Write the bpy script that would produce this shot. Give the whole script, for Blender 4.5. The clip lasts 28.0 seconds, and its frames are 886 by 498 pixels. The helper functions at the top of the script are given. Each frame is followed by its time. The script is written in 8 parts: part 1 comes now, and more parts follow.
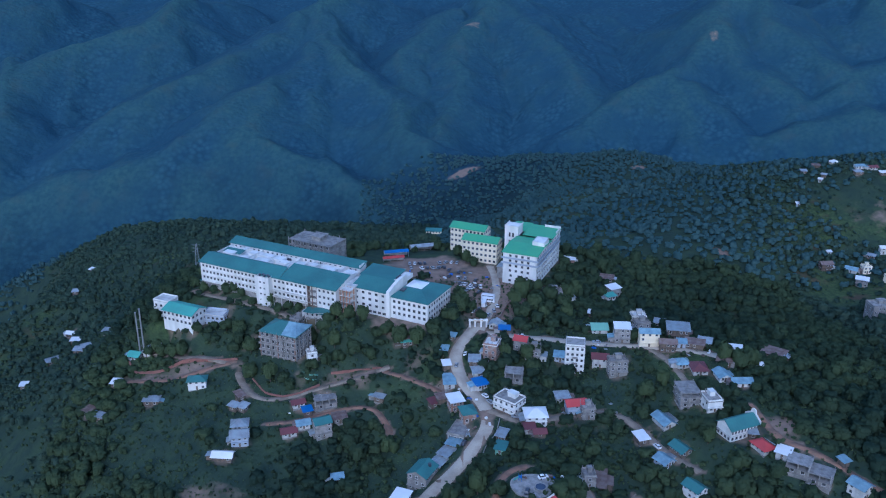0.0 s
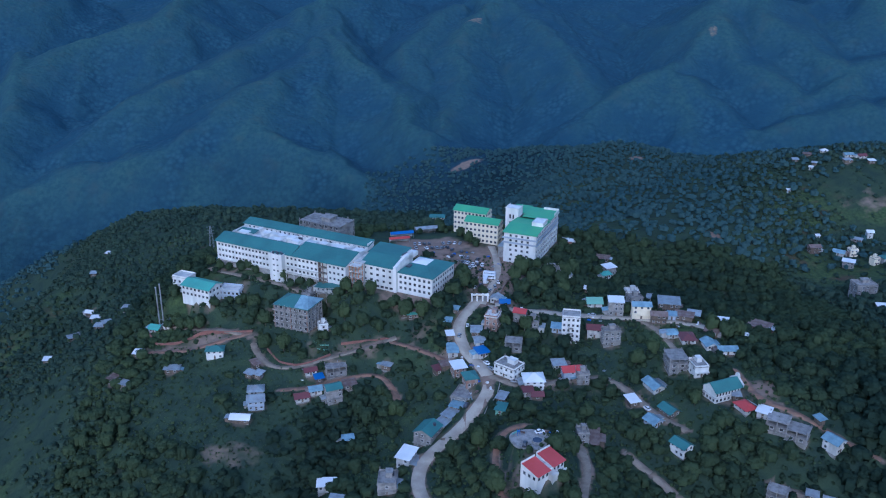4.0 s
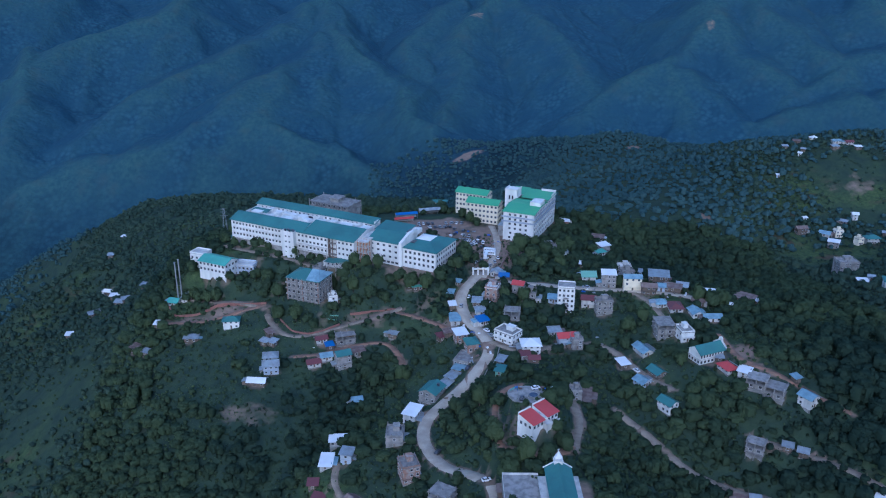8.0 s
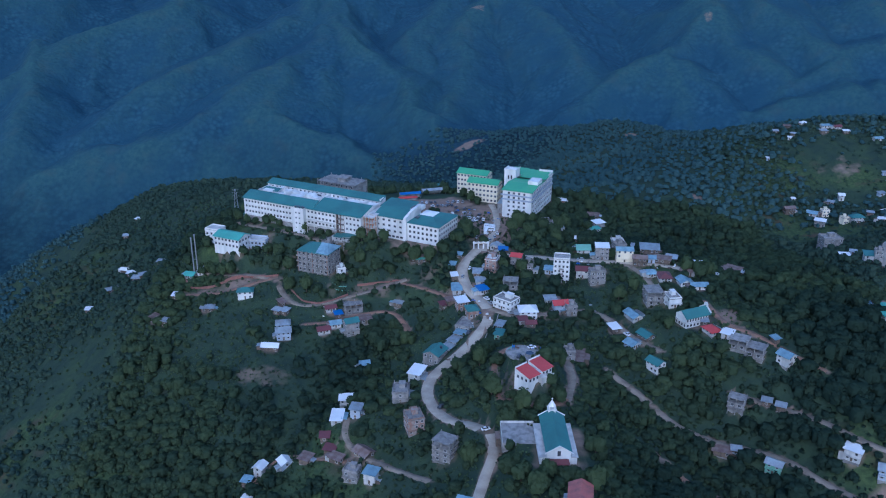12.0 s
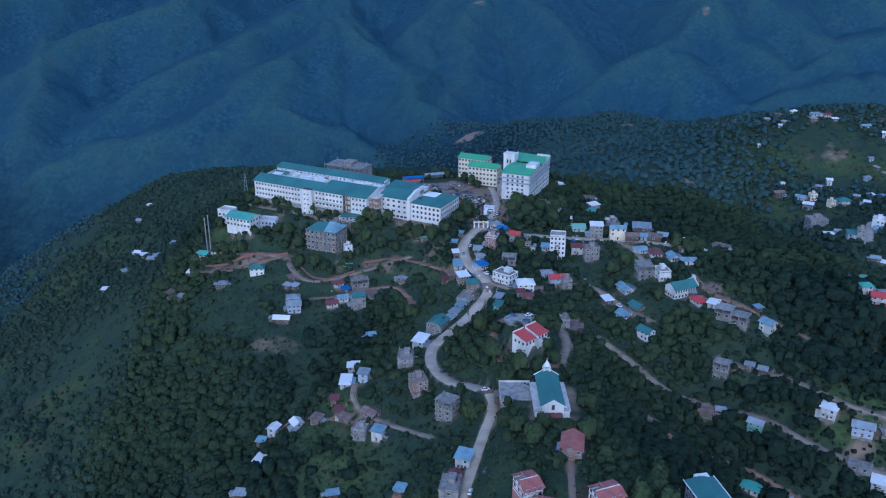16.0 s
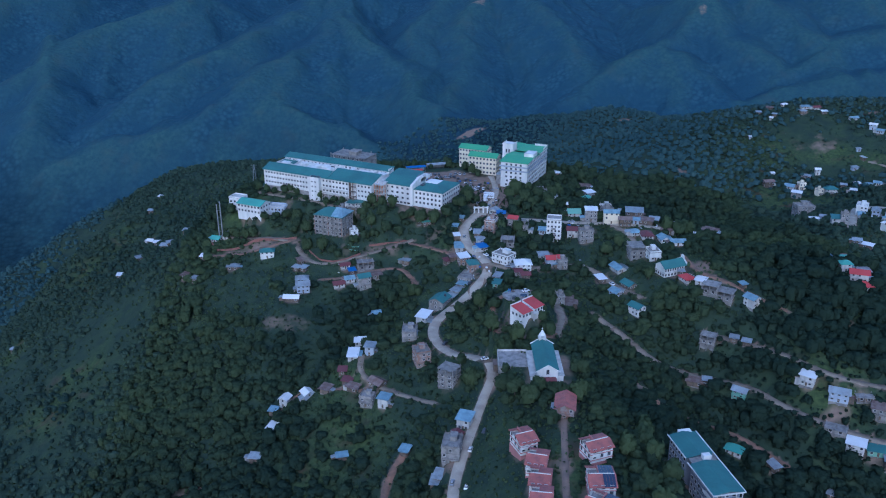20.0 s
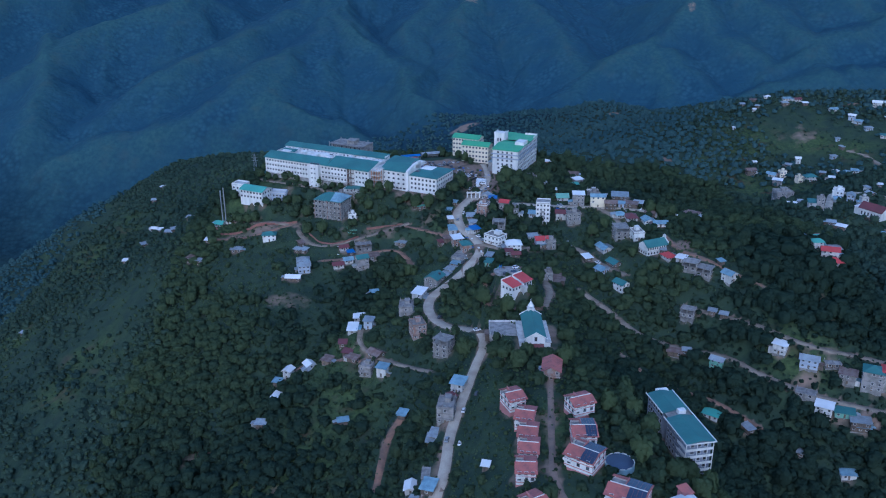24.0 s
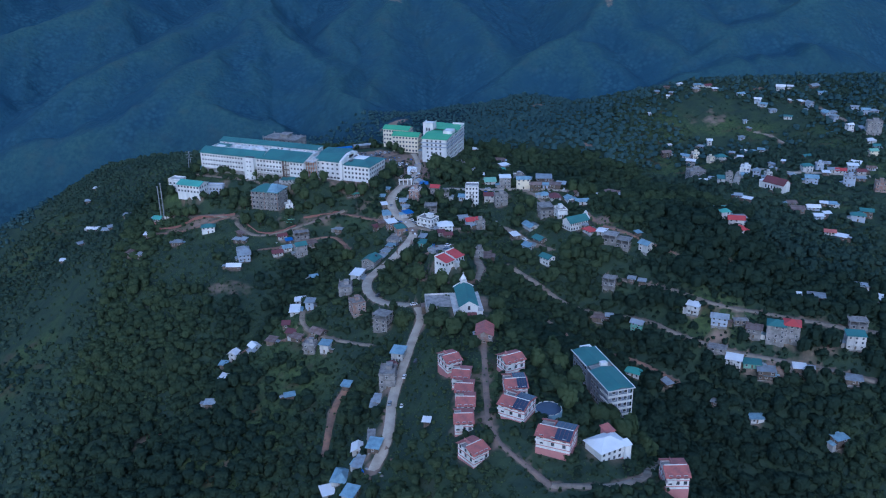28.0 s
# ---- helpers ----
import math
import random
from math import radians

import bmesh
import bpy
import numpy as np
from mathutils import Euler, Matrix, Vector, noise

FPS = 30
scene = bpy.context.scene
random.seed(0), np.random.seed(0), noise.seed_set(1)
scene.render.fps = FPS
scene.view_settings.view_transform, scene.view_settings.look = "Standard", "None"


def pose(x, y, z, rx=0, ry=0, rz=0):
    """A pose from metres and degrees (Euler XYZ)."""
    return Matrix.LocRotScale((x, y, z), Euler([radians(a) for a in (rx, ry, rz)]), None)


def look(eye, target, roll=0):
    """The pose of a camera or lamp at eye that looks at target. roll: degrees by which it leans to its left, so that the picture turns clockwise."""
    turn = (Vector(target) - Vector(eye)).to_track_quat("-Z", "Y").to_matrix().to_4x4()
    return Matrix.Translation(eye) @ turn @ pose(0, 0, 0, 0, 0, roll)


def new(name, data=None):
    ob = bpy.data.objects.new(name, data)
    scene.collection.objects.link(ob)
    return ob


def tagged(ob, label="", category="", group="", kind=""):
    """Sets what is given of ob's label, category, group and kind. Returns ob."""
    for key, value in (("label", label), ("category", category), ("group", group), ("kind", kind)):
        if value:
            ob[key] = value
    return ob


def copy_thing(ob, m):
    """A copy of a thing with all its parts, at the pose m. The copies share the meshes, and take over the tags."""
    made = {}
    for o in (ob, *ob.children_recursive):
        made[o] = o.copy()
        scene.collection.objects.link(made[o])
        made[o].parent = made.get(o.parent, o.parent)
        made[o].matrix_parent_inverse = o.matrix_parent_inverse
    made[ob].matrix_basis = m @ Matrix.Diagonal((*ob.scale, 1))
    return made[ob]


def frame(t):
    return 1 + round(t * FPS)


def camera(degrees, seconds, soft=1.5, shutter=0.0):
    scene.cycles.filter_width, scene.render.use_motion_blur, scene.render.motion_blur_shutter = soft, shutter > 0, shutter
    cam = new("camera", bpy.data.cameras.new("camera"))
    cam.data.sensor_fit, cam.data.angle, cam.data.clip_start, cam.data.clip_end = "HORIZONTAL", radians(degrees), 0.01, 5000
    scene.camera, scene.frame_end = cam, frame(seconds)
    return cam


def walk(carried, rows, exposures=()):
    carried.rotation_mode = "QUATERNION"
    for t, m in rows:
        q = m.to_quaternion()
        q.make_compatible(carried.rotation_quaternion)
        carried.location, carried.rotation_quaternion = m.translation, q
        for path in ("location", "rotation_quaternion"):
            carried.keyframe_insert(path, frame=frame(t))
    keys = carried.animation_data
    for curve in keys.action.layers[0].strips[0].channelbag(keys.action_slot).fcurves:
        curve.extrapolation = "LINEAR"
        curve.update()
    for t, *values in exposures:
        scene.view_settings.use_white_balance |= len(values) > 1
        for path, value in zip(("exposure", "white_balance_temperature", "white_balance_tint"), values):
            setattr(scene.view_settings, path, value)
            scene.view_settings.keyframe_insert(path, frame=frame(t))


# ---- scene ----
cam = camera(53.99, 28.0, 1.1)
PATH = [  # seconds, x, y, z, pitch, yaw, roll
    (0, -17.55, -392.85, 191.10, -20.834, 0.007, 0.338),
    (1, -17.75, -399.21, 191.10, -20.887, 0.044, 0.367),
    (2, -17.91, -405.82, 190.89, -20.927, 0.083, 0.345),
    (3, -18.12, -412.63, 190.66, -20.972, 0.114, 0.375),
    (3.5, -18.20, -416.16, 190.58, -20.984, 0.140, 0.367),
    (5.5, -18.28, -431.00, 190.16, -21.047, 0.236, 0.304),
    (6, -18.33, -434.73, 190.08, -21.075, 0.251, 0.313),
    (7, -18.47, -442.16, 189.94, -21.113, 0.277, 0.254),
    (8, -18.59, -449.60, 189.71, -21.189, 0.301, 0.223),
    (9, -18.70, -456.97, 189.47, -21.254, 0.332, 0.221),
    (10, -18.72, -464.50, 189.15, -21.336, 0.366, 0.183),
    (11, -18.71, -471.92, 188.76, -21.418, 0.389, 0.113),
    (12, -18.71, -479.08, 188.46, -21.513, 0.421, 0.089),
    (12.5, -18.75, -482.59, 188.33, -21.549, 0.428, 0.083),
    (14.5, -18.82, -496.40, 187.69, -21.667, 0.478, 0.009),
    (15, -18.84, -499.85, 187.53, -21.672, 0.491, -0.022),
    (16, -18.85, -506.71, 187.19, -21.683, 0.518, -0.037),
    (17, -18.91, -513.49, 186.86, -21.673, 0.532, -0.054),
    (18, -18.95, -520.32, 186.64, -21.660, 0.551, -0.102),
    (19, -18.94, -527.24, 186.46, -21.643, 0.576, -0.135),
    (20, -18.82, -534.19, 186.27, -21.600, 0.612, -0.200),
    (21, -18.81, -541.16, 185.98, -21.567, 0.621, -0.226),
    (21.5, -18.79, -544.66, 185.85, -21.555, 0.629, -0.201),
    (23.5, -18.75, -558.73, 185.44, -21.601, 0.496, -0.180),
    (24, -18.75, -562.29, 185.32, -21.607, 0.197, -0.230),
    (25, -18.82, -569.37, 185.01, -21.607, -0.703, -0.347),
    (26, -19.08, -576.52, 184.62, -21.590, -1.855, -0.453),
    (27, -19.52, -583.70, 184.22, -21.575, -3.100, -0.616),
    (28, -20.16, -590.90, 183.89, -21.561, -4.490, -0.777),
]
walk(cam, [(t, pose(x, y, z, 90 + p, 0, w) @ pose(0, 0, 0, 0, 0, r)) for t, x, y, z, p, w, r in PATH], [(0, 0.24, 4640, 17), (28, 0.1, 4600, 17)])

# ---- light: late dusk under a thin overcast ----
world = bpy.data.worlds.new("sky")
scene.world = world
world.use_nodes = True
_n = world.node_tree.nodes
_sky = _n.new("ShaderNodeTexSky")
_sky.sky_type, _sky.sun_disc = "NISHITA", False
_sky.sun_elevation, _sky.sun_rotation = radians(36), radians(188)
_sky.air_density, _sky.dust_density, _sky.ozone_density = 1.6, 1.5, 3.0
world.node_tree.links.new(_sky.outputs[0], _n["Background"].inputs[0])
_n["Background"].inputs[1].default_value = 0.15

sun = new("sun", bpy.data.lights.new("sun", "SUN"))
sun.data.energy, sun.data.angle, sun.data.color = 0.8, radians(45), (1.0, 0.97, 0.94)
sun.matrix_world = look((0, 0, 210), (40, 280, 0))

# ---- materials ----
def material(name, colour, rough_to=0.8, metal=0.0, vary=0.25, size=3.0, fine=0.4, bump=0.0, second=None, second_size=9.0, ribs=0.0, each=0.0, streak=False):
    """A weathered surface: base colour, stains at two scales, fine relief, and ribs for sheet metal."""
    m = bpy.data.materials.new(name)
    m.use_nodes = True
    t = m.node_tree
    n, link = t.nodes, t.links.new
    b = n["Principled BSDF"]
    b.inputs["Roughness"].default_value, b.inputs["Metallic"].default_value = rough_to, metal
    place = n.new("ShaderNodeTexCoord").outputs["Object"]
    if streak:
        squeeze = n.new("ShaderNodeMapping")
        squeeze.inputs["Scale"].default_value = (1, 1, 0.18)
        link(place, squeeze.inputs[0])
        place = squeeze.outputs[0]
    big, small = n.new("ShaderNodeTexNoise"), n.new("ShaderNodeTexNoise")
    for tex, s, d in ((big, 1.0 / second_size, 3), (small, 1.0 / max(fine, 0.01), 4)):
        link(place, tex.inputs["Vector"])
        tex.inputs["Scale"].default_value, tex.inputs["Detail"].default_value = s, d
    ramp = n.new("ShaderNodeValToRGB")
    other = second or tuple(c * (1 - vary) for c in colour)
    ramp.color_ramp.elements[0].color, ramp.color_ramp.elements[1].color = (*other, 1), (*colour, 1)
    ramp.color_ramp.elements[0].position, ramp.color_ramp.elements[1].position = 0.36, 0.58
    link(big.outputs[0], ramp.inputs[0])
    mix = n.new("ShaderNodeMix")
    mix.data_type, mix.blend_type = "RGBA", "MULTIPLY"
    mix.inputs[0].default_value = 1.0
    grain = n.new("ShaderNodeMapRange")
    grain.inputs[3].default_value, grain.inputs[4].default_value = 1 - vary, 1 + vary * 0.6
    link(small.outputs[0], grain.inputs[0])
    link(ramp.outputs[0], mix.inputs[6])
    link(grain.outputs[0], mix.inputs[7])
    out = mix.outputs[2]
    if each:
        info, bright = n.new("ShaderNodeObjectInfo"), n.new("ShaderNodeMapRange")
        bright.inputs[3].default_value, bright.inputs[4].default_value = 1 - each, 1 + each
        again = n.new("ShaderNodeMix")
        again.data_type, again.blend_type = "RGBA", "MULTIPLY"
        again.inputs[0].default_value = 1.0
        link(info.outputs["Random"], bright.inputs[0])
        link(out, again.inputs[6])
        link(bright.outputs[0], again.inputs[7])
        out = again.outputs[2]
    link(out, b.inputs["Base Color"])
    if bump or ribs:
        relief = n.new("ShaderNodeBump")
        relief.inputs["Distance"].default_value = max(bump, ribs)
        if ribs:
            wave = n.new("ShaderNodeTexWave")
            wave.inputs["Scale"].default_value = 0.8
            link(n.new("ShaderNodeTexCoord").outputs["Object"], wave.inputs["Vector"])
            link(wave.outputs[1], relief.inputs["Height"])
        else:
            link(small.outputs[0], relief.inputs["Height"])
        link(relief.outputs[0], b.inputs["Normal"])
    return m


WHITE = material("white_paint", (0.72, 0.71, 0.68), 0.7, vary=0.12, second=(0.57, 0.57, 0.54), second_size=5, fine=0.7, streak=True)
WHITE_OLD = material("old_white_paint", (0.56, 0.55, 0.52), 0.75, vary=0.18, second=(0.38, 0.375, 0.355), second_size=3, fine=0.6, each=0.08, streak=True)
CREAM = material("cream_paint", (0.8, 0.71, 0.53), 0.75, vary=0.12, second=(0.68, 0.61, 0.46), second_size=4, streak=True)
PALE_BLUE = material("pale_blue_paint", (0.4, 0.45, 0.52), 0.7, vary=0.14, second=(0.32, 0.36, 0.42), each=0.1)
PINK = material("pink_paint", (0.45, 0.2, 0.19), 0.75, vary=0.15, second=(0.36, 0.16, 0.15))
CONCRETE = material("raw_concrete", (0.29, 0.275, 0.26), 0.9, vary=0.28, second=(0.17, 0.165, 0.155), second_size=2.5, fine=0.3, bump=0.02, each=0.15)
BRICKISH = material("bare_brick_wall", (0.27, 0.16, 0.12), 0.9, vary=0.25, second=(0.3, 0.27, 0.25), second_size=2, each=0.12)
TIMBER = material("weathered_timber", (0.16, 0.12, 0.09), 0.9, vary=0.3, second=(0.09, 0.075, 0.06), second_size=1.5, each=0.2)
GREENWALL = material("green_painted_wall", (0.2, 0.4, 0.3), 0.75, vary=0.15)
TEAL = material("teal_sheet_roof", (0.058, 0.18, 0.165), 0.65, vary=0.16, second=(0.046, 0.14, 0.135), second_size=12, fine=1.2, ribs=0.03, each=0.06)
GREEN = material("green_sheet_roof", (0.1, 0.36, 0.17), 0.6, vary=0.14, second=(0.085, 0.33, 0.17), second_size=8, ribs=0.03)
MINT = material("mint_sheet_roof", (0.11, 0.36, 0.28), 0.6, vary=0.14, second=(0.09, 0.29, 0.23), ribs=0.03)
BLUE_TIN = material("blue_sheet_roof", (0.24, 0.36, 0.42), 0.45, vary=0.2, second=(0.16, 0.25, 0.3), second_size=3, ribs=0.03, each=0.18)
DEEP_BLUE = material("deep_blue_sheet", (0.03, 0.14, 0.4), 0.5, vary=0.15, ribs=0.02)
WHITE_TIN = material("white_sheet_roof", (0.76, 0.76, 0.75), 0.4, vary=0.08, second=(0.64, 0.64, 0.63), ribs=0.03)
TIN = material("grey_sheet_roof", (0.32, 0.36, 0.38), 0.4, metal=0.15, vary=0.2, second=(0.24, 0.25, 0.26), second_size=3, ribs=0.03, each=0.2)
RUST = material("rusty_sheet_roof", (0.2, 0.15, 0.13), 0.8, vary=0.3, second=(0.13, 0.08, 0.065), second_size=2.5, ribs=0.03, each=0.15)
RED = material("red_sheet_roof", (0.46, 0.06, 0.06), 0.6, vary=0.15, second=(0.4, 0.05, 0.045), ribs=0.03, each=0.08)
MAROON = material("maroon_sheet_roof", (0.16, 0.045, 0.05), 0.6, vary=0.2, second=(0.12, 0.04, 0.04), ribs=0.03, each=0.1)
PINK_ROOF = material("faded_pink_sheet_roof", (0.4, 0.125, 0.1), 0.6, vary=0.22, second=(0.25, 0.095, 0.085), second_size=3, ribs=0.03, each=0.12)
GREY_BLUE = material("grey_blue_render", (0.21, 0.24, 0.29), 0.8, vary=0.2, second=(0.15, 0.17, 0.21), second_size=4, streak=True)
GLASS = material("dark_window_glass", (0.075, 0.08, 0.09), 0.2, vary=0.2, each=0.5)
FRAME = material("window_frame_paint", (0.5, 0.5, 0.5), 0.6, vary=0.1)
SOLAR = material("solar_panel_glass", (0.045, 0.06, 0.1), 0.25, vary=0.2)
ORANGE = material("orange_scaffold_paint", (0.5, 0.27, 0.17), 0.7, vary=0.2)
ROAD = material("worn_asphalt", (0.46, 0.4, 0.315), 0.9, vary=0.2, second=(0.34, 0.29, 0.23), second_size=6, fine=0.5)
DIRT = material("reddish_earth", (0.3, 0.165, 0.105), 0.95, vary=0.25, second=(0.16, 0.105, 0.075), second_size=5, fine=0.8)
DUST = material("dusty_track", (0.29, 0.235, 0.175), 0.95, vary=0.28, second=(0.19, 0.15, 0.11), second_size=5, fine=0.8)
YARD = material("yard_earth", (0.25, 0.175, 0.13), 0.95, vary=0.25, second=(0.17, 0.13, 0.105), second_size=7, fine=0.9)
BARK = material("bark", (0.1, 0.075, 0.055), 0.9, vary=0.3)
STEEL = material("galvanised_steel", (0.4, 0.42, 0.44), 0.45, metal=0.6, vary=0.15)
RUBBER = material("black_rubber", (0.02, 0.02, 0.02), 0.9)
CAR_WHITE = material("white_car_paint", (0.75, 0.75, 0.75), 0.25, vary=0.04)
CAR_GREY = material("silver_car_paint", (0.35, 0.37, 0.4), 0.3, metal=0.4, vary=0.05)
CAR_DARK = material("dark_car_paint", (0.05, 0.055, 0.07), 0.3, vary=0.05)
CAR_RED = material("red_car_paint", (0.35, 0.03, 0.03), 0.3, vary=0.05)
TARP = material("blue_tarpaulin", (0.02, 0.12, 0.5), 0.5, vary=0.2)


def leafy(name, dark, light):
    """Leaves that let some light through: each tree its own tone, each leaf clump a little off it."""
    m = bpy.data.materials.new(name)
    m.use_nodes = True
    n, link = m.node_tree.nodes, m.node_tree.links.new
    n.remove(n["Principled BSDF"])
    front, behind, both = n.new("ShaderNodeBsdfDiffuse"), n.new("ShaderNodeBsdfTranslucent"), n.new("ShaderNodeMixShader")
    tone, island, add = n.new("ShaderNodeAttribute"), n.new("ShaderNodeNewGeometry"), n.new("ShaderNodeMath")
    tone.attribute_name = "tone"
    add.operation = "MULTIPLY_ADD"
    add.inputs[1].default_value = 0.1
    link(island.outputs["Random Per Island"], add.inputs[0])
    link(tone.outputs["Fac"], add.inputs[2])
    ramp = n.new("ShaderNodeValToRGB")
    ramp.color_ramp.elements[0].color, ramp.color_ramp.elements[1].color = (*dark, 1), (*light, 1)
    ramp.color_ramp.elements[0].position, ramp.color_ramp.elements[1].position = 0.05, 1.05
    link(add.outputs[0], ramp.inputs[0])
    both.inputs[0].default_value = 0.4
    # a clump of many small leaves takes light as the rounded crown does, whatever way its own face is turned
    out, turn = n.new("ShaderNodeAttribute"), n.new("ShaderNodeVectorTransform")
    out.attribute_name = "out"
    turn.vector_type, turn.convert_from, turn.convert_to = "NORMAL", "OBJECT", "WORLD"
    lean, soft = n.new("ShaderNodeVectorMath"), n.new("ShaderNodeVectorMath")
    lean.operation, soft.operation = "MULTIPLY_ADD", "NORMALIZE"
    lean.inputs[1].default_value = (0.15, 0.15, 0.15)
    link(island.outputs["Normal"], lean.inputs[0])
    link(out.outputs["Vector"], turn.inputs[0])
    link(turn.outputs[0], lean.inputs[2])
    link(lean.outputs[0], soft.inputs[0])
    link(soft.outputs[0], front.inputs["Normal"])
    for node, slot in ((front, 1), (behind, 2)):
        link(ramp.outputs[0], node.inputs["Color"])
        link(node.outputs[0], both.inputs[slot])
    link(both.outputs[0], n["Material Output"].inputs[0])
    return m


LEAF = leafy("broadleaf_foliage", (0.036, 0.059, 0.042), (0.106, 0.144, 0.066))
# bluer, paler leaves for woods farther off: distance haze put into the colour
MID_LEAF = leafy("mid_haze_foliage", (0.046, 0.078, 0.064), (0.096, 0.138, 0.088))
FAR_LEAF = leafy("far_haze_foliage", (0.066, 0.126, 0.136), (0.1, 0.168, 0.158))


def hillside():
    """Undergrowth, grass and bare earth of the slopes; woodland carpet on the far mountains, tinted blue in place of
    haze.
    """
    m = bpy.data.materials.new("hillside")
    m.use_nodes = True
    n, link = m.node_tree.nodes, m.node_tree.links.new
    b = n["Principled BSDF"]
    b.inputs["Roughness"].default_value, b.inputs["Specular IOR Level"].default_value = 0.95, 0.1
    place = n.new("ShaderNodeNewGeometry").outputs["Position"]

    def noise(size, detail=4):
        tex = n.new("ShaderNodeTexNoise")
        tex.inputs["Scale"].default_value, tex.inputs["Detail"].default_value = 1 / size, detail
        link(place, tex.inputs["Vector"])
        return tex.outputs[0]

    def blend(a, c, fac, low, high):
        ramp, mix = n.new("ShaderNodeMapRange"), n.new("ShaderNodeMix")
        ramp.inputs[1].default_value, ramp.inputs[2].default_value = low, high
        mix.data_type = "RGBA"
        link(fac, ramp.inputs[0])
        link(ramp.outputs[0], mix.inputs[0])
        for k, col in ((6, a), (7, c)):
            if isinstance(col, tuple):
                mix.inputs[k].default_value = (*col, 1)
            else:
                link(col, mix.inputs[k])
        return mix.outputs[2]

    woods = blend((0.028, 0.046, 0.034), (0.042, 0.064, 0.036), noise(9), 0.35, 0.65)
    grass = blend(blend((0.036, 0.057, 0.027), (0.07, 0.1, 0.039), noise(2.2, 6), 0.36, 0.64), (0.078, 0.06, 0.041), noise(14, 8), 0.54, 0.7)
    near = blend(woods, grass, noise(70, 5), 0.53, 0.66)
    # mountain cover: darker in the gullies, lighter along the crests
    # crown cells darken towards their rims: the shade between trees is painted in
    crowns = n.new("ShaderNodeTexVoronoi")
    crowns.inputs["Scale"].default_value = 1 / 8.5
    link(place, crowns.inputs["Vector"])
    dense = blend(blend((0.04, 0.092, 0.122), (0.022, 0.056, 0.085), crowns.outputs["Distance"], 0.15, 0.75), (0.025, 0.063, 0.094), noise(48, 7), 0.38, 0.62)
    # nearer foot of the mountains painted darker and less blue, for thinner haze
    thin_haze = n.new("ShaderNodeAttribute")
    thin_haze.attribute_name = "valley"
    dense = blend(dense, blend((0.022, 0.048, 0.058), (0.011, 0.027, 0.036), crowns.outputs["Distance"], 0.15, 0.75), thin_haze.outputs["Fac"], 0.1, 0.9)
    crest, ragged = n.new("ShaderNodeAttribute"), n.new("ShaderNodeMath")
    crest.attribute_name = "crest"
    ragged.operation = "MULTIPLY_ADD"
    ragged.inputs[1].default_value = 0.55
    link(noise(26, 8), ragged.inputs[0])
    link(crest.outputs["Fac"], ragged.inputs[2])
    hazy_cover = blend(dense, blend(blend((0.03, 0.07, 0.086), (0.045, 0.097, 0.098), noise(7, 6), 0.35, 0.65), (0.05, 0.084, 0.085), noise(33, 6), 0.55, 0.75), ragged.outputs[0], 0.42, 0.95)
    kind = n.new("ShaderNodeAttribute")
    kind.attribute_name = "haze_tint"
    # blends to the bluish cover with distance, so the haze is in the base colour
    green = blend(near, hazy_cover, kind.outputs["Fac"], 0.2, 0.8)
    earth = blend((0.19, 0.142, 0.112), (0.28, 0.2, 0.152), noise(4, 6), 0.3, 0.7)
    cover = n.new("ShaderNodeAttribute")
    cover.attribute_name = "bare"
    shaped, both = n.new("ShaderNodeMath"), noise(12, 5)
    shaped.operation = "MULTIPLY_ADD"
    shaped.inputs[1].default_value = 0.8
    link(both, shaped.inputs[0])
    link(cover.outputs["Fac"], shaped.inputs[2])
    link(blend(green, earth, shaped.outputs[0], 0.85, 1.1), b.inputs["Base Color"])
    relief = n.new("ShaderNodeBump")
    relief.inputs["Distance"].default_value = 2.2
    link(noise(9, 7), relief.inputs["Height"])
    link(relief.outputs[0], b.inputs["Normal"])
    return m


HILLSIDE = hillside()


# ---- the lie of the land ----
# crest, bench and creek lines of the land
LAND, SPURS = [], []


def fold(*line):
    """A crest, bench or creek: x, y, z along it."""
    LAND.append(line)


def spur(*line):
    """A mountain spur beyond the valley: x, y and height above the slope along its crest."""
    SPURS.append(line)


fold((-185, 45, -14), (-150, 47, 5), (-100, 28, 6), (-50, 18, 5), (-15, 22, 3), (10, 60, 1), (20, 115, 0), (40, 150, -12), (30, 240, -50))
fold((-30, 75, 1), (0, 0, 0), (45, 55, -1), (62, 100, -6))
fold((-145, 32, 2), (-100, 12, 3), (-62, -6, 1), (-28, -14, -1))
fold((-140, 16, -6), (-92, -12, -10), (-55, -16, -7), (-22, -22, -5), (0, -30, -3))
fold((-174, 8, -22), (-150, 0, -17), (-120, -30, -19), (-100, -40, -22), (-60, -38, -20), (-30, -40, -14), (-8, -50, -7))
fold((-190, -20, -30), (-160, -26, -27), (-112, -75, -27), (-112, -110, -38), (-140, -160, -62))
fold((0, -30, -3), (8, -62, -7), (6, -95, -11), (-8, -130, -16), (-10, -160, -19), (-5, -190, -21), (-14, -215, -24), (-20, -250, -27), (-24, -290, -31), (-28, -340, -36))
fold((-14, -132, -17), (-40, -128, -23), (-66, -125, -29), (-85, -150, -40), (-107, -173, -51), (-135, -230, -75))
fold((-50, -62, -32), (-72, -95, -43), (-90, -120, -51), (-130, -190, -72))
fold((-35, -180, -33), (-60, -190, -48), (-75, -240, -60), (-85, -300, -68))
fold((20, -120, -6), (14, -148, 0), (18, -172, -4), (22, -200, -6), (30, -235, -5), (35, -270, -2), (38, -310, -2), (30, -360, -12), (26, -480, -30))
fold((8, -225, -8), (7, -260, -7), (6, -320, -8), (2, -350, -14))
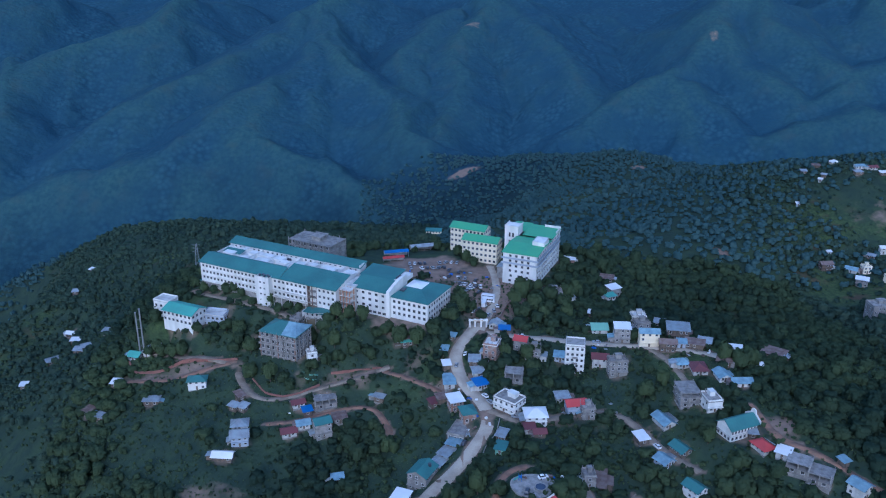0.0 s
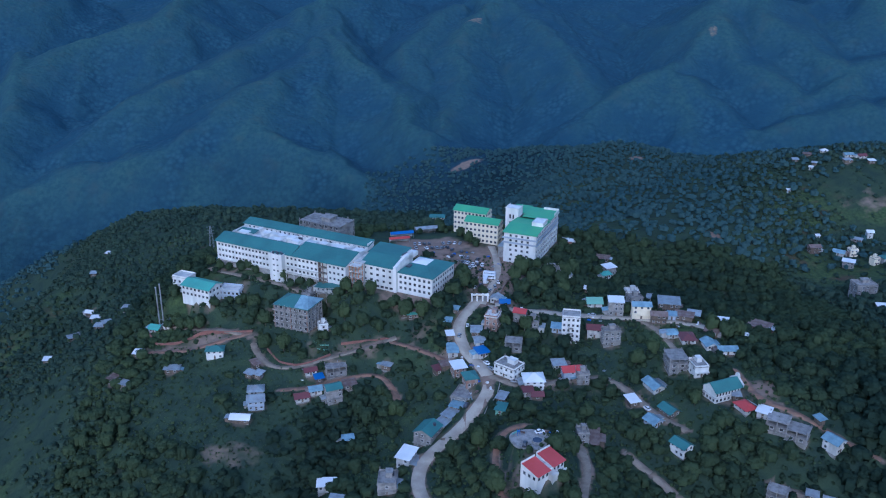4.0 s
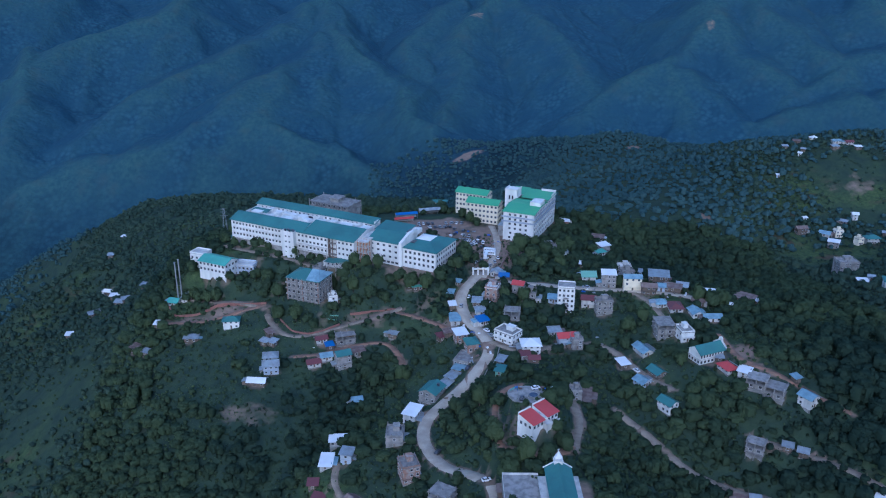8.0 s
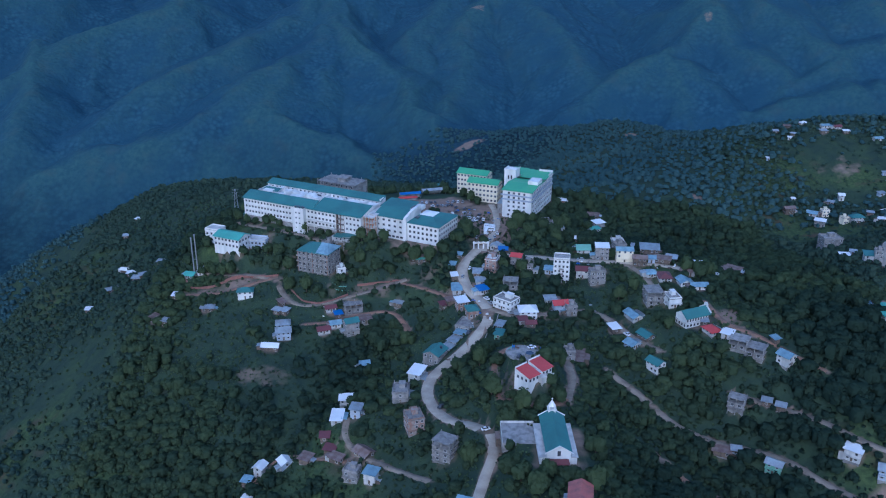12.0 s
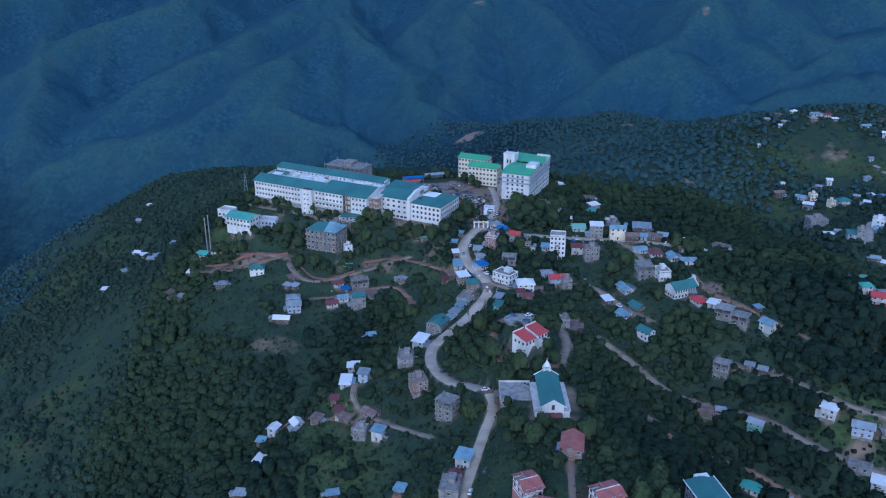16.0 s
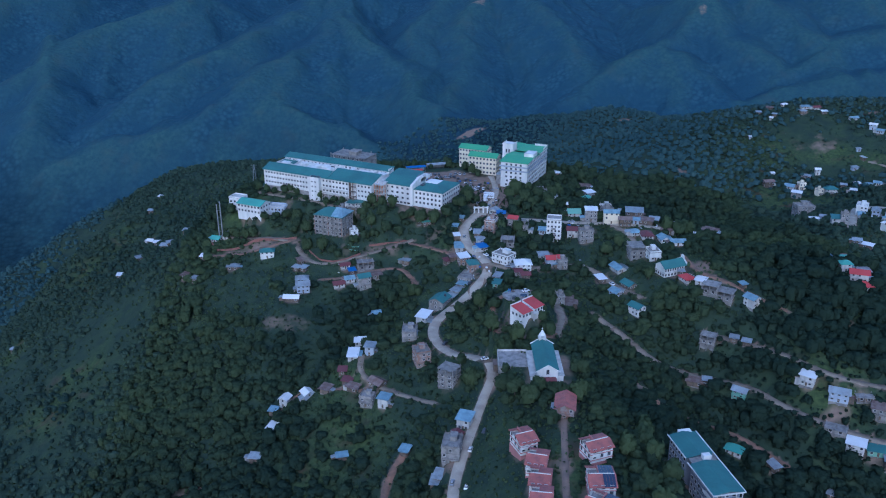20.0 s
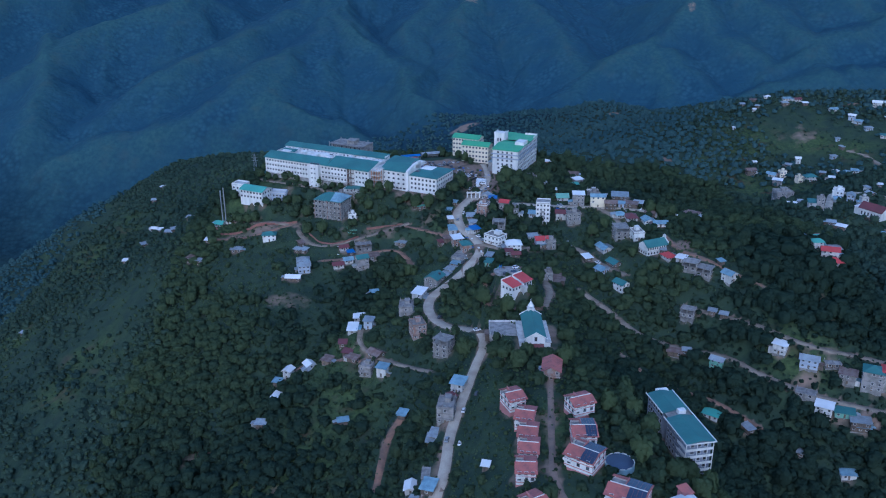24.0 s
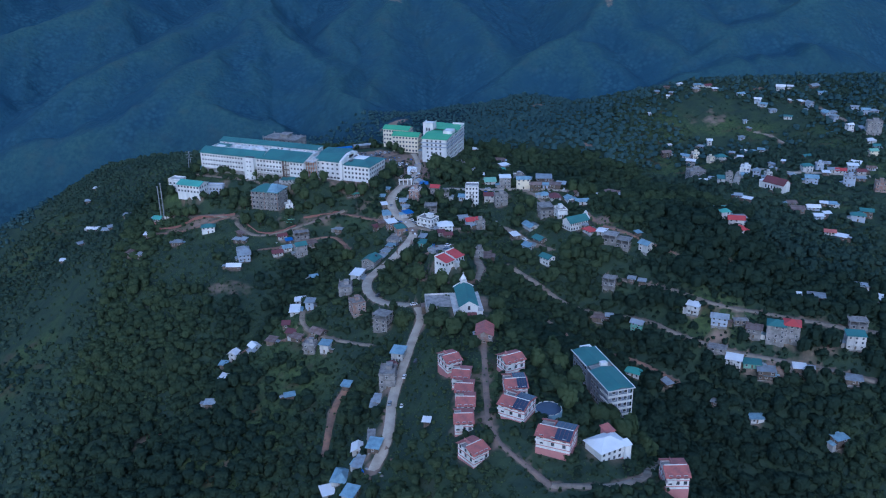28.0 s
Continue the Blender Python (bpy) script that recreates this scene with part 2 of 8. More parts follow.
fold((60, -235, -12), (68, -268, -13), (66, -330, -6), (80, -345, -9), (90, -420, -22))
fold((22, -68, -9), (42, -45, -9), (72, -73, -11), (94, -92, -5), (134, -126, -4), (152, -112, -2), (190, -118, 3), (215, -100, -2))
fold((45, -20, -2), (70, -18, 0), (97, -14, 2), (130, -35, -3), (150, -40, -8))
fold((62, 60, -9), (75, 21, -7), (115, 30, -12))
fold((50, -95, -16), (72, -130, -28), (92, -165, -42), (112, -205, -58), (128, -260, -78), (150, -360, -105))
fold((110, -140, -36), (121, -157, -41), (140, -185, -41), (163, -202, -42), (200, -222, -44), (250, -240, -46))
fold((135, -148, -24), (150, -172, -23), (165, -180, -26), (190, -190, -28), (230, -200, -26))
fold((165, -232, -59), (200, -260, -68), (230, -330, -85))
fold((190, -150, -16), (235, -130, -14), (247, -25, -9), (260, 5, -9), (225, 34, -18), (300, 50, -14), (400, 60, -8))
fold((62, 102, -5), (110, 125, -15), (167, 147, -13), (220, 185, -24), (282, 222, -13), (305, 278, 9), (385, 276, 8), (470, 290, 8), (620, 310, 4))
fold((120, 60, -26), (160, 45, -33), (200, 95, -38), (250, 150, -36), (291, 178, -28), (396, 158, -8))
fold((-110, 770, -222), (-40, 795, -172), (11, 812, -144), (50, 835, -138), (96, 845, -133), (125, 760, -112), (145, 700, -98), (170, 640, -78), (192, 597, -63), (194, 528, -61), (300, 520, -64), (430, 500, -66), (600, 480, -58))
fold((80, 650, -140), (20, 640, -178), (-50, 650, -225))
fold((-212, 60, -38), (-245, 80, -56), (-265, 122, -74), (-300, 70, -92))
fold((-170, 110, -20), (-230, 220, -42), (-323, 346, -80), (-420, 470, -150), (-514, 577, -208))
fold((-209, -36, -51), (-220, -100, -78), (-240, -180, -100), (-250, -300, -125))
fold((-330, -60, -125), (-400, 60, -160), (-480, 250, -210), (-700, 350, -300))
fold((-1500, 420, -340), (-900, 560, -335), (-450, 720, -325), (-220, 730, -280))
fold((300, 790, -190), (560, 760, -210), (1000, 700, -190), (1600, 650, -160))
fold((-1500, 800, -240), (-700, 960, -205), (0, 980, -190), (600, 960, -150), (1500, 900, -60))
fold((-1600, 1350, -40), (-700, 1420, -80), (60, 1580, -55), (520, 1350, -20), (1500, 1300, 60))
fold((-1800, 2300, 220), (-600, 2300, 170), (300, 2250, 190), (1600, 2200, 240))
fold((-2600, 3400, 600), (0, 3500, 620), (2600, 3400, 600))
fold((-1500, -300, -330), (-800, -600, -330), (-300, -900, -200), (100, -1000, -120), (600, -700, -220), (1300, -200, -260))
fold((-350, 240, -112), (-400, 330, -155), (-450, 420, -198))
fold((-300, 180, -67), (-330, 130, -83))
spur((-195, 1548, 95), (-288, 1469, 95), (-337, 1371, 92), (-378, 1290, 88), (-419, 1231, 85), (-460, 1184, 80), (-489, 1138, 78), (-525, 1088, 70), (-560, 1060, 64), (-594, 1029, 55), (-629, 967, 45))
spur((-288, 1469, 95), (-266, 1338, 90), (-213, 1247, 84), (-154, 1168, 80), (-111, 1111, 74), (-87, 1049, 66), (-61, 934, 58), (-43, 860, 45))
spur((-283, 1304, 92), (-304, 1162, 88), (-348, 1074, 84), (-375, 1020, 80), (-411, 977, 75), (-441, 951, 70), (-464, 933, 65), (-497, 918, 60), (-531, 914, 56), (-575, 913, 52), (-607, 900, 46), (-673, 861, 30))
spur((-316, 1052, 70), (-323, 983, 60), (-362, 947, 52), (-399, 907, 42), (-418, 868, 30))
spur((-323, 983, 60), (-281, 949, 58), (-212, 899, 52), (-174, 861, 45), (-134, 795, 36))
spur((72, 1585, 85), (146, 1420, 82), (183, 1329, 78), (205, 1232, 72), (216, 1137, 62), (234, 1063, 48))
spur((80, 1481, 80), (32, 1408, 76), (-2, 1267, 66), (-13, 1129, 52), (-3, 1005, 40))
spur((537, 1339, 90), (485, 1256, 88), (462, 1196, 84), (423, 1158, 78), (374, 1113, 76), (333, 1098, 70), (283, 1076, 62), (242, 1054, 54), (208, 1009, 42))
spur((374, 1113, 76), (402, 1063, 68), (419, 1016, 60), (445, 974, 50), (477, 942, 38))
spur((374, 1113, 76), (371, 1034, 52), (363, 952, 36))
spur((485, 1256, 88), (494, 1132, 76), (512, 1077, 70), (539, 1040, 62), (571, 1004, 48))
spur((572, 1313, 90), (588, 1227, 86), (614, 1151, 80), (644, 1041, 66), (663, 990, 50))
spur((780, 950, 75), (665, 941, 70), (607, 938, 62), (556, 937, 52), (478, 929, 36))
spur((865, 1098, 85), (705, 1046, 76), (645, 1019, 68), (593, 996, 58), (557, 988, 46))
spur((-567, 1532, 90), (-610, 1386, 84), (-671, 1330, 78), (-731, 1282, 70), (-779, 1187, 60), (-835, 1082, 48))
spur((-828, 1256, 60), (-755, 1034, 55), (-745, 922, 50))
spur((-13, 1502, 80), (-80, 1367, 72), (-109, 1259, 60), (-116, 1195, 45))
spur((900, 1400, 100), (800, 1290, 90), (760, 1180, 80), (800, 1080, 60))
spur((-900, 1500, 90), (-960, 1330, 80), (-1010, 1180, 60), (-1080, 1060, 40))


def along(line, step):
    """Evenly spread points of a line."""
    p = np.array(line, float)
    s = np.r_[0, np.cumsum(np.hypot(*np.diff(p[:, :2], axis=0).T))]
    q = np.linspace(0, s[-1], max(2, int(s[-1] / step) + 1))
    return np.stack([np.interp(q, s, c) for c in p.T], 1)


def lattice(ix, iy, seed):
    n = (ix * 374761393 + iy * 668265263 + seed * 1442695041).astype(np.int64) & 0x7FFFFFFF
    n = ((n ^ (n >> 13)) * 1274126177) & 0x7FFFFFFF
    return ((n ^ (n >> 16)) & 0xFFFF) / 65535.0


def rough(x, y, size, seed):
    """Smooth noise from -1 to 1 with that wavelength."""
    u, v = x / size, y / size
    i, j = np.floor(u).astype(np.int64), np.floor(v).astype(np.int64)
    a, b = u - i, v - j
    a, b = a * a * (3 - 2 * a), b * b * (3 - 2 * b)
    top = lattice(i, j, seed) * (1 - a) + lattice(i + 1, j, seed) * a
    low = lattice(i, j + 1, seed) * (1 - a) + lattice(i + 1, j + 1, seed) * a
    return 2 * (top * (1 - b) + low * b) - 1


KNOTS = np.concatenate([along(line, 26 if max(abs(p[0]) for p in line) < 720 and max(p[1] for p in line) < 900 else 170) for line in LAND])


def spread(x, y):
    d = np.hypot(x[:, None] - KNOTS[None, :, 0], y[:, None] - KNOTS[None, :, 1])
    return np.sqrt(d * d + 100.0)


_a = spread(KNOTS[:, 0], KNOTS[:, 1]) - 3.0 * np.eye(len(KNOTS))
_one = np.ones((len(KNOTS), 1))
_sys = np.block([[_a, _one], [_one.T, np.zeros((1, 1))]])
WEIGHTS = np.linalg.solve(_sys, np.r_[KNOTS[:, 2], 0])
SPUR_POINTS = np.concatenate([along(line, 14) for line in SPURS])


def spur_height(u, v):
    """How far the mountain spurs stand out, how near their crest lines are, and the warp of the ground that they follow."""
    wx = u + 20 * rough(u, v, 170, 5) + 11 * rough(u, v, 62, 15) + 5 * rough(u, v, 25, 17)
    wy = v + 20 * rough(u, v, 170, 6) + 11 * rough(u, v, 62, 16) + 5 * rough(u, v, 25, 19)
    best, line = np.empty(len(u)), np.empty(len(u))
    for n in range(0, len(u), 8000):
        s = slice(n, n + 8000)
        d = np.sqrt((wx[s][:, None] - SPUR_POINTS[:, 0]) ** 2 + (wy[s][:, None] - SPUR_POINTS[:, 1]) ** 2 + 40)
        tent = SPUR_POINTS[:, 2] - 0.52 * d
        best[s] = np.maximum(tent.max(1), -12)
        line[s] = np.exp(-d.min(1) / 17)
    return best, line, wx, wy


def gully(wx, wy):
    """Side ribs and ravines of the mountain faces."""
    return (15 * (1 - np.abs(rough(wx, wy * 0.6, 150, 7))) + 11 * (1 - np.abs(rough(wx + 0.25 * wy, wy * 0.5, 70, 8)))
            + 6 * (1 - np.abs(rough(wx - 0.2 * wy, wy * 0.6, 34, 18))) + 2.5 * (1 - np.abs(rough(wx, wy, 15, 20))))


def land(x, y):
    """Height of the natural ground."""
    x, y = np.atleast_1d(np.asarray(x, float)), np.atleast_1d(np.asarray(y, float))
    z = np.empty(len(x))
    for n in range(0, len(x), 20000):
        s = slice(n, n + 20000)
        z[s] = spread(x[s], y[s]) @ WEIGHTS[:-1] + WEIGHTS[-1]
    far = y > 600
    if far.any():
        u, v = x[far], y[far]
        best, _, wx, wy = spur_height(u, v)
        fade = np.clip((v - 790) / 130, 0, 1)
        z[far] += fade * (best + gully(wx, wy) - 22)
    z += 0.8 * rough(x, y, 23, 1) + 0.35 * rough(x, y, 9, 2)
    return z


# ---- roads, level yards and the ground sheet ----
ROADS, PADS, FOOT = [], [], []


def smooth(z, times):
    for _ in range(times):
        z = np.r_[z[0], (z[:-2] + 2 * z[1:-1] + z[2:]) / 4, z[-1]]
    return z


def route(name, label, width, line, surface, sink=0.0):
    """Lays out a road: its centre line on the ground, evened out."""
    p = along([(x, y, 0) for x, y in line], 2.5)
    p[:, 0], p[:, 1] = smooth(p[:, 0], 6), smooth(p[:, 1], 6)
    p[:, 2] = smooth(land(p[:, 0], p[:, 1]), 30) - sink
    ROADS.append((name, label, width, p, surface))


def pad(x, y, turn, w, d, z, edge=7.0):
    """A level platform cut into the slope."""
    PADS.append((x, y, radians(turn), w / 2, d / 2, z, edge))


def ground(x, y):
    """Height of the finished ground, with the roads and platforms in it."""
    x, y = np.atleast_1d(np.asarray(x, float)), np.atleast_1d(np.asarray(y, float))
    z = land(x, y)
    for px, py, a, hw, hd, pz, edge in PADS:
        u, v = (x - px) * math.cos(a) + (y - py) * math.sin(a), -(x - px) * math.sin(a) + (y - py) * math.cos(a)
        out = np.hypot(np.maximum(np.abs(u) - hw, 0), np.maximum(np.abs(v) - hd, 0))
        k = np.clip(1 - out / edge, 0, 1)
        z = z + (pz - z) * k * k * (3 - 2 * k)
    for _, _, width, p, _ in ROADS:
        near = (x > p[:, 0].min() - 15) & (x < p[:, 0].max() + 15) & (y > p[:, 1].min() - 15) & (y < p[:, 1].max() + 15)
        if not near.any():
            continue
        d = (x[near][:, None] - p[:, 0]) ** 2 + (y[near][:, None] - p[:, 1]) ** 2
        i = d.argmin(1)
        k = np.clip(1 - (np.sqrt(d[np.arange(len(i)), i]) - width / 2 - 1.5) / 5, 0, 1)
        z[near] += (p[i, 2] - 0.12 - z[near]) * k * k * (3 - 2 * k)
    return z


def level(x, y):
    return float(ground(x, y)[0])


def mesh_object(name, verts, faces, mats, parent=None, smooth_faces=False):
    me = bpy.data.meshes.new(name)
    me.from_pydata(verts, [], faces)
    for m in mats if isinstance(mats, (list, tuple)) else [mats]:
        me.materials.append(m)
    if smooth_faces:
        me.polygons.foreach_set("use_smooth", [True] * len(me.polygons))
    me.update()
    ob = new(name, me)
    ob.parent = parent
    return ob


def spaced(*stretches):
    """Grid lines: (start, end, step) stretches."""
    out = []
    for a, b, s in stretches:
        out.append(np.arange(a, b, s))
    return np.unique(np.concatenate(out))


def ground_sheet():
    gx = spaced((-4200, -1200, 150), (-1200, -900, 17), (-900, -300, 8), (-300, 330, 3), (330, 900, 7), (900, 1300, 17), (1300, 4300, 150))
    gy = spaced((-1800, -600, 100), (-600, -420, 10), (-420, 130, 3), (130, 560, 6), (560, 820, 9), (820, 1200, 6), (1200, 1640, 8), (1640, 2000, 20), (2000, 3000, 40), (3000, 4700, 120))
    x, y = (a.ravel() for a in np.meshgrid(gx, gy))
    z = ground(x, y)
    nx, ny = len(gx), len(gy)
    i = (np.arange(ny - 1)[:, None] * nx + np.arange(nx - 1)).ravel()
    quads = np.stack([i, i + 1, i + nx + 1, i + nx], 1)
    me = bpy.data.meshes.new("ground")
    me.vertices.add(len(x))
    me.vertices.foreach_set("co", np.stack([x, y, z], 1).ravel())
    me.loops.add(quads.size)
    me.loops.foreach_set("vertex_index", quads.ravel())
    me.polygons.add(len(quads))
    me.polygons.foreach_set("loop_start", np.arange(len(quads)) * 4)
    me.polygons.foreach_set("use_smooth", np.ones(len(quads), bool))
    bare = np.zeros(len(x))
    for cx, cy, rx, ry, k in BARE:
        bare = np.maximum(bare, k * np.exp(-(((x - cx) / rx) ** 2 + ((y - cy) / ry) ** 2)))
    for _, _, width, p, _ in ROADS:
        near = (x > p[:, 0].min() - 9) & (x < p[:, 0].max() + 9) & (y > p[:, 1].min() - 9) & (y < p[:, 1].max() + 9)
        d = np.sqrt(((x[near][:, None] - p[:, 0]) ** 2 + (y[near][:, None] - p[:, 1]) ** 2).min(1)) - width / 2
        bare[near] = np.maximum(bare[near], 0.72 * np.clip(1.0 - d / 3.0, 0, 1))
    for fx, fy, fr in FOOT:
        near = (np.abs(x - fx) < 3 * fr) & (np.abs(y - fy) < 3 * fr)
        bare[near] = np.maximum(bare[near], 0.7 * np.exp(-((x[near] - fx) ** 2 + (y[near] - fy) ** 2) / (1.5 * fr) ** 2))
    me.attributes.new("bare", "FLOAT", "POINT").data.foreach_set("value", bare)
    # how far the ground takes the painted haze blue, rising with distance
    me.attributes.new("haze_tint", "FLOAT", "POINT").data.foreach_set("value", np.maximum(np.clip((y - 500) / 250, 0, 1), 0.25 * np.clip((np.hypot(x, y + 80) - 300) / 300, 0, 1)))
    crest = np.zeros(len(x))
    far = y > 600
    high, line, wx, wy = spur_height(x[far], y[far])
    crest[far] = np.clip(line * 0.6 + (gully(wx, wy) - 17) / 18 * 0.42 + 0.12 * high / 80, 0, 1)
    # marks the nearer foot that is coloured as less hazed
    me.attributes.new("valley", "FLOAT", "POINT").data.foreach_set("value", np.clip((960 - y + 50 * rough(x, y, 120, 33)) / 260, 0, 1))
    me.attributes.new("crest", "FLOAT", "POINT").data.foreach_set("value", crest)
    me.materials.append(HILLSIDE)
    me.update()
    me.validate()
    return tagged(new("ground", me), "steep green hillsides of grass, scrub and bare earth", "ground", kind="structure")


def road_strip(name, label, width, p, surface):
    """A road as a slab with a thickness, along its centre line."""
    d = np.gradient(p[:, :2], axis=0)
    d /= np.hypot(*d.T)[:, None]
    side = np.stack([-d[:, 1], d[:, 0]], 1)
    wob = 0.25 * rough(p[:, 0], p[:, 1], 14, 31)
    verts, faces = [], []
    for k, (c, s) in enumerate(zip(p, side)):
        h = width / 2 + wob[k]
        for off, dz in ((-h - 0.35, -0.7), (-h, 0.0), (0, 0.06), (h, 0.0), (h + 0.35, -0.7)):
            verts.append((c[0] + s[0] * off, c[1] + s[1] * off, c[2] + dz + 0.05))
        if k:
            a, b = 5 * (k - 1), 5 * k
            faces += [(a + j, a + j + 1, b + j + 1, b + j) for j in range(4)]
    return tagged(mesh_object(name, verts, faces, surface, smooth_faces=True), label, "road", kind="structure")


# ---- plan: roads, platforms, bare patches and clearings ----
route("main_road", "worn grey main road winding along the ridge", 5.6, [(0, 5), (-4, -6), (-9, -15), (-12, -25), (-10, -37), (-7, -47), (-2, -55), (2, -64), (3, -70), (1, -78), (-3, -84), (-8, -93), (-15, -101), (-22, -108), (-28, -118), (-29, -131), (-25, -143), (-17, -155), (-7, -161), (-2, -170), (1, -178), (0, -183)], ROAD, 0.0)
route("lower_road", "narrower worn grey road along the lower ridge", 4.4, [(-1, -172), (1, -178), (0, -183), (-2, -188), (-5, -198), (-8, -210), (-11, -222), (-16, -240), (-18, -252), (-19, -266), (-21, -277), (-27, -289)], ROAD, 0.05)
route("east_road", "grey village road along the eastern spur", 4.2, [(4, -5), (15, -8), (34, -11), (58, -16), (76, -19), (90, -22), (104, -27), (118, -31), (129, -35)], ROAD, 0.0)
route("spur_lane", "pale dusty lane dropping off the village road", 3.2, [(81, -21), (86, -30), (89, -41), (91, -51)], DUST, 0.0)
route("market_lane", "dusty lane through the lower houses", 3.4, [(3, -65), (10, -70), (15, -75), (26, -72), (36, -66), (52, -61), (62, -65), (68, -79), (75, -92), (85, -102)], DUST, 0.0)
route("chapel_track", "brown earth track beyond the chapel", 3, [(112, -73), (114, -86), (115, -98), (129, -108), (142, -122), (153, -131)], DIRT, 0.0)
route("west_track", "brown earth track on the western bench", 3.2, [(-165, 6), (-149, -2), (-130, -7), (-119, -13), (-115, -24), (-108, -34), (-101, -38), (-92, -37), (-79, -32), (-64, -29), (-49, -27), (-43, -25)], DUST, 0.0)
route("wall_track", "red earth track below the chimneys", 3, [(-174, -12), (-157, -15), (-145, -16), (-132, -13), (-119, -11)], DIRT, 0.0)
route("link_track", "red earth track from the bench to the road", 3, [(-46, -27), (-34, -32), (-23, -41), (-13, -53)], DIRT, 0.0)
route("loop_track", "earth track round the terrace", 2.8, [(-98, -51), (-86, -49), (-69, -43), (-57, -40), (-48, -42), (-44, -50), (-40, -59)], DIRT, 0.0)
route("hospital_lane", "pale lane below the hospital", 3.2, [(-152, 38), (-136, 30), (-122, 23), (-109, 17), (-96, 9)], DUST, 0.0)
route("yard_lane", "grey concrete drive between the yard and the tall block", 4, [(1, -3), (6, 14), (12, 40), (12, 65), (10, 82)], ROAD, 0.0)
route("hill_track", "brown track round the hilltop house", 2.6, [(16, -105), (10, -105), (4, -114), (2, -127), (2, -152), (5, -161), (10, -164), (17, -166), (25, -167), (31, -159)], DIRT, 0.0)
route("church_drive", "pale drive up to the church", 3.4, [(37, -115), (38, -134), (35, -146), (31, -163)], DUST, 0.0)
route("villa_drive", "worn earth drive between the pink houses", 2.2, [(27, -224), (24, -255), (21, -284), (19, -305), (21, -317), (26, -325), (32, -333), (38, -343)], YARD, 0.0)
route("villa_loop", "earth drive curving up to the last house", 3, [(36, -340), (47, -343), (58, -346), (71, -339), (108, -256)], DUST, 0.0)
route("east_low_road", "pale earth road along the lower eastern slope", 4, [(57, -110), (65, -117), (72, -124), (83, -137), (99, -143), (117, -150), (130, -160), (137, -174), (146, -184), (157, -192), (172, -201), (190, -209), (210, -218), (226, -227)], DUST, 0.0)
route("east_mid_road", "pale earth road on the middle eastern slope", 3.6, [(113, -128), (129, -138), (145, -152), (154, -166), (166, -174), (187, -179), (205, -188), (225, -198), (241, -202)], DUST, 0.0)
route("west_low_lane", "narrow lane to the western farmhouses", 2.8, [(-26, -183), (-35, -176), (-46, -168), (-59, -159), (-66, -148), (-65, -137)], DUST, 0.0)
route("farm_path", "brown footpath between the western farmhouses", 2.0, [(-63, -162), (-78, -156), (-96, -135), (-105, -143), (-108, -156)], DIRT, 0.0)
route("slope_path", "red earth cut beside the lower road", 3, [(-40, -209), (-46, -221), (-48, -241), (-49, -256)], DIRT, 0.0)
route("town_road", "grey town road on the far ridge", 5, [(242, 1), (272, 62), (288, 62), (299, 31), (320, 28), (354, 15)], ROAD, 0.0)
route("block_track", "brown earth track behind the long block", 3, [(69, -163), (75, -166), (80, -172), (87, -175), (110, -177), (122, -185), (130, -195), (138, -203)], DIRT, 0.0)
route("town_lane", "pale lane climbing through the far fields", 3, [(335, 182), (346, 164), (346, 140)], DUST, 0.0)
route("upper_lane", "pale lane to the upper houses", 3, [(401, 222), (410, 188), (415, 164)], DUST, 0.0)

pad(-95, 30, -26.4, 100, 42, 5.5, 9)
pad(-33, 14, -26.4, 52, 34, 4.5, 9)
pad(5, 48, -26.4, 52, 62, 0.5, 9)
pad(30, 78, -20, 26, 50, 0.0, 8)
pad(5, 97, -22, 34, 22, 0.0, 8)
pad(-90, 70, -26, 34, 20, 4.0, 10)
pad(-95, -6, -22, 26, 22, -9.0, 7)
pad(-152, 15, -22, 34, 16, -6.0, 6)
pad(-168, 6, 0, 16, 10, -21.5, 5)
pad(17, -146, 0, 25, 35, 2.4, 7)
pad(21, -196, 0, 26, 31, -5.4, 7)
pad(44, -36, 0, 12, 10, -6.0, 6)
pad(103, -86, 15, 20, 16, -5.0, 6)
# x, y, half sizes, strength of bare earth
BARE = [(212, -188, 26, 10, 0.6), (185, -212, 14, 8, 0.62), (160, -186, 14, 7, 0.6), (-26, 82, 30, 20, 1.05), (8, 42, 34, 46, 1.1), (-30, 62, 26, 20, 0.9), (-114, -92, 22, 12, 0.66), (-143, -191, 24, 14, 0.66), (160, -142, 18, 12, 0.66), (-60, -28, 60, 10, 0.56), (-25, -22, 22, 14, 0.5), (-100, 0, 26, 8, 0.68), (176, -152, 14, 26, 0.72)]
BARE += [(30, -70, 40, 10, 0.62), (60, -30, 40, 8, 0.62), (-150, -12, 50, 9, 0.7), (14, -146, 20, 18, 0.6), (303, 215, 34, 26, 0.56), (368, 262, 16, 9, 0.8), (11, 800, 26, 14, 1.15), (38, 1425, 26, 16, 0.75), (466, 1205, 12, 30, 0.55), (205, -207, 22, 7, 0.62), (-100, -235, 14, 12, 0.6), (194, 524, 9, 14, 0.95), (167, 146, 10, 7, 0.9), (120, -90, 16, 10, 0.8)]
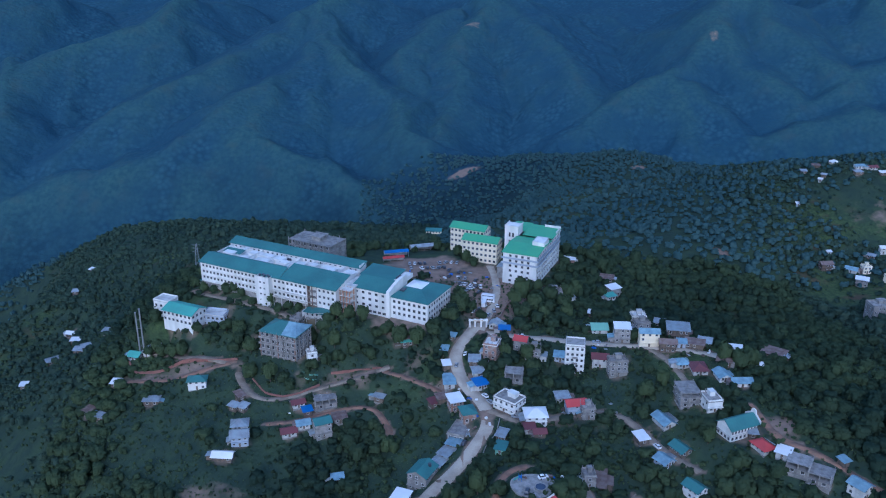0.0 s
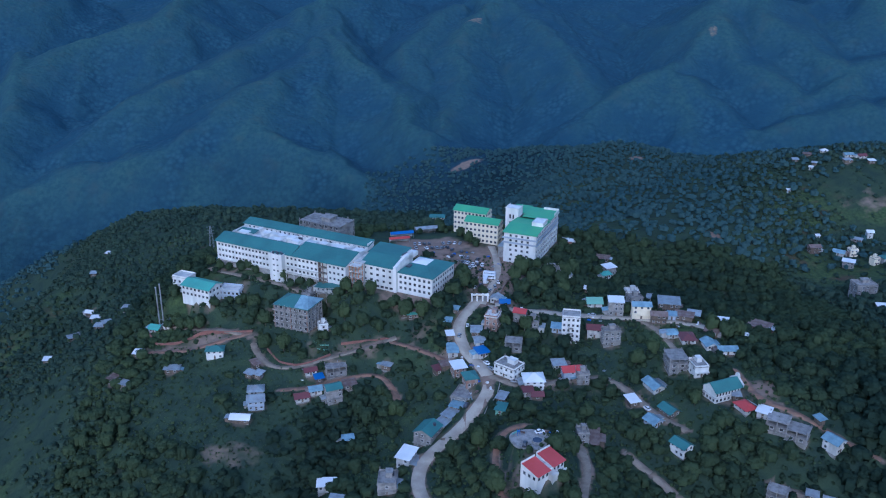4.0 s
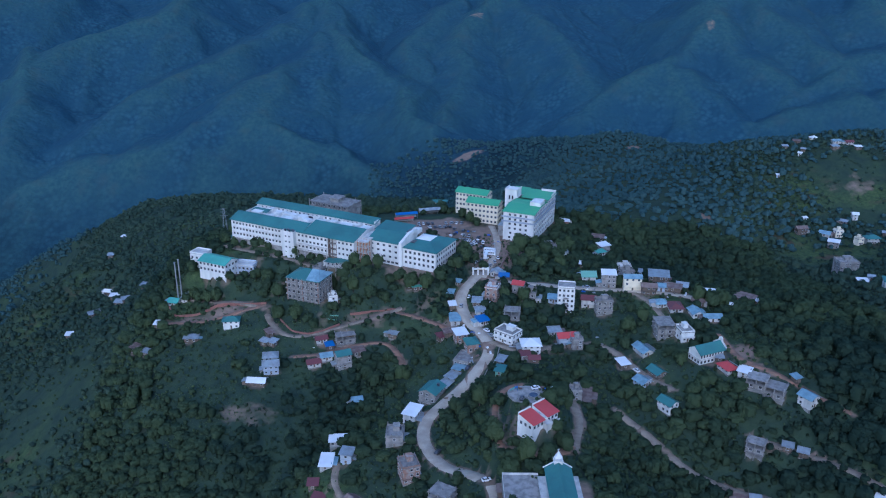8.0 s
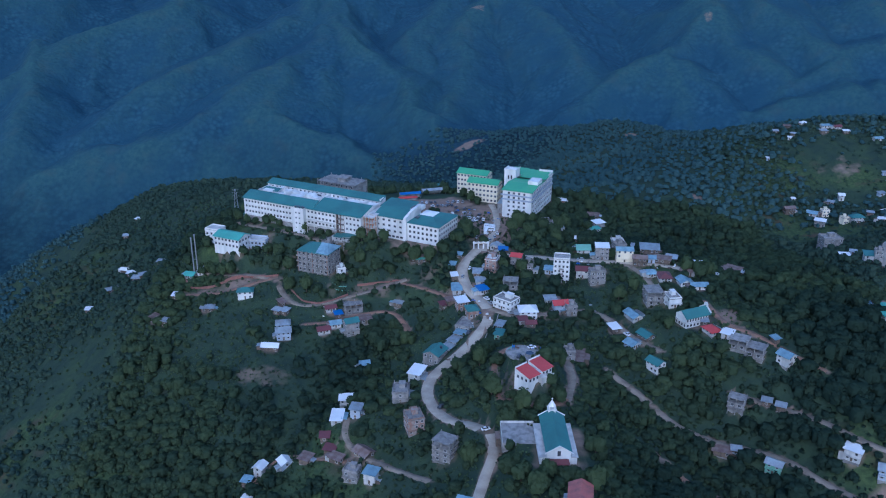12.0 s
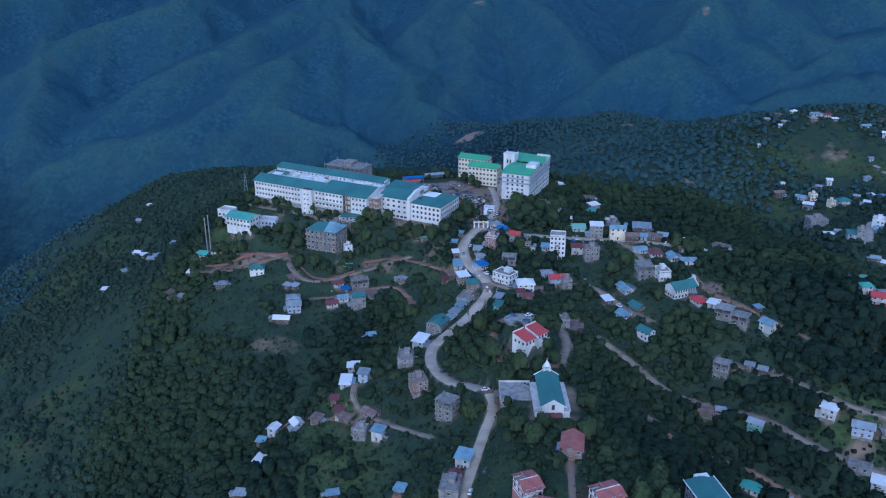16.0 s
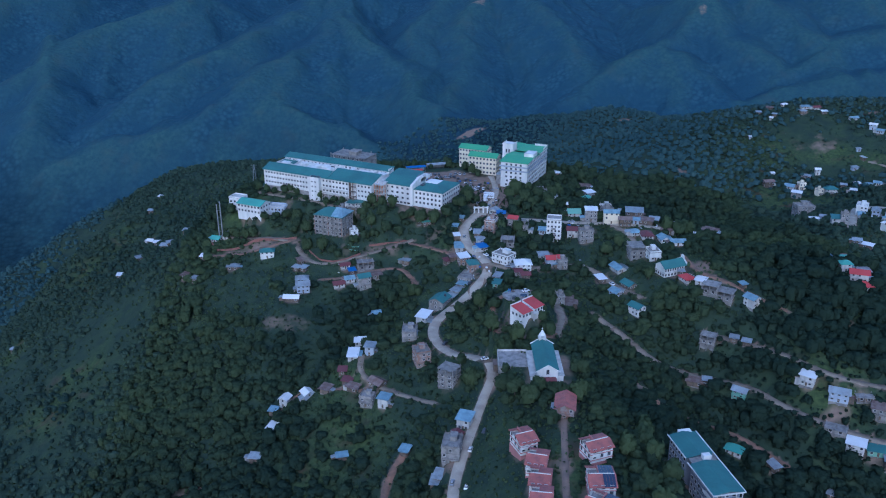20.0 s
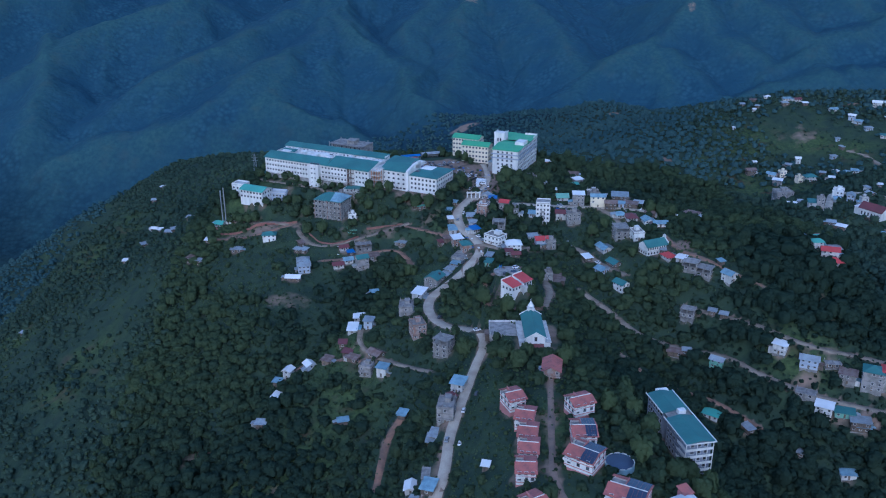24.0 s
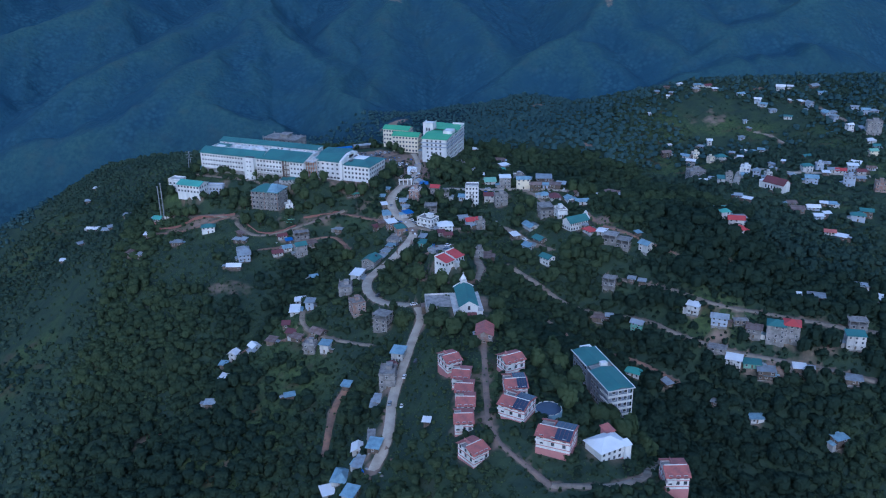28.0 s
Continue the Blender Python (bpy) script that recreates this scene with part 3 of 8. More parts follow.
# x, y, half sizes, how far the trees thin out
OPEN = [(101, -97, 13, 9, 1.1), (12, -205, 6, 8, 0.6), (14, -122, 15, 13, 1.4), (-3, -262, 13, 52, 0.7), (-28, 84, 28, 24, 1.6), (8, 45, 26, 46, 1.6), (-20, 58, 24, 18, 1.6), (-30, 62, 22, 18, 0.9), (-150, -60, 38, 32, 0.85), (-228, -20, 38, 26, 0.35), (-84, -72, 28, 16, 0.55), (-87, -117, 24, 16, 0.5), (157, -142, 24, 12, 0.45), (-110, -95, 22, 16, 0.6), (14, -140, 26, 24, 0.6)]
OPEN += [(-30, -95, 22, 26, 0.5), (-45, -225, 30, 40, 0.45), (0, -250, 10, 50, 0.3), (303, 218, 50, 40, 1.3), (11, 800, 36, 20, 1.3), (194, 520, 12, 16, 0.8), (340, 285, 60, 16, 0.7), (345, 190, 40, 40, 0.6), (75, -48, 30, 22, 0.6), (330, 100, 120, 120, 0.35), (-75, -165, 40, 25, 0.4), (95, -85, 40, 20, 0.4), (-70, -35, 60, 22, 0.12)]
# x, y, half sizes and strength of darker, denser woodland
DARK_WOODS = [(225, -205, 85, 75, 0.38), (160, -145, 65, 42, 0.38), (138, -270, 42, 70, 0.34), (106, -205, 34, 45, 0.28), (170, -112, 80, 40, 0.2), (-130, -230, 90, 70, 0.32), (150, 60, 90, 70, 0.22), (-80, -110, 30, 40, 0.15)]
for _road in ROADS:
    road_strip(*_road)


# ---- building kit ----
def part(name, bm, mat, parent=None, label="", m=None):
    """Links a bmesh as one mesh object under a thing or a part."""
    me = bpy.data.meshes.new(name)
    bm.to_mesh(me)
    bm.free()
    for k in mat if isinstance(mat, (list, tuple)) else [mat]:
        me.materials.append(k)
    ob = new(name, me)
    ob.parent = parent
    if m is not None:
        ob.matrix_basis = m
    return tagged(ob, label) if label else ob


def shared(name, me, parent, m, label=""):
    """Another piece on a mesh that is already there."""
    ob = new(name, me)
    ob.parent, ob.matrix_basis = parent, m
    return tagged(ob, label) if label else ob


def box(bm, x0, x1, y0, y1, z0, z1, mat=0):
    v = [bm.verts.new(c) for c in ((x0, y0, z0), (x1, y0, z0), (x1, y1, z0), (x0, y1, z0), (x0, y0, z1), (x1, y0, z1), (x1, y1, z1), (x0, y1, z1))]
    for f in ((0, 3, 2, 1), (4, 5, 6, 7), (0, 1, 5, 4), (1, 2, 6, 5), (2, 3, 7, 6), (3, 0, 4, 7)):
        bm.faces.new([v[i] for i in f]).material_index = mat
    return bm


def boxes(*rows):
    bm = bmesh.new()
    for r in rows:
        box(bm, *r)
    return bm


def prism(points, y0, y1):
    """An outline in x and z, drawn out along y."""
    bm = bmesh.new()
    a, b = [bm.verts.new((x, y0, z)) for x, z in points], [bm.verts.new((x, y1, z)) for x, z in points]
    bm.faces.new(a)
    bm.faces.new(b[::-1])
    for i in range(len(points)):
        j = (i + 1) % len(points)
        bm.faces.new((a[j], a[i], b[i], b[j]))
    bmesh.ops.recalc_face_normals(bm, faces=bm.faces)
    return bm


def sheet(points, thick=0.14):
    """A flat plate over the given outline, with a thickness downwards."""
    bm = bmesh.new()
    top, low = [bm.verts.new(p) for p in points], [bm.verts.new((p[0], p[1], p[2] - thick)) for p in points]
    bm.faces.new(top)
    bm.faces.new(low[::-1])
    for i in range(len(points)):
        j = (i + 1) % len(points)
        bm.faces.new((top[j], top[i], low[i], low[j]))
    bmesh.ops.recalc_face_normals(bm, faces=bm.faces)
    return bm


WINDOW_MESHES = {}


def window_mesh(w, h, frame=FRAME):
    """A window set into the wall: proud frame and sill, pane behind with a middle bar. Faces -y."""
    key = (round(w, 1), round(h, 1), frame.name)
    if key not in WINDOW_MESHES:
        bm = bmesh.new()
        o, f = [(-w / 2 - 0.12, -0.14), (w / 2 + 0.12, -0.14), (w / 2 + 0.12, h + 0.12), (-w / 2 - 0.12, h + 0.12)], [(-w / 2, 0), (w / 2, 0), (w / 2, h), (-w / 2, h)]
        rings = [[bm.verts.new((x, y, z)) for x, z in ring] for ring, y in ((o, 0.02), (o, -0.1), (f, -0.1), (f, -0.02))]
        for one, two in zip(rings, rings[1:]):
            for i in range(4):
                bm.faces.new((one[i], one[(i + 1) % 4], two[(i + 1) % 4], two[i]))
        bm.faces.new(rings[3]).material_index = 1
        me = bpy.data.meshes.new("window")
        bm.to_mesh(me)
        bm.free()
        me.materials.append(frame)
        me.materials.append(GLASS)
        WINDOW_MESHES[key] = me
    return WINDOW_MESHES[key]


def windows(parent, x0, x1, y0, y1, z, count, w=1.2, h=1.3, frame=FRAME, skip=()):
    """A row of windows along a wall line, facing to its right-hand side when going from (x0, y0) to (x1, y1)."""
    me, turn = window_mesh(w, h, frame), math.atan2(y1 - y0, x1 - x0)
    for k in range(count):
        if k in skip:
            continue
        f = (k + 0.5) / count
        shared("window", me, parent, Matrix.Translation((x0 + (x1 - x0) * f, y0 + (y1 - y0) * f, z)) @ Matrix.Rotation(turn, 4, "Z"))


def wall_rows(parent, w, d, floors, high, per=3.0, sides="fblr", size=(1.2, 1.3), frame=FRAME, sill=0.95, y=0.0, gaps=None):
    """Windows on the walls of a block of w by d: f front (-y), r, b, l."""
    lines = {"f": (-w / 2, w / 2, -d / 2, -d / 2), "r": (w / 2, w / 2, -d / 2, d / 2), "b": (w / 2, -w / 2, d / 2, d / 2), "l": (-w / 2, -w / 2, d / 2, -d / 2)}
    for s in sides:
        x0, x1, y0, y1 = lines[s]
        n = max(1, int(math.hypot(x1 - x0, y1 - y0) / per))
        for k in range(floors):
            windows(parent, x0, x1, y0, y1, y + k * high + sill, n, *size, frame, [i for i in range(n) if gaps and gaps.random() < 0.3])


def roof_parts(parent, kind, w, d, z, mat, over=0.5, rise=None, base=0.0):
    """The roof over a block: gable (ridge along the longer side), hip, mono or flat with a parapet."""
    a, b = w / 2 + over, d / 2 + over
    turned = d > w
    if turned:
        a, b = b, a
    rise = rise or b * 0.42
    low = z - over * rise / b
    turn = Matrix.Rotation(math.pi / 2, 4, "Z") if turned else Matrix.Identity(4)
    t = 0.1
    if kind == "gable":
        for s in (-1, 1):
            part("roof_slope", sheet([(-a, s * b, low), (a, s * b, low), (a, 0, z + rise), (-a, 0, z + rise)], t), mat, parent, m=turn)
        for s in (-1, 1):
            part("gable_wall", prism([(-(b - over) , z), (b - over, z), (0, z + rise - t)], s * (a - over) - 0.1, s * (a - over) + 0.1), parent_wall(parent), parent, m=turn @ Matrix.Rotation(math.pi / 2, 4, "Z"))
    elif kind == "hip":
        r = max(a - b, 0.3)
        for s in (-1, 1):
            part("roof_slope", sheet([(-a, s * b, low), (a, s * b, low), (r, 0, z + rise), (-r, 0, z + rise)], t), mat, parent, m=turn)
            part("roof_slope", sheet([(s * a, -b, low), (s * a, b, low), (s * r, 0, z + rise)], t), mat, parent, m=turn)
    elif kind == "mono":
        part("roof_slope", sheet([(-w / 2 - over, -d / 2 - over, z + 0.25), (w / 2 + over, -d / 2 - over, z + 0.25), (w / 2 + over, d / 2 + over, z + 0.9), (-w / 2 - over, d / 2 + over, z + 0.9)], t), mat, parent)
        part("roof_wall", prism([(-d / 2, z), (d / 2, z), (d / 2, z + 0.75), (-d / 2, z + 0.22)], -w / 2, w / 2), parent_wall(parent), parent, m=Matrix.Rotation(math.pi / 2, 4, "Z"))
    elif kind == "flat":
        part("roof_slab", boxes((-w / 2 - 0.3, w / 2 + 0.3, -d / 2 - 0.3, d / 2 + 0.3, z, z + 0.22)), mat, parent)
        h = 0.95
        part("parapet", boxes((-w / 2, w / 2, -d / 2, -d / 2 + 0.15, z + 0.22, z + h), (-w / 2, w / 2, d / 2 - 0.15, d / 2, z + 0.22, z + h),
                              (-w / 2, -w / 2 + 0.15, -d / 2 + 0.15, d / 2 - 0.15, z + 0.22, z + h), (w / 2 - 0.15, w / 2, -d / 2 + 0.15, d / 2 - 0.15, z + 0.22, z + h)), parent_wall(parent), parent)


WALLS = {}


def parent_wall(parent):
    return WALLS.get(parent.name, WHITE_OLD)


WORDS = {WHITE: "white-painted", WHITE_OLD: "stained off-white", CREAM: "cream-painted", PALE_BLUE: "pale blue", PINK: "pink-painted", CONCRETE: "raw concrete",
         BRICKISH: "bare brick", TIMBER: "dark timber", GREENWALL: "green-painted", TEAL: "teal sheet-metal", GREEN: "green sheet-metal", MINT: "mint green sheet-metal",
         BLUE_TIN: "pale blue sheet-metal", DEEP_BLUE: "deep blue sheet-metal", WHITE_TIN: "white sheet-metal", TIN: "grey tin", RUST: "rusty tin", RED: "red sheet-metal",
         MAROON: "maroon sheet-metal", PINK_ROOF: "faded pink sheet-metal"}
SHAPES = {"gable": "gabled", "hip": "hipped", "mono": "sloping", "flat": "flat", "raw": "unfinished"}
COUNT = {1: "single-storey", 2: "two-storey", 3: "three-storey", 4: "four-storey", 5: "five-storey", 6: "six-storey"}


def lined_up(x, y, turn, w, d):
    best, way = 17.0, None
    for _, _, _, p, _ in ROADS:
        r = np.hypot(p[:, 0] - x, p[:, 1] - y)
        i = int(r.argmin())
        if r[i] < best:
            j, k = max(i - 2, 0), min(i + 2, len(p) - 1)
            best, way = r[i], math.degrees(math.atan2(p[k, 1] - p[j, 1], p[k, 0] - p[j, 0]))
    if way is None:
        return turn + 22 * math.sin(x * 1.7 + y * 2.3), w, d
    way = (way + 90) % 180 - 90
    if abs(way) > 45:
        way, w, d = way - math.copysign(90, way), min(w, d), max(w, d)
    return 0.75 * way + 0.25 * turn + 6 * math.sin(x + y), w, d


def house(x, y, turn, w, d, floors, roof, roof_mat, wall, high=2.45, tank=False, extra="", name="house"):
    """A hill house: footing down the slope, storeys with slab bands, windows, door, roof. It lines up with the lane beside it."""
    turn, w, d = lined_up(x, y, turn, w, d)
    if x > 225 and y > -120:
        w, d, high = 0.86 * w, 0.86 * d, min(high, 2.4)
    z = level(x, y)
    corners = [Matrix.Rotation(radians(turn), 2) @ Vector((sx * w / 2, sy * d / 2)) for sx in (-1, 1) for sy in (-1, 1)]
    heights = [level(x + c.x, y + c.y) for c in corners]
    z -= 0.45 * min(max(z - min(heights), 0.0), 4.0)
    deep = min(max(z - min(heights), 0.0), 7.0) + 0.8
    top = floors * high
    body = "hut" if w * d < 22 and floors == 1 else name
    thing = new(body)
    WALLS[thing.name] = wall
    thing.matrix_world = pose(x, y, z + 0.15, 0, 0, turn)
    FOOT.append((x, y, math.hypot(w, d) / 2))
    tagged(thing, f"{COUNT[floors]} {WORDS[wall]} {body} with a {SHAPES[roof]} {WORDS[roof_mat]} roof{extra}", body, "hillside houses")
    stilts = deep > 3.2 and floors < 4
    if stilts:
        part("footing", boxes((-w / 2 + 0.2, w / 2 - 0.2, -d / 2 + 0.8, d / 2 - 0.2, -deep, -0.2)), CONCRETE, thing)
        for sx in (-1, 0, 1):
            part("stilt", boxes((sx * (w / 2 - 0.4) - 0.16, sx * (w / 2 - 0.4) + 0.16, -d / 2 + 0.2, -d / 2 + 0.52, -deep, -0.2)), CONCRETE, thing)
    else:
        part("footing", boxes((-w / 2 + 0.1, w / 2 - 0.1, -d / 2 + 0.1, d / 2 - 0.1, -deep, -0.2)), CONCRETE, thing)
    if roof == "raw":
        for k in range(floors + 1):
            part("floor_slab", boxes((-w / 2 - 0.3, w / 2 + 0.3, -d / 2 - 0.3, d / 2 + 0.3, k * high - 0.2, k * high)), CONCRETE, thing)
        n = max(2, int(w / 3.2))
        for i in range(n + 1):
            for sy in (-1, 0, 1):
                cx, cy = -w / 2 + 0.2 + (w - 0.4) * i / n, sy * (d / 2 - 0.2)
                part("column", boxes((cx - 0.17, cx + 0.17, cy - 0.17, cy + 0.17, 0.0, top + (0.9 if (i + sy) % 2 else 0.3))), CONCRETE, thing)
        for k in range(floors - 1 if floors > 1 else 1):
            part("infill_wall", boxes((-w / 2 + 0.4, w / 2 - 0.4, -d / 2 + 0.5, d / 2 - 0.5, k * high, k * high + high - 0.2)), wall, thing)
            wall_rows(thing, w - 0.8, d - 1.0, 1, high, 3.2, "flr", (1.3, 1.4), sill=0.7, y=k * high)
        return thing
    part("house_body", boxes((-w / 2, w / 2, -d / 2, d / 2, -0.2, top)), wall, thing)
    for k in range(1, floors):
        part("floor_band", boxes((-w / 2 - 0.15, w / 2 + 0.15, -d / 2 - 0.15, d / 2 + 0.15, k * high - 0.12, k * high + 0.06)), wall, thing)
    sides = "flr" if w * d > 24 else "fr"
    wall_rows(thing, w, d, floors, high, 2.4 if w < 14 else 3.2, sides, (1.0, 1.1), gaps=random.Random(int(x * 31 + y * 17)))
    part("door", boxes((-0.45, 0.45, -d / 2 - 0.06, -d / 2 + 0.02, 0, 2.05)), TIMBER, thing)
    if floors > 1 and w > 6 and roof != "hip":
        part("balcony", boxes((-w / 2, w / 2, -d / 2 - 1.1, -d / 2, high - 0.14, high), (-w / 2, w / 2, -d / 2 - 1.1, -d / 2 - 1.03, high, high + 0.35), (-w / 2, w / 2, -d / 2 - 1.1, -d / 2 - 1.03, high + 0.75, high + 0.85)), wall, thing)
    roof_parts(thing, roof, w, d, top, roof_mat, 0.75 if floors < 3 else 0.5)
    rng = random.Random(int(x * 13 + y * 7))
    if w > 4.5 and rng.random() < 0.6:
        # a lean-to against one side
        s, lw, ld, lh = rng.choice((-1, 1)), rng.uniform(1.6, 3.0), d * rng.uniform(0.45, 0.8), rng.uniform(2.0, 2.5)
        shed = part("lean_to", boxes((min(s * w / 2, s * (w / 2 + lw)), max(s * w / 2, s * (w / 2 + lw)), -ld / 2, ld / 2, -1.5, lh)), rng.choice((TIMBER, CONCRETE, WHITE_OLD)), thing)
        a, b = s * (w / 2 + 0.02), s * (w / 2 + lw + 0.4)
        part("lean_to_roof", sheet([(a, -ld / 2 - 0.3, lh + 0.6), (b, -ld / 2 - 0.3, lh + 0.02), (b, ld / 2 + 0.3, lh + 0.02), (a, ld / 2 + 0.3, lh + 0.6)], 0.08), rng.choice((TIN, RUST, BLUE_TIN, TIN)), shed)
    if floors > 1 and roof == "flat":
        for i in range(4):
            for j in (-1, 1):
                cx = -w / 2 + 0.3 + (w - 0.6) * i / 3
                part("starter_column", boxes((cx - 0.13, cx + 0.13, j * (d / 2 - 0.3) - 0.13, j * (d / 2 - 0.3) + 0.13, top + 0.2, top + rng.uniform(1.2, 2.2))), CONCRETE, thing)
        part("stair_head", boxes((-w * 0.1, w * 0.25, 0, d * 0.35, top + 0.2, top + 2.3), (-w * 0.13, w * 0.28, -0.2, d * 0.38, top + 2.3, top + 2.45)), wall, thing)
    if tank:
        ob = cylinder("water_tank", 0.75, 1.5, CAR_DARK, 12)
        ob.parent, ob.matrix_basis = thing, pose(w / 4, d / 5, top + (0.22 if roof == "flat" else 0.5))
    return thing


def cylinder(name, r, h, mat, sides=16, r2=None):
    bm = bmesh.new()
    bmesh.ops.create_cone(bm, cap_ends=True, segments=sides, radius1=r, radius2=r if r2 is None else r2, depth=h, matrix=Matrix.Translation((0, 0, h / 2)))
    return part(name, bm, mat)


# ---- the large buildings ----
def thing(name, label, category, m, group="", reach=0.0):
    ob = new(name)
    ob.matrix_world = m
    if reach:
        FOOT.append((m.translation.x, m.translation.y, reach))
    return tagged(ob, label, category, group)


def keep_clear(m, u0, u1, v0, v1, step=7.0):
    """Marks the ground under a large building as taken."""
    for u in np.arange(u0 + step / 2, u1, step):
        for v in np.arange(v0 + step / 2, v1, step):
            p = m @ Vector((u, v, 0))
            FOOT.append((p.x, p.y, step * 0.75))


def slope(u0, u1, v0, v1, z0, z1, thick=0.18):
    return sheet([(u0, v0, z0), (u1, v0, z0), (u1, v1, z1), (u0, v1, z1)], thick)


def hospital():
    m = pose(-148.4, 42.4, 5.5, 0, 0, -26.4)
    h = thing("hospital", "long white four-storey hospital with teal sheet-metal roofs", "hospital", m)
    keep_clear(m, 0, 134, 0, 36)
    e = 12.2  # eaves above the platform
    wing = part("front_wing", boxes((0, 69, 0, 12, -6, e), (75, 86.5, 0, 12, -6, e), (69, 75, 2.2, 12, -6, e)), WHITE, h)
    for k in range(3):
        windows(wing, 0.8, 39, 0, 0, e - 2.6 - k * 3.3, 16, 1.2, 1.2)
        windows(wing, 48, 69, 0, 0, e - 2.6 - k * 3.3, 8, 1.3, 1.2)
        windows(wing, 75.5, 86, 0, 0, e - 2.6 - k * 3.3, 4, 1.2, 1.2)
        windows(wing, 0, 0, 11, 1, e - 2.6 - k * 3.3, 3, 1.2, 1.2)
        part("bay_floor", boxes((69, 75, 0.2, 2.2, e - 3.9 - k * 3.3, e - 3.6 - k * 3.3)), CONCRETE, h)
    part("dark_bay", boxes((69.05, 69.4, 0.1, 2.2, -6, e), (74.6, 74.95, 0.1, 2.2, -6, e), (71.8, 72.2, 0.1, 0.5, -6, e)), RUST, h)
    part("plinth", boxes((-0.15, 39, -0.15, 0, -6, 0.9), (47.7, 69, -0.15, 0, -6, 0.9), (75, 86.6, -0.15, 0, -6, 0.9)), CONCRETE, h)
    for k in range(3):
        part("sun_shade", boxes((0.5, 38, -0.55, 0, e - 4.0 - k * 3.3, e - 3.86 - k * 3.3)), WHITE, h)
    for k in (1, 2):
        part("gallery", boxes((48, 69, -1.6, 0, e - 4.1 - k * 3.3 + 0.4, e - 3.9 - k * 3.3 + 0.4), (48, 69, -1.6, -1.5, e - 3.5 - k * 3.3, e - 2.9 - k * 3.3)), WHITE_OLD, h)
    for u in range(49, 70, 5):
        part("gallery_post", boxes((u - 0.12, u + 0.12, -1.58, -1.34, -6, e - 6.3)), WHITE_OLD, h)
    part("front_roof", slope(-0.7, 52, -0.9, 8, e - 0.1, e + 2.9), TEAL, h)
    part("front_roof", slope(52, 87, -0.9, 13.6, e - 0.1, e + 3.6), TEAL, h)
    part("rear_roof", slope(-0.7, 50, 12.2, 8, e + 1.4, e + 2.9), TEAL, h)
    part("end_wall", prism([(0, e), (12, e), (12, e + 1.3), (8, e + 2.7), (0, e + 0.1)], -0.15, 0.15), WHITE, h, m=Matrix.Rotation(math.pi / 2, 4, "Z"))
    part("end_wall", prism([(0, e), (13.4, e), (13.4, e + 3.4), (0, e + 0.05)], -86.8, -86.2), WHITE, h, m=Matrix.Rotation(math.pi / 2, 4, "Z"))
    t = part("lift_tower", boxes((39.2, 47.6, -3.2, 2, -6, e - 0.6), (39.2, 47.6, -3.2, -2.9, e - 0.6, e + 0.2), (39.2, 39.5, -2.9, 2, e - 0.6, e + 0.2), (47.3, 47.6, -2.9, 2, e - 0.6, e + 0.2)), WHITE, h)
    for k in range(3):
        windows(t, 41, 46, -3.2, -3.2, e - 3.2 - k * 3.3, 2, 1.0, 0.8)
    for k in range(5):
        ob = cylinder("water_tank", 0.7, 1.3, CAR_DARK, 12)
        ob.parent, ob.matrix_basis = h, pose(40.5 + k * 1.45, -0.8 + 0.9 * (k % 2), e - 0.6)
    # the roof decks between the wings
    part("deck", boxes((0, 87, 12, 27, -6, e - 0.8)), WHITE, h)
    for u, w, d, zz, v in ((8, 7, 5, 2.6, 16), (17, 12, 5, 1.2, 14.5), (30, 9, 6, 1.7, 15), (43, 5, 4, 2.4, 17), (52, 6, 4, 2.2, 19.5), (60, 4, 4, 2.6, 20.5), (72, 5, 4, 2.8, 18.5), (78, 4, 4, 2.2, 17), (24, 16, 4, 1.6, 22.5), (66, 15, 4, 1.3, 22.8), (4, 4, 6, 1.8, 20), (38, 6, 5, 2.8, 19.5), (48, 4, 6, 1.4, 15.5), (82, 6, 5, 2.4, 21), (12, 3, 3, 2.2, 24.5)):
        part("roof_house", boxes((u - w / 2, u + w / 2, v - d / 2, v + d / 2, e - 0.8, e - 0.8 + zz)), WHITE, h)
    for u in (1, 13, 22, 36.5, 48, 57, 63, 76, 86):
        part("deck_parapet", boxes((u - 0.15, u + 0.15, 13.2, 26.5, e - 0.8, e + 1.4)), WHITE, h)
    for u0, u1, v in ((13.2, 36, 13.2), (57, 86, 14.5), (2, 22, 24.5), (36.7, 48, 25), (63.2, 75.8, 25.2)):
        part("deck_parapet", boxes((u0, u1, v, v + 0.25, e - 0.8, e + 0.9)), WHITE, h)
    for u0, n in ((36, 9), (58.5, 9), (79, 7)):
        for k in range(n):
            ob = cylinder("water_tank", 0.62, 1.25, CAR_DARK, 10)
            ob.parent, ob.matrix_basis = h, pose(u0 + 1.4 * (k % 5), 24.3 + 1.5 * (k // 5), e - 0.8)
    part("link_roof", slope(3, 15, 15, 20, e + 1.4, e + 2.2), TEAL, h)
    back = part("back_wing", boxes((-1.5, 84, 27, 33, -6, e + 1.6)), WHITE, h)
    windows(back, 1, 83, 27, 27, e - 0.4, 26, 1.1, 1.1)
    part("back_roof", slope(-2.3, 84.8, 26.4, 33.6, e + 1.7, e + 3.6), TEAL, h)
    part("end_wall", boxes((83.6, 84.3, 26.9, 33.1, e, e + 3.1)), WHITE, h)
    # orange-framed stair between the wings
    for u in (87.4, 89.2, 91.2, 93):
        for v in (2.5, 6.5):
            part("stair_column", boxes((u - 0.2, u + 0.2, v - 0.2, v + 0.2, -6, e + 0.2)), ORANGE, h)
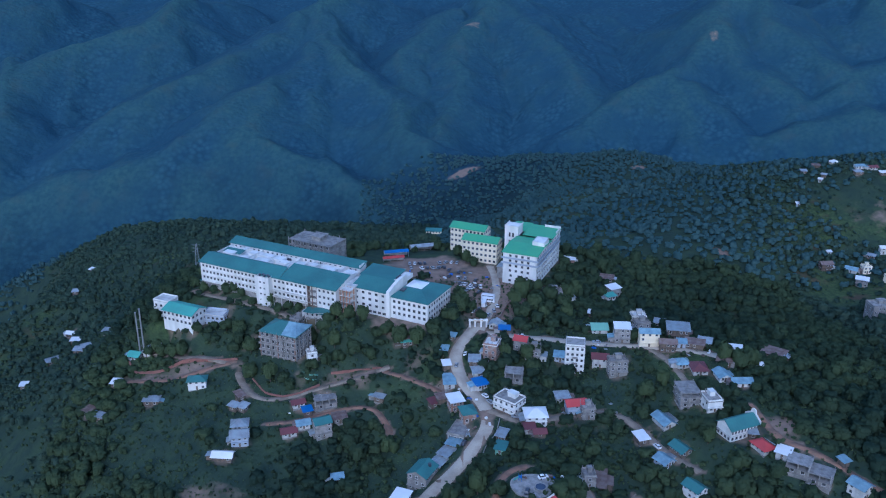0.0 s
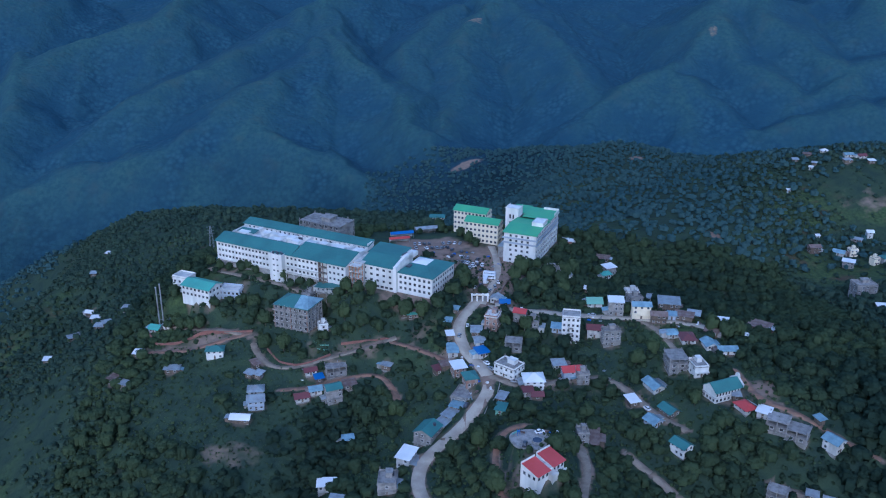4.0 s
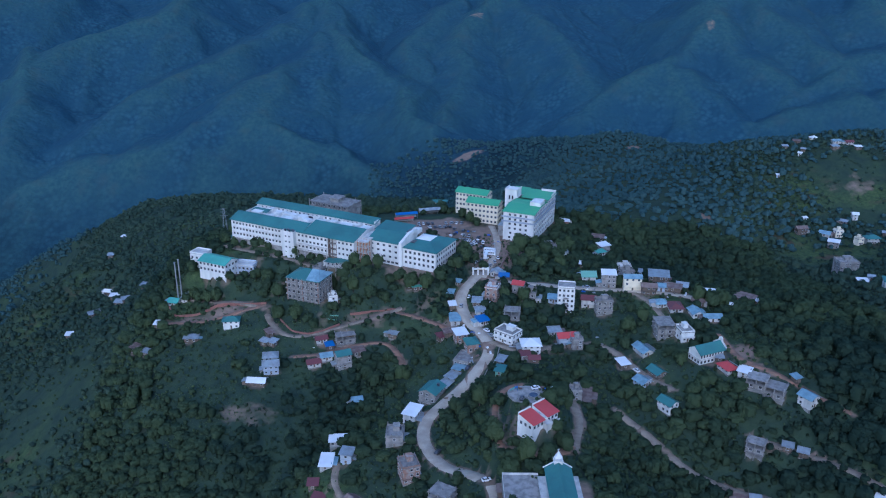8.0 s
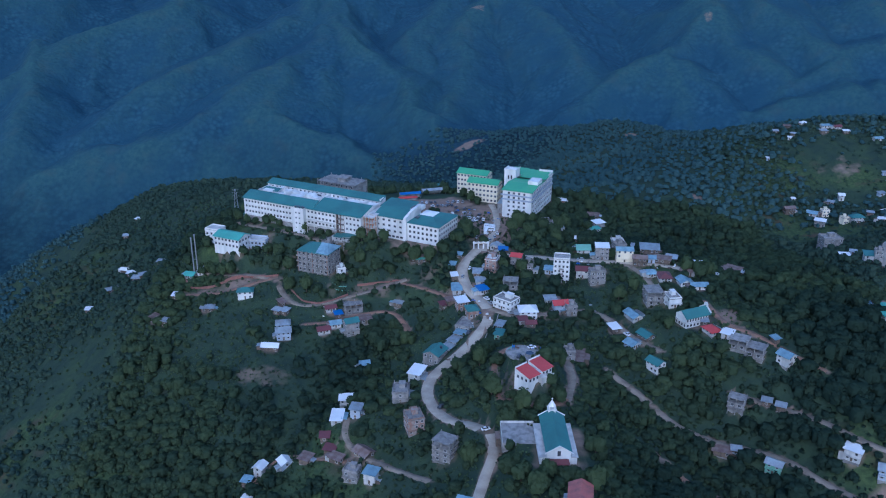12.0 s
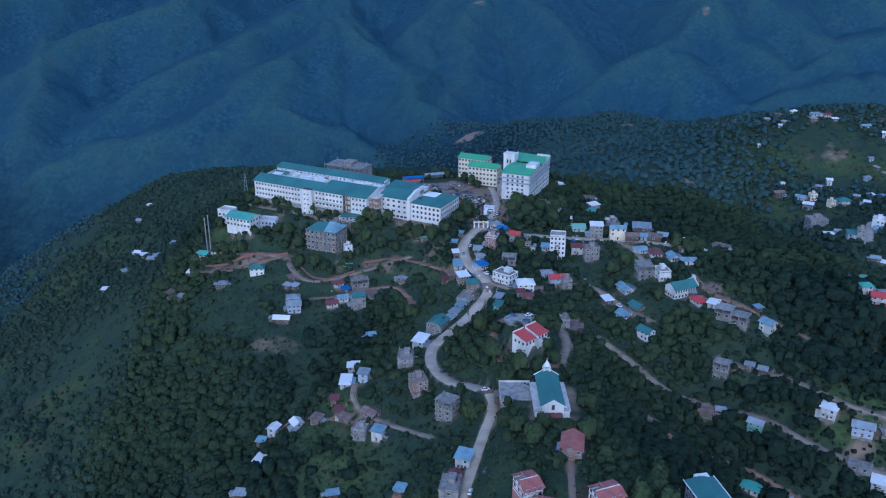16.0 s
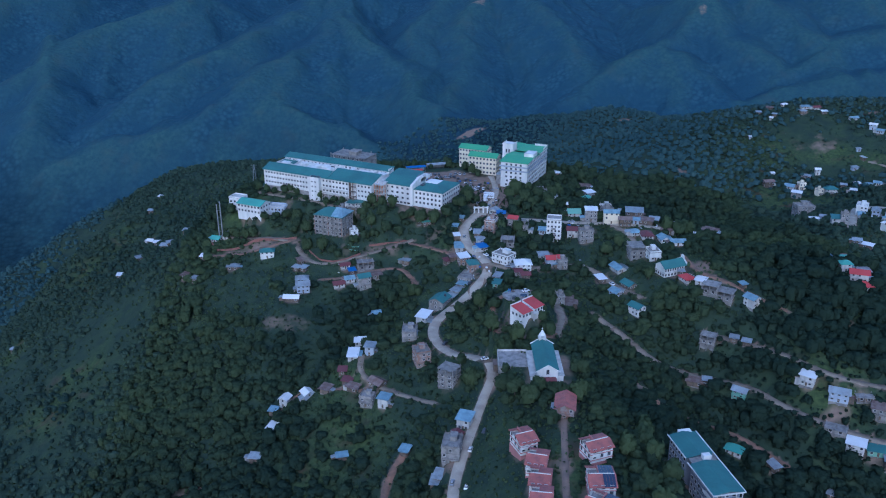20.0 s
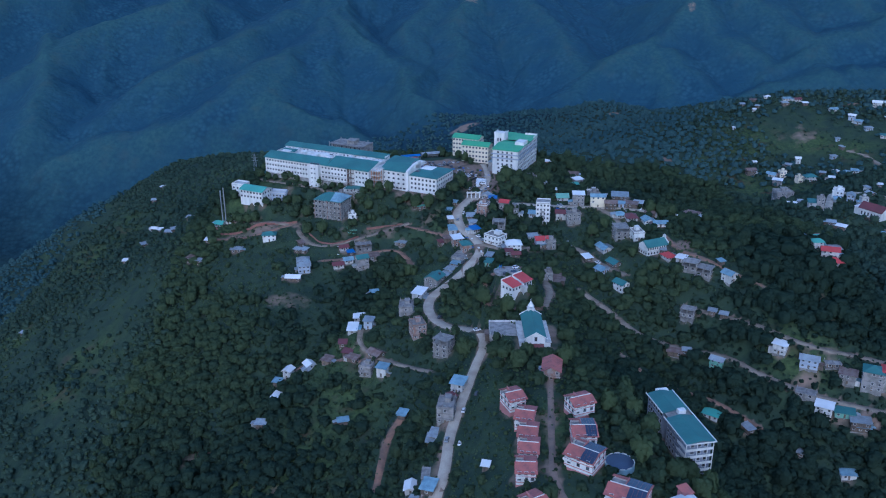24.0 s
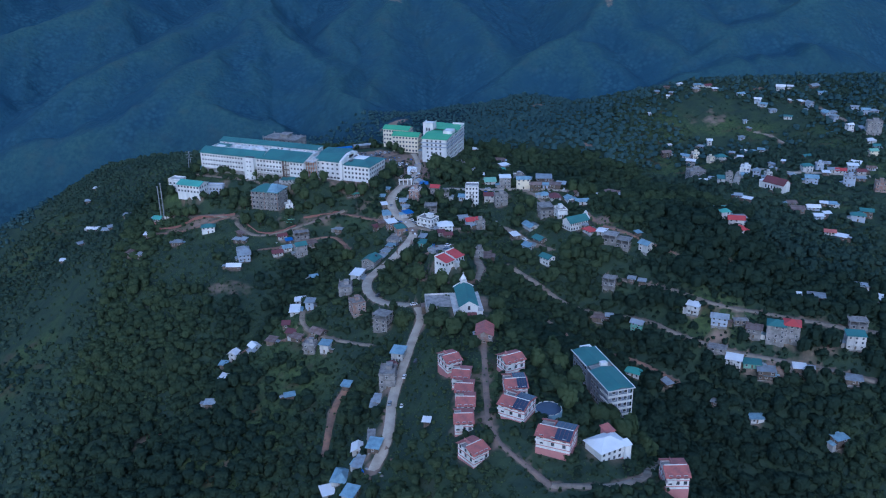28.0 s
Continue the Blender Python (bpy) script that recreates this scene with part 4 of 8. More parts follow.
    for k in range(5):
        part("stair_floor", boxes((87, 93.4, 2.2, 9, e - 3.2 * k - 0.3, e - 3.2 * k)), WHITE_OLD, h)
    part("stair_well", boxes((87, 93.4, 7, 20, -6, e + 0.6)), WHITE_OLD, h)
    # second block
    two = part("middle_block", boxes((91, 111, 8.5, 27, -8, e)), WHITE, h)
    for k in range(5):
        windows(two, 91.6, 110.6, 8.5, 8.5, e - 2.6 - k * 3.2, 5 if k < 3 else 7, 1.5 if k < 3 else 1.9, 1.2)
    part("middle_roof", slope(90.4, 110.6, 7.8, 19, e, e + 2.9), TEAL, h)
    part("middle_roof", slope(88, 108, 20, 34, e + 1.8, e + 3.0), TEAL, h)
    part("rear_block", boxes((88.6, 108, 27.05, 33.6, -6, e + 1.7)), WHITE, h)
    part("party_wall", prism([(8.3, e - 14), (27, e - 14), (27, e + 3.8), (19, e + 3.8), (8.3, e + 0.9)], -112.4, -110.7), WHITE, h, m=Matrix.Rotation(math.pi / 2, 4, "Z"))
    for k in range(6):
        ob = cylinder("water_tank", 0.65, 1.3, CAR_DARK, 10)
        ob.parent, ob.matrix_basis = h, pose(109.2 + 1.45 * (k % 2), 22 + 1.5 * (k // 2), e + 2.2)
    part("tank_deck", boxes((108.1, 112.4, 20, 33, e, e + 2.2)), WHITE, h)
    # square block
    s = part("square_block", boxes((112.6, 133, 9.8, 35, -8, 10.3)), WHITE, h)
    for k in range(3):
        windows(s, 113, 132.6, 9.8, 9.8, 7.4 - k * 3.1, 7, 1.3, 1.4)
        windows(s, 133, 133, 10.4, 34.6, 7.4 - k * 3.1, 9, 1.3, 1.4)
    part("eaves_band", boxes((112.3, 133.4, 9.4, 35.4, 10.0, 10.3)), WHITE, h)
    mid = (118.9, 26.0)
    c = [(112.1, 9.2), (133.6, 9.2), (133.6, 35.6), (112.1, 35.6)]
    top = [(mid[0] - 4.6, mid[1] - 4.6), (mid[0] + 4.6, mid[1] - 4.6), (mid[0] + 4.6, mid[1] + 4.6), (mid[0] - 4.6, mid[1] + 4.6)]
    for i in range(4):
        j = (i + 1) % 4
        part("square_roof", sheet([(*c[i], 10.3), (*c[j], 10.3), (*top[j], 12.0), (*top[i], 12.0)], 0.15), TEAL, h)
    for i in range(4):
        j = (i + 1) % 4
        part("skylight", sheet([(*top[i], 12.02), (*top[j], 12.02), (*mid, 13.2)], 0.1), WHITE_TIN, h)
    part("roof_hatch", boxes((114, 116.4, 16, 19.5, 11.1, 11.9)), CAR_DARK, h)
    part("porch_roof", boxes((-10, -0.5, 2, 9, -1.2, -0.9)), TEAL, h)
    part("porch", boxes((-9.6, -0.6, 2.4, 8.6, -6, -1.2)), WHITE_OLD, h)
    return h


def tall_block():
    m = pose(15.8, 57.1, 0, 0, 0, -22.5)
    h = thing("office_tower", "tall white seven-storey block with a bright green sheet roof", "building", m)
    keep_clear(m, -8, 19.5, 0, 50)
    w, d, e = 19.4, 47.0, 18.6
    b = part("main_block", boxes((0, w, 0, d, -6, e)), WHITE, h)
    for k in range(6):
        z = e - 2.4 - k * 2.95
        windows(b, 2.5, w - 3, 0, 0, z, 4 if k != 4 else 3, 1.3, 1.3)
        windows(b, w, w, 1.0, d - 1, z, 13, 1.3, 1.3)
        windows(b, 0, 0, 26, 1, z, 6, 1.2, 1.3)
    for z in (e - 3.2, e - 6.1):
        part("balcony_band", boxes((-0.9, w + 1.2, -1.2, 0, z - 0.2, z), (-0.9, w + 1.2, -1.2, -1.08, z, z + 0.85), (w, w + 1.2, 0, d - 2, z - 0.2, z), (w + 1.08, w + 1.2, 0, d - 2, z, z + 0.85)), PALE_BLUE, h)
    for z in (e - 9.0, e - 11.9):
        part("balcony_band", boxes((w, w + 1.0, 1, d - 2, z - 0.2, z)), WHITE_OLD, h)
    part("eaves_band", boxes((-0.7, w + 0.7, -0.7, d + 0.5, e - 0.3, e)), WHITE, h)
    part("roof_slope", slope(-0.9, w + 0.9, -0.9, 14, e + 0.05, e + 1.5), GREEN, h)
    part("roof_slope", slope(-0.9, w + 0.9, 28, 14, e + 0.05, e + 1.5), GREEN, h)
    part("roof_slope", slope(2, w + 0.9, 28, d + 0.8, e + 1.0, e + 1.2), GREEN, h)
    part("penthouse", boxes((w - 6.5, w + 0.3, 12.5, 22, e + 0.3, e + 3.6)), WHITE, h)
    part("corner_parapet", boxes((w - 9, w + 0.6, d - 1.2, d - 0.8, e, e + 2.6), (w + 0.2, w + 0.6, d - 10, d - 1.2, e, e + 2.2)), WHITE, h)
    t = part("stair_tower", boxes((-8.5, -0.4, 27.5, 36.5, -4, e + 4.8)), WHITE, h)
    for k in range(3):
        windows(t, -6.5, -2.4, 27.5, 27.5, e - 1.2 - k * 4.6, 2, 1.0, 2.6)
        windows(t, -8.5, -8.5, 35.5, 28.5, e - 1.2 - k * 3.2, 2, 1.2, 1.4)
    part("tower_parapet", boxes((-8.7, -0.2, 27.3, 27.6, e + 4.8, e + 5.6), (-8.7, -8.4, 27.6, 36.6, e + 4.8, e + 5.6), (-0.5, -0.2, 27.6, 36.6, e + 4.8, e + 5.6)), WHITE, h)
    part("north_wing", boxes((-8, 0, 36.6, 50, -4, e - 0.4)), WHITE, h)
    part("roof_slope", slope(-8.6, 2.0, 36.6, 50.6, e, e + 0.9), GREEN, h)
    part("rear_annex", boxes((-5.0, -0.1, 5, 16, -5, 7)), CONCRETE, h)
    part("annex_roof", boxes((-5.4, -0.1, 4.6, 16.4, 7, 7.25)), TIN, h)
    return h


def slab_block(name, label, x, y, turn, w, d, z, floors, high, wall, roof_mat, roof, per=2.8, size=(1.3, 1.3), deep=5.0, sides="flr", rise=None, category="building"):
    """A plain public building of several storeys; x, y is its front left corner."""
    m = pose(x, y, z, 0, 0, turn) @ Matrix.Translation((w / 2, d / 2, 0))
    h = thing(name, label, category, m)
    WALLS[h.name] = wall
    keep_clear(m @ Matrix.Translation((-w / 2, -d / 2, 0)), 0, w, 0, d)
    top = floors * high
    b = part("main_block", boxes((-w / 2, w / 2, -d / 2, d / 2, -deep, top)), wall, h)
    wall_rows(b, w, d, floors, high, per, sides, size)
    for k in range(1, floors):
        part("floor_band", boxes((-w / 2 - 0.25, w / 2 + 0.25, -d / 2 - 0.25, d / 2 + 0.25, k * high - 0.12, k * high + 0.08)), wall, h)
    roof_parts(h, roof, w, d, top, roof_mat, 0.7, rise)
    return h


def unfinished(name, label, x, y, turn, w, d, z, floors, high=3.3, fill=CONCRETE):
    """A concrete frame under construction."""
    m = pose(x, y, z, 0, 0, turn) @ Matrix.Translation((w / 2, d / 2, 0))
    h = thing(name, label, "building", m)
    keep_clear(m @ Matrix.Translation((-w / 2, -d / 2, 0)), 0, w, 0, d)
    for k in range(floors + 1):
        part("floor_slab", boxes((-w / 2, w / 2, -d / 2, d / 2, k * high - 0.25, k * high)), CONCRETE, h)
    n = int(w / 4)
    for i in range(n + 1):
        for j in (-1, 0, 1):
            cx, cy = -w / 2 + 0.25 + (w - 0.5) * i / n, j * (d / 2 - 0.25)
            part("column", boxes((cx - 0.22, cx + 0.22, cy - 0.22, cy + 0.22, -4, floors * high + (1.2 if (i * 3 + j) % 2 else 0.4))), CONCRETE, h)
    for k in range(floors):
        b = part("infill_wall", boxes((-w / 2 + 0.6, w / 2 - 0.6, -d / 2 + 1.6, d / 2 - 0.6, k * high, k * high + high - 0.26)), fill, h)
        windows(b, -w / 2 + 1, w / 2 - 1, -d / 2 + 1.6, -d / 2 + 1.6, k * high + 0.8, max(2, int(w / 4)), 1.6, 1.5)
    part("stair_head", boxes((-w * 0.05, w * 0.16, -d * 0.2, d * 0.2, floors * high, floors * high + 2.6), (-w * 0.08, w * 0.19, -d * 0.25, d * 0.25, floors * high + 2.6, floors * high + 2.8)), CONCRETE, h)
    return h


hospital()
tall_block()
slab_block("school_block", "cream four-storey block with a green sheet-metal roof", -6.1, 91.7, -21.6, 21.4, 10.6, 0, 4, 3.3, CREAM, GREEN, "gable", 2.4, rise=2.2)
slab_block("school_block", "cream four-storey rear block with a green sheet-metal roof", -13, 111, -24, 22, 11, 1.0, 4, 3.3, CREAM, GREEN, "gable", 2.4, rise=2.2)
unfinished("concrete_frame", "grey unfinished concrete building with bare columns on its roof", -106.3, 74, -28, 29, 16, 6, 4)
_ward = slab_block("ward_block", "grey four-storey building with a teal and blue hipped roof", -106.2, -13.2, -22, 19.8, 14.5, -9, 4, 3.25, CONCRETE, TEAL, "hip", 2.6, (1.5, 1.5), rise=3.6)
for _k in range(7):
    part("frame_column", boxes((-9.9 + _k * 3.2, -9.5 + _k * 3.2, -7.75, -7.3, -5, 13)), BRICKISH if _k % 3 == 0 else CONCRETE, _ward)
for _k in range(5):
    part("frame_column", boxes((9.95, 10.35, -7.3 + _k * 3.4, -6.9 + _k * 3.4, -5, 13)), CONCRETE, _ward)
for _k in (1, 2, 3):
    part("gallery_slab", boxes((-10.3, 10.7, -8.3, -7.26, _k * 3.25 - 0.2, _k * 3.25)), CONCRETE, _ward)
    part("gallery_rail", boxes((-10.3, 10.7, -8.3, -8.2, _k * 3.25, _k * 3.25 + 0.7)), CONCRETE, _ward)
part("roof_patch", sheet([(2.5, -7.9, 13.15), (10.6, -7.9, 13.15), (10.6, 7.9, 13.15), (6.5, 0.0, 16.9), (2.5, 0, 16.9)], 0.1), BLUE_TIN, _ward, "pale blue replacement roof sheets")
slab_block("white_house", "small white flat-roofed house with two storeys", -169.5, 24.0, -22, 9.5, 8, -5, 2, 3.9, WHITE, WHITE_OLD, "flat", category="house")
slab_block("staff_block", "white two-storey block with a mint green sheet roof", -161.3, 12.9, -25, 18.4, 11.5, -3.4, 2, 3.1, WHITE, MINT, "gable", 2.6, rise=2.0)
slab_block("blue_house", "pale blue flat-roofed house with two storeys", -141.9, 14.2, -12, 12.2, 7.5, -7, 2, 3.2, PALE_BLUE, WHITE_OLD, "flat", 2.4, category="house")
_w4 = slab_block("apartment_house", "white five-storey apartment house with a flat grey roof", 39.1, -35.6, -9, 8.6, 8.2, -6.3, 5, 2.85, WHITE, CONCRETE, "flat", 2.1, (1.0, 1.2), category="house")
for _k in (1, 2, 3):
    part("balcony", boxes((-1.3, 1.3, -5.3, -4.1, _k * 2.85 - 0.15, _k * 2.85), (-1.3, 1.3, -5.3, -5.2, _k * 2.85, _k * 2.85 + 0.9)), CONCRETE, _w4)


def chapel():
    m = pose(103.0, -87.3, -5.2, 0, 0, 24.0)
    h = thing("chapel", "white chapel with a teal gabled roof and stepped white gable", "chapel", m, reach=9)
    w, d, e = 14.5, 8.2, 5.6
    part("nave", boxes((-w / 2, w / 2, -d / 2, d / 2, -3.5, e)), WHITE, h)
    wall_rows(h, w, d, 1, 3.5, 1.5, "f", (0.8, 1.5), sill=3.5)
    wall_rows(h, w, d, 1, 3.5, 2.0, "flr", (1.1, 1.3), sill=0.8)
    part("floor_band", boxes((-w / 2 - 0.3, w / 2 + 0.3, -d / 2 - 0.3, d / 2 + 0.3, 2.7, 2.95)), WHITE_OLD, h)
    for s in (-1, 1):
        part("roof_slope", slope(-w / 2 - 0.5, w / 2, s * (d / 2 + 0.6), 0, e - 0.2, e + 2.9), TEAL, h)
    part("gable_wall", prism([(-d / 2, e), (d / 2, e), (0, e + 2.7)], w / 2 - 0.2, w / 2), WHITE, h, m=Matrix.Rotation(math.pi / 2, 4, "Z"))
    part("front_gable", prism([(-d / 2 - 0.4, -1), (d / 2 + 0.4, -1), (d / 2 + 0.4, e + 0.7), (1.4, e + 2.7), (1.2, e + 3.9), (0.6, e + 4.5), (-0.6, e + 4.5), (-1.2, e + 3.9), (-1.4, e + 2.7), (-d / 2 - 0.4, e + 0.7)], -w / 2 - 0.5, -w / 2), WHITE, h, m=Matrix.Rotation(math.pi / 2, 4, "Z"))
    part("porch", boxes((w / 2 + 0.5, w / 2 + 3.5, -2, 2, -3, 3.2)), PALE_BLUE, h)


chapel()


def church():
    m = pose(22.3, -194.6, -5.2, 0, 0, 0.5)
    h = thing("church", "white church with a long teal roof, side aisles and small steeple", "church", m)
    keep_clear(m, -9, 9, -15, 15)
    w, d, e = 8.8, 25.0, 5.8
    part("nave", boxes((-w / 2, w / 2, -d / 2, d / 2, -4, e)), WHITE, h)
    for s in (-1, 1):
        part("roof_slope", sheet([(0, -d / 2 - 0.8, e + 3.0), (0, d / 2 + 0.5, e + 3.0), (s * (w / 2 + 0.6), d / 2 + 0.5, e - 0.1), (s * (w / 2 + 0.6), -d / 2 - 0.8, e - 0.1)], 0.16), TEAL, h)
        part("aisle", boxes((s * w / 2 if s > 0 else -w / 2 - 2.6, w / 2 + 2.6 if s > 0 else -w / 2, -d / 2 + 1, d / 2 - 2, -4, 3.0)), WHITE, h)
        part("aisle_roof", boxes((w / 2 + 0.1 if s > 0 else -w / 2 - 3.0, w / 2 + 3.0 if s > 0 else -w / 2 - 0.1, -d / 2 + 0.6, d / 2 - 1.6, 3.0, 3.25)), WHITE_OLD, h)
        windows(h, *((w / 2 + 2.6, w / 2 + 2.6, -d / 2 + 1.5, d / 2 - 2.5) if s > 0 else (-w / 2 - 2.6, -w / 2 - 2.6, d / 2 - 2.5, -d / 2 + 1.5)), 0.6, 7, 1.1, 1.7)
        windows(h, *((w / 2, w / 2, -d / 2 + 1, d / 2 - 1) if s > 0 else (-w / 2, -w / 2, d / 2 - 1, -d / 2 + 1)), 3.7, 8, 1.0, 1.5)
        for a, b in (((-d / 2 - 0.9), (-d / 2 - 0.5)), (d / 2 + 0.3, d / 2 + 0.7)):
            part("gable_trim", sheet([(0, a, e + 3.3), (0, b, e + 3.3), (s * (w / 2 + 1.0), b, e + 0.0), (s * (w / 2 + 1.0), a, e + 0.0)], 0.4), WHITE, h)
    for s in (-1, 1):
        part("gable_wall", prism([(-w / 2, e), (w / 2, e), (0, e + 2.8)], s * (d / 2 - 0.1) - 0.1, s * (d / 2 - 0.1) + 0.1), WHITE, h)
    windows(h, -3.6, 3.6, -d / 2, -d / 2, 0.6, 3, 1.5, 2.4)
    windows(h, -0.8, 0.8, -d / 2, -d / 2, e - 1.6, 1, 1.2, 2.2)
    part("porch", boxes((-3.4, 3.4, -d / 2 - 3.2, -d / 2, -4, 2.6)), BRICKISH, h)
    part("porch_roof", boxes((-3.7, 3.7, -d / 2 - 3.5, -d / 2 + 0.1, 2.6, 2.85)), MAROON, h)
    base = part("belfry", boxes((-1.5, 1.5, d / 2 - 1.2, d / 2 + 1.4, 0, e + 3.2), (-1.8, 1.8, d / 2 - 1.5, d / 2 + 1.7, e + 3.2, e + 3.5)), WHITE, h)
    for k, (sx, sy) in enumerate(((-1, -1), (1, -1), (-1, 1), (1, 1))):
        part("belfry_post", boxes((sx * 1.0 - 0.18, sx * 1.0 + 0.18, d / 2 + 0.1 + sy - 0.18, d / 2 + 0.1 + sy + 0.18, e + 3.5, e + 4.6)), WHITE, base)
    spire = cylinder("spire", 1.6, 2.6, WHITE, 8, 0.06)
    spire.parent, spire.matrix_basis = h, pose(0, d / 2 + 0.1, e + 4.6)
    part("cross", boxes((-0.07, 0.07, d / 2 + 0.05, d / 2 + 0.19, e + 7.1, e + 8.2), (-0.4, -0.071, d / 2 + 0.05, d / 2 + 0.19, e + 7.6, e + 7.75), (0.071, 0.4, d / 2 + 0.05, d / 2 + 0.19, e + 7.6, e + 7.75)), WHITE, h)
    tank = thing("water_tank", "small white water tank beside the church porch", "tank", pose(28.6, -211.5, level(28.6, -211.5)), reach=1.5)
    for nm, r, hh, zz in (("tank_body", 1.1, 2.0, 0.0), ("tank_lid", 0.5, 0.4, 2.0)):
        ob = cylinder(nm, r, hh, WHITE, 14)
        ob.parent, ob.matrix_basis = tank, pose(0, 0, zz)
    court = thing("church_terrace", "pale stained concrete terrace beside the church", "terrace", pose(10.2, -187, -5.4, 0, 0, 0), reach=7)
    part("terrace_slab", boxes((-8, 5.4, -6, 8.5, -4, 0.3)), CONCRETE, court)
    part("terrace_wall", boxes((-8, 5.4, 8.3, 8.5, 0.3, 1.2), (-8, -7.8, -6, 8.3, 0.3, 1.2)), WHITE_OLD, court)


church()


def hilltop_house():
    m = pose(17.8, -154.2, 2.7, 0, 0, 42)
    h = thing("hilltop_house", "white two-storey house with two bright red sloping roofs", "house", m, reach=9)
    for s, y, w in ((-1, 0.0, 6.4), (1, 0.6, 6.4)):
        x = s * 4.4
        b = part("house_wing", boxes((x - w / 2, x + w / 2, y - 3.8, y + 3.6, -5, 3.2)), WHITE, h)
        windows(b, x - w / 2, x + w / 2, y - 3.8, y - 3.8, 0.9, 3, 1.1, 1.3)
        windows(b, *((x + w / 2, x + w / 2, y - 3.6, y + 3.4) if s > 0 else (x - w / 2, x - w / 2, y + 3.4, y - 3.6)), 0.9, 3, 1.1, 1.3)
        part("roof_slope", sheet([(x - w / 2 - 0.3, y - 4.6, 3.2), (x + w / 2 + 0.3, y - 4.6, 3.2), (x + w / 2 + 0.3, y + 3.5, 5.0), (x - w / 2 - 0.3, y + 3.5, 5.0)], 0.14), RED, h)
        for q in (-1, 1):
            part("side_wall", prism([(y - 3.8, 3.1), (y + 3.6, 3.1), (y + 3.6, 4.85), (y - 3.8, 3.25)], -x - q * (w / 2 - 0.15) - 0.15, -x - q * (w / 2 - 0.15) + 0.15), WHITE, h, m=Matrix.Rotation(math.pi / 2, 4, "Z"))
        part("rear_parapet", boxes((x - w / 2 - 0.3, x + w / 2 + 0.3, y + 3.6, y + 3.95, -5, 5.5)), WHITE, h)
    part("hall", boxes((-1.2, 1.2, -3, 3.4, -5, 3.0)), WHITE, h)
    part("hall_roof", boxes((-1.1, 1.1, -3.4, 3.8, 3.0, 3.2)), WHITE_OLD, h)
    part("porch", boxes((-1.6, 1.6, -6.0, -3.05, -5, 1.9)), WHITE_OLD, h)
    part("balcony", boxes((1.6, 7.4, -4.7, -3.3, -0.3, -0.1), (1.6, 7.4, -4.7, -4.6, -0.1, 0.7)), WHITE, h)
    yard = thing("forecourt", "round pale concrete forecourt on the hilltop", "yard", pose(15.0, -133.5, 2.4), reach=6)
    part("forecourt_slab", sheet([(7.9 * math.cos(a) * (1 + 0.08 * math.sin(3 * a)), 7.4 * math.sin(a) * (1 + 0.06 * math.cos(2 * a)), 0.12) for a in np.linspace(0, 2 * math.pi, 29)[:-1]], 0.9), CONCRETE, yard)
    ring = cylinder("fountain_basin", 2.2, 0.7, CONCRETE, 20)
    ring.parent, ring.matrix_basis = yard, pose(2.5, -1.5, 0.12)
    pool = cylinder("fountain_water", 1.8, 0.08, SOLAR, 20)
    pool.parent, pool.matrix_basis = yard, pose(2.5, -1.5, 0.8)
    canopy = thing("playground", "small green and blue playground frame on the forecourt", "playground", pose(10.0, -130.5, level(10.0, -130.5)), reach=2)
    part("slide", sheet([(-1.8, -0.4, 0.3), (0, -0.4, 1.8), (0, 0.4, 1.8), (-1.8, 0.4, 0.3)], 0.1), MINT, canopy)
    part("deck", boxes((0, 1.2, -0.7, 0.7, 1.7, 1.85)), DEEP_BLUE, canopy)
    for sx in (0.1, 1.1):
        for sy in (-0.6, 0.6):
            part("post", boxes((sx - 0.06, sx + 0.06, sy - 0.06, sy + 0.06, 0, 2.6)), DEEP_BLUE, canopy)


hilltop_house()


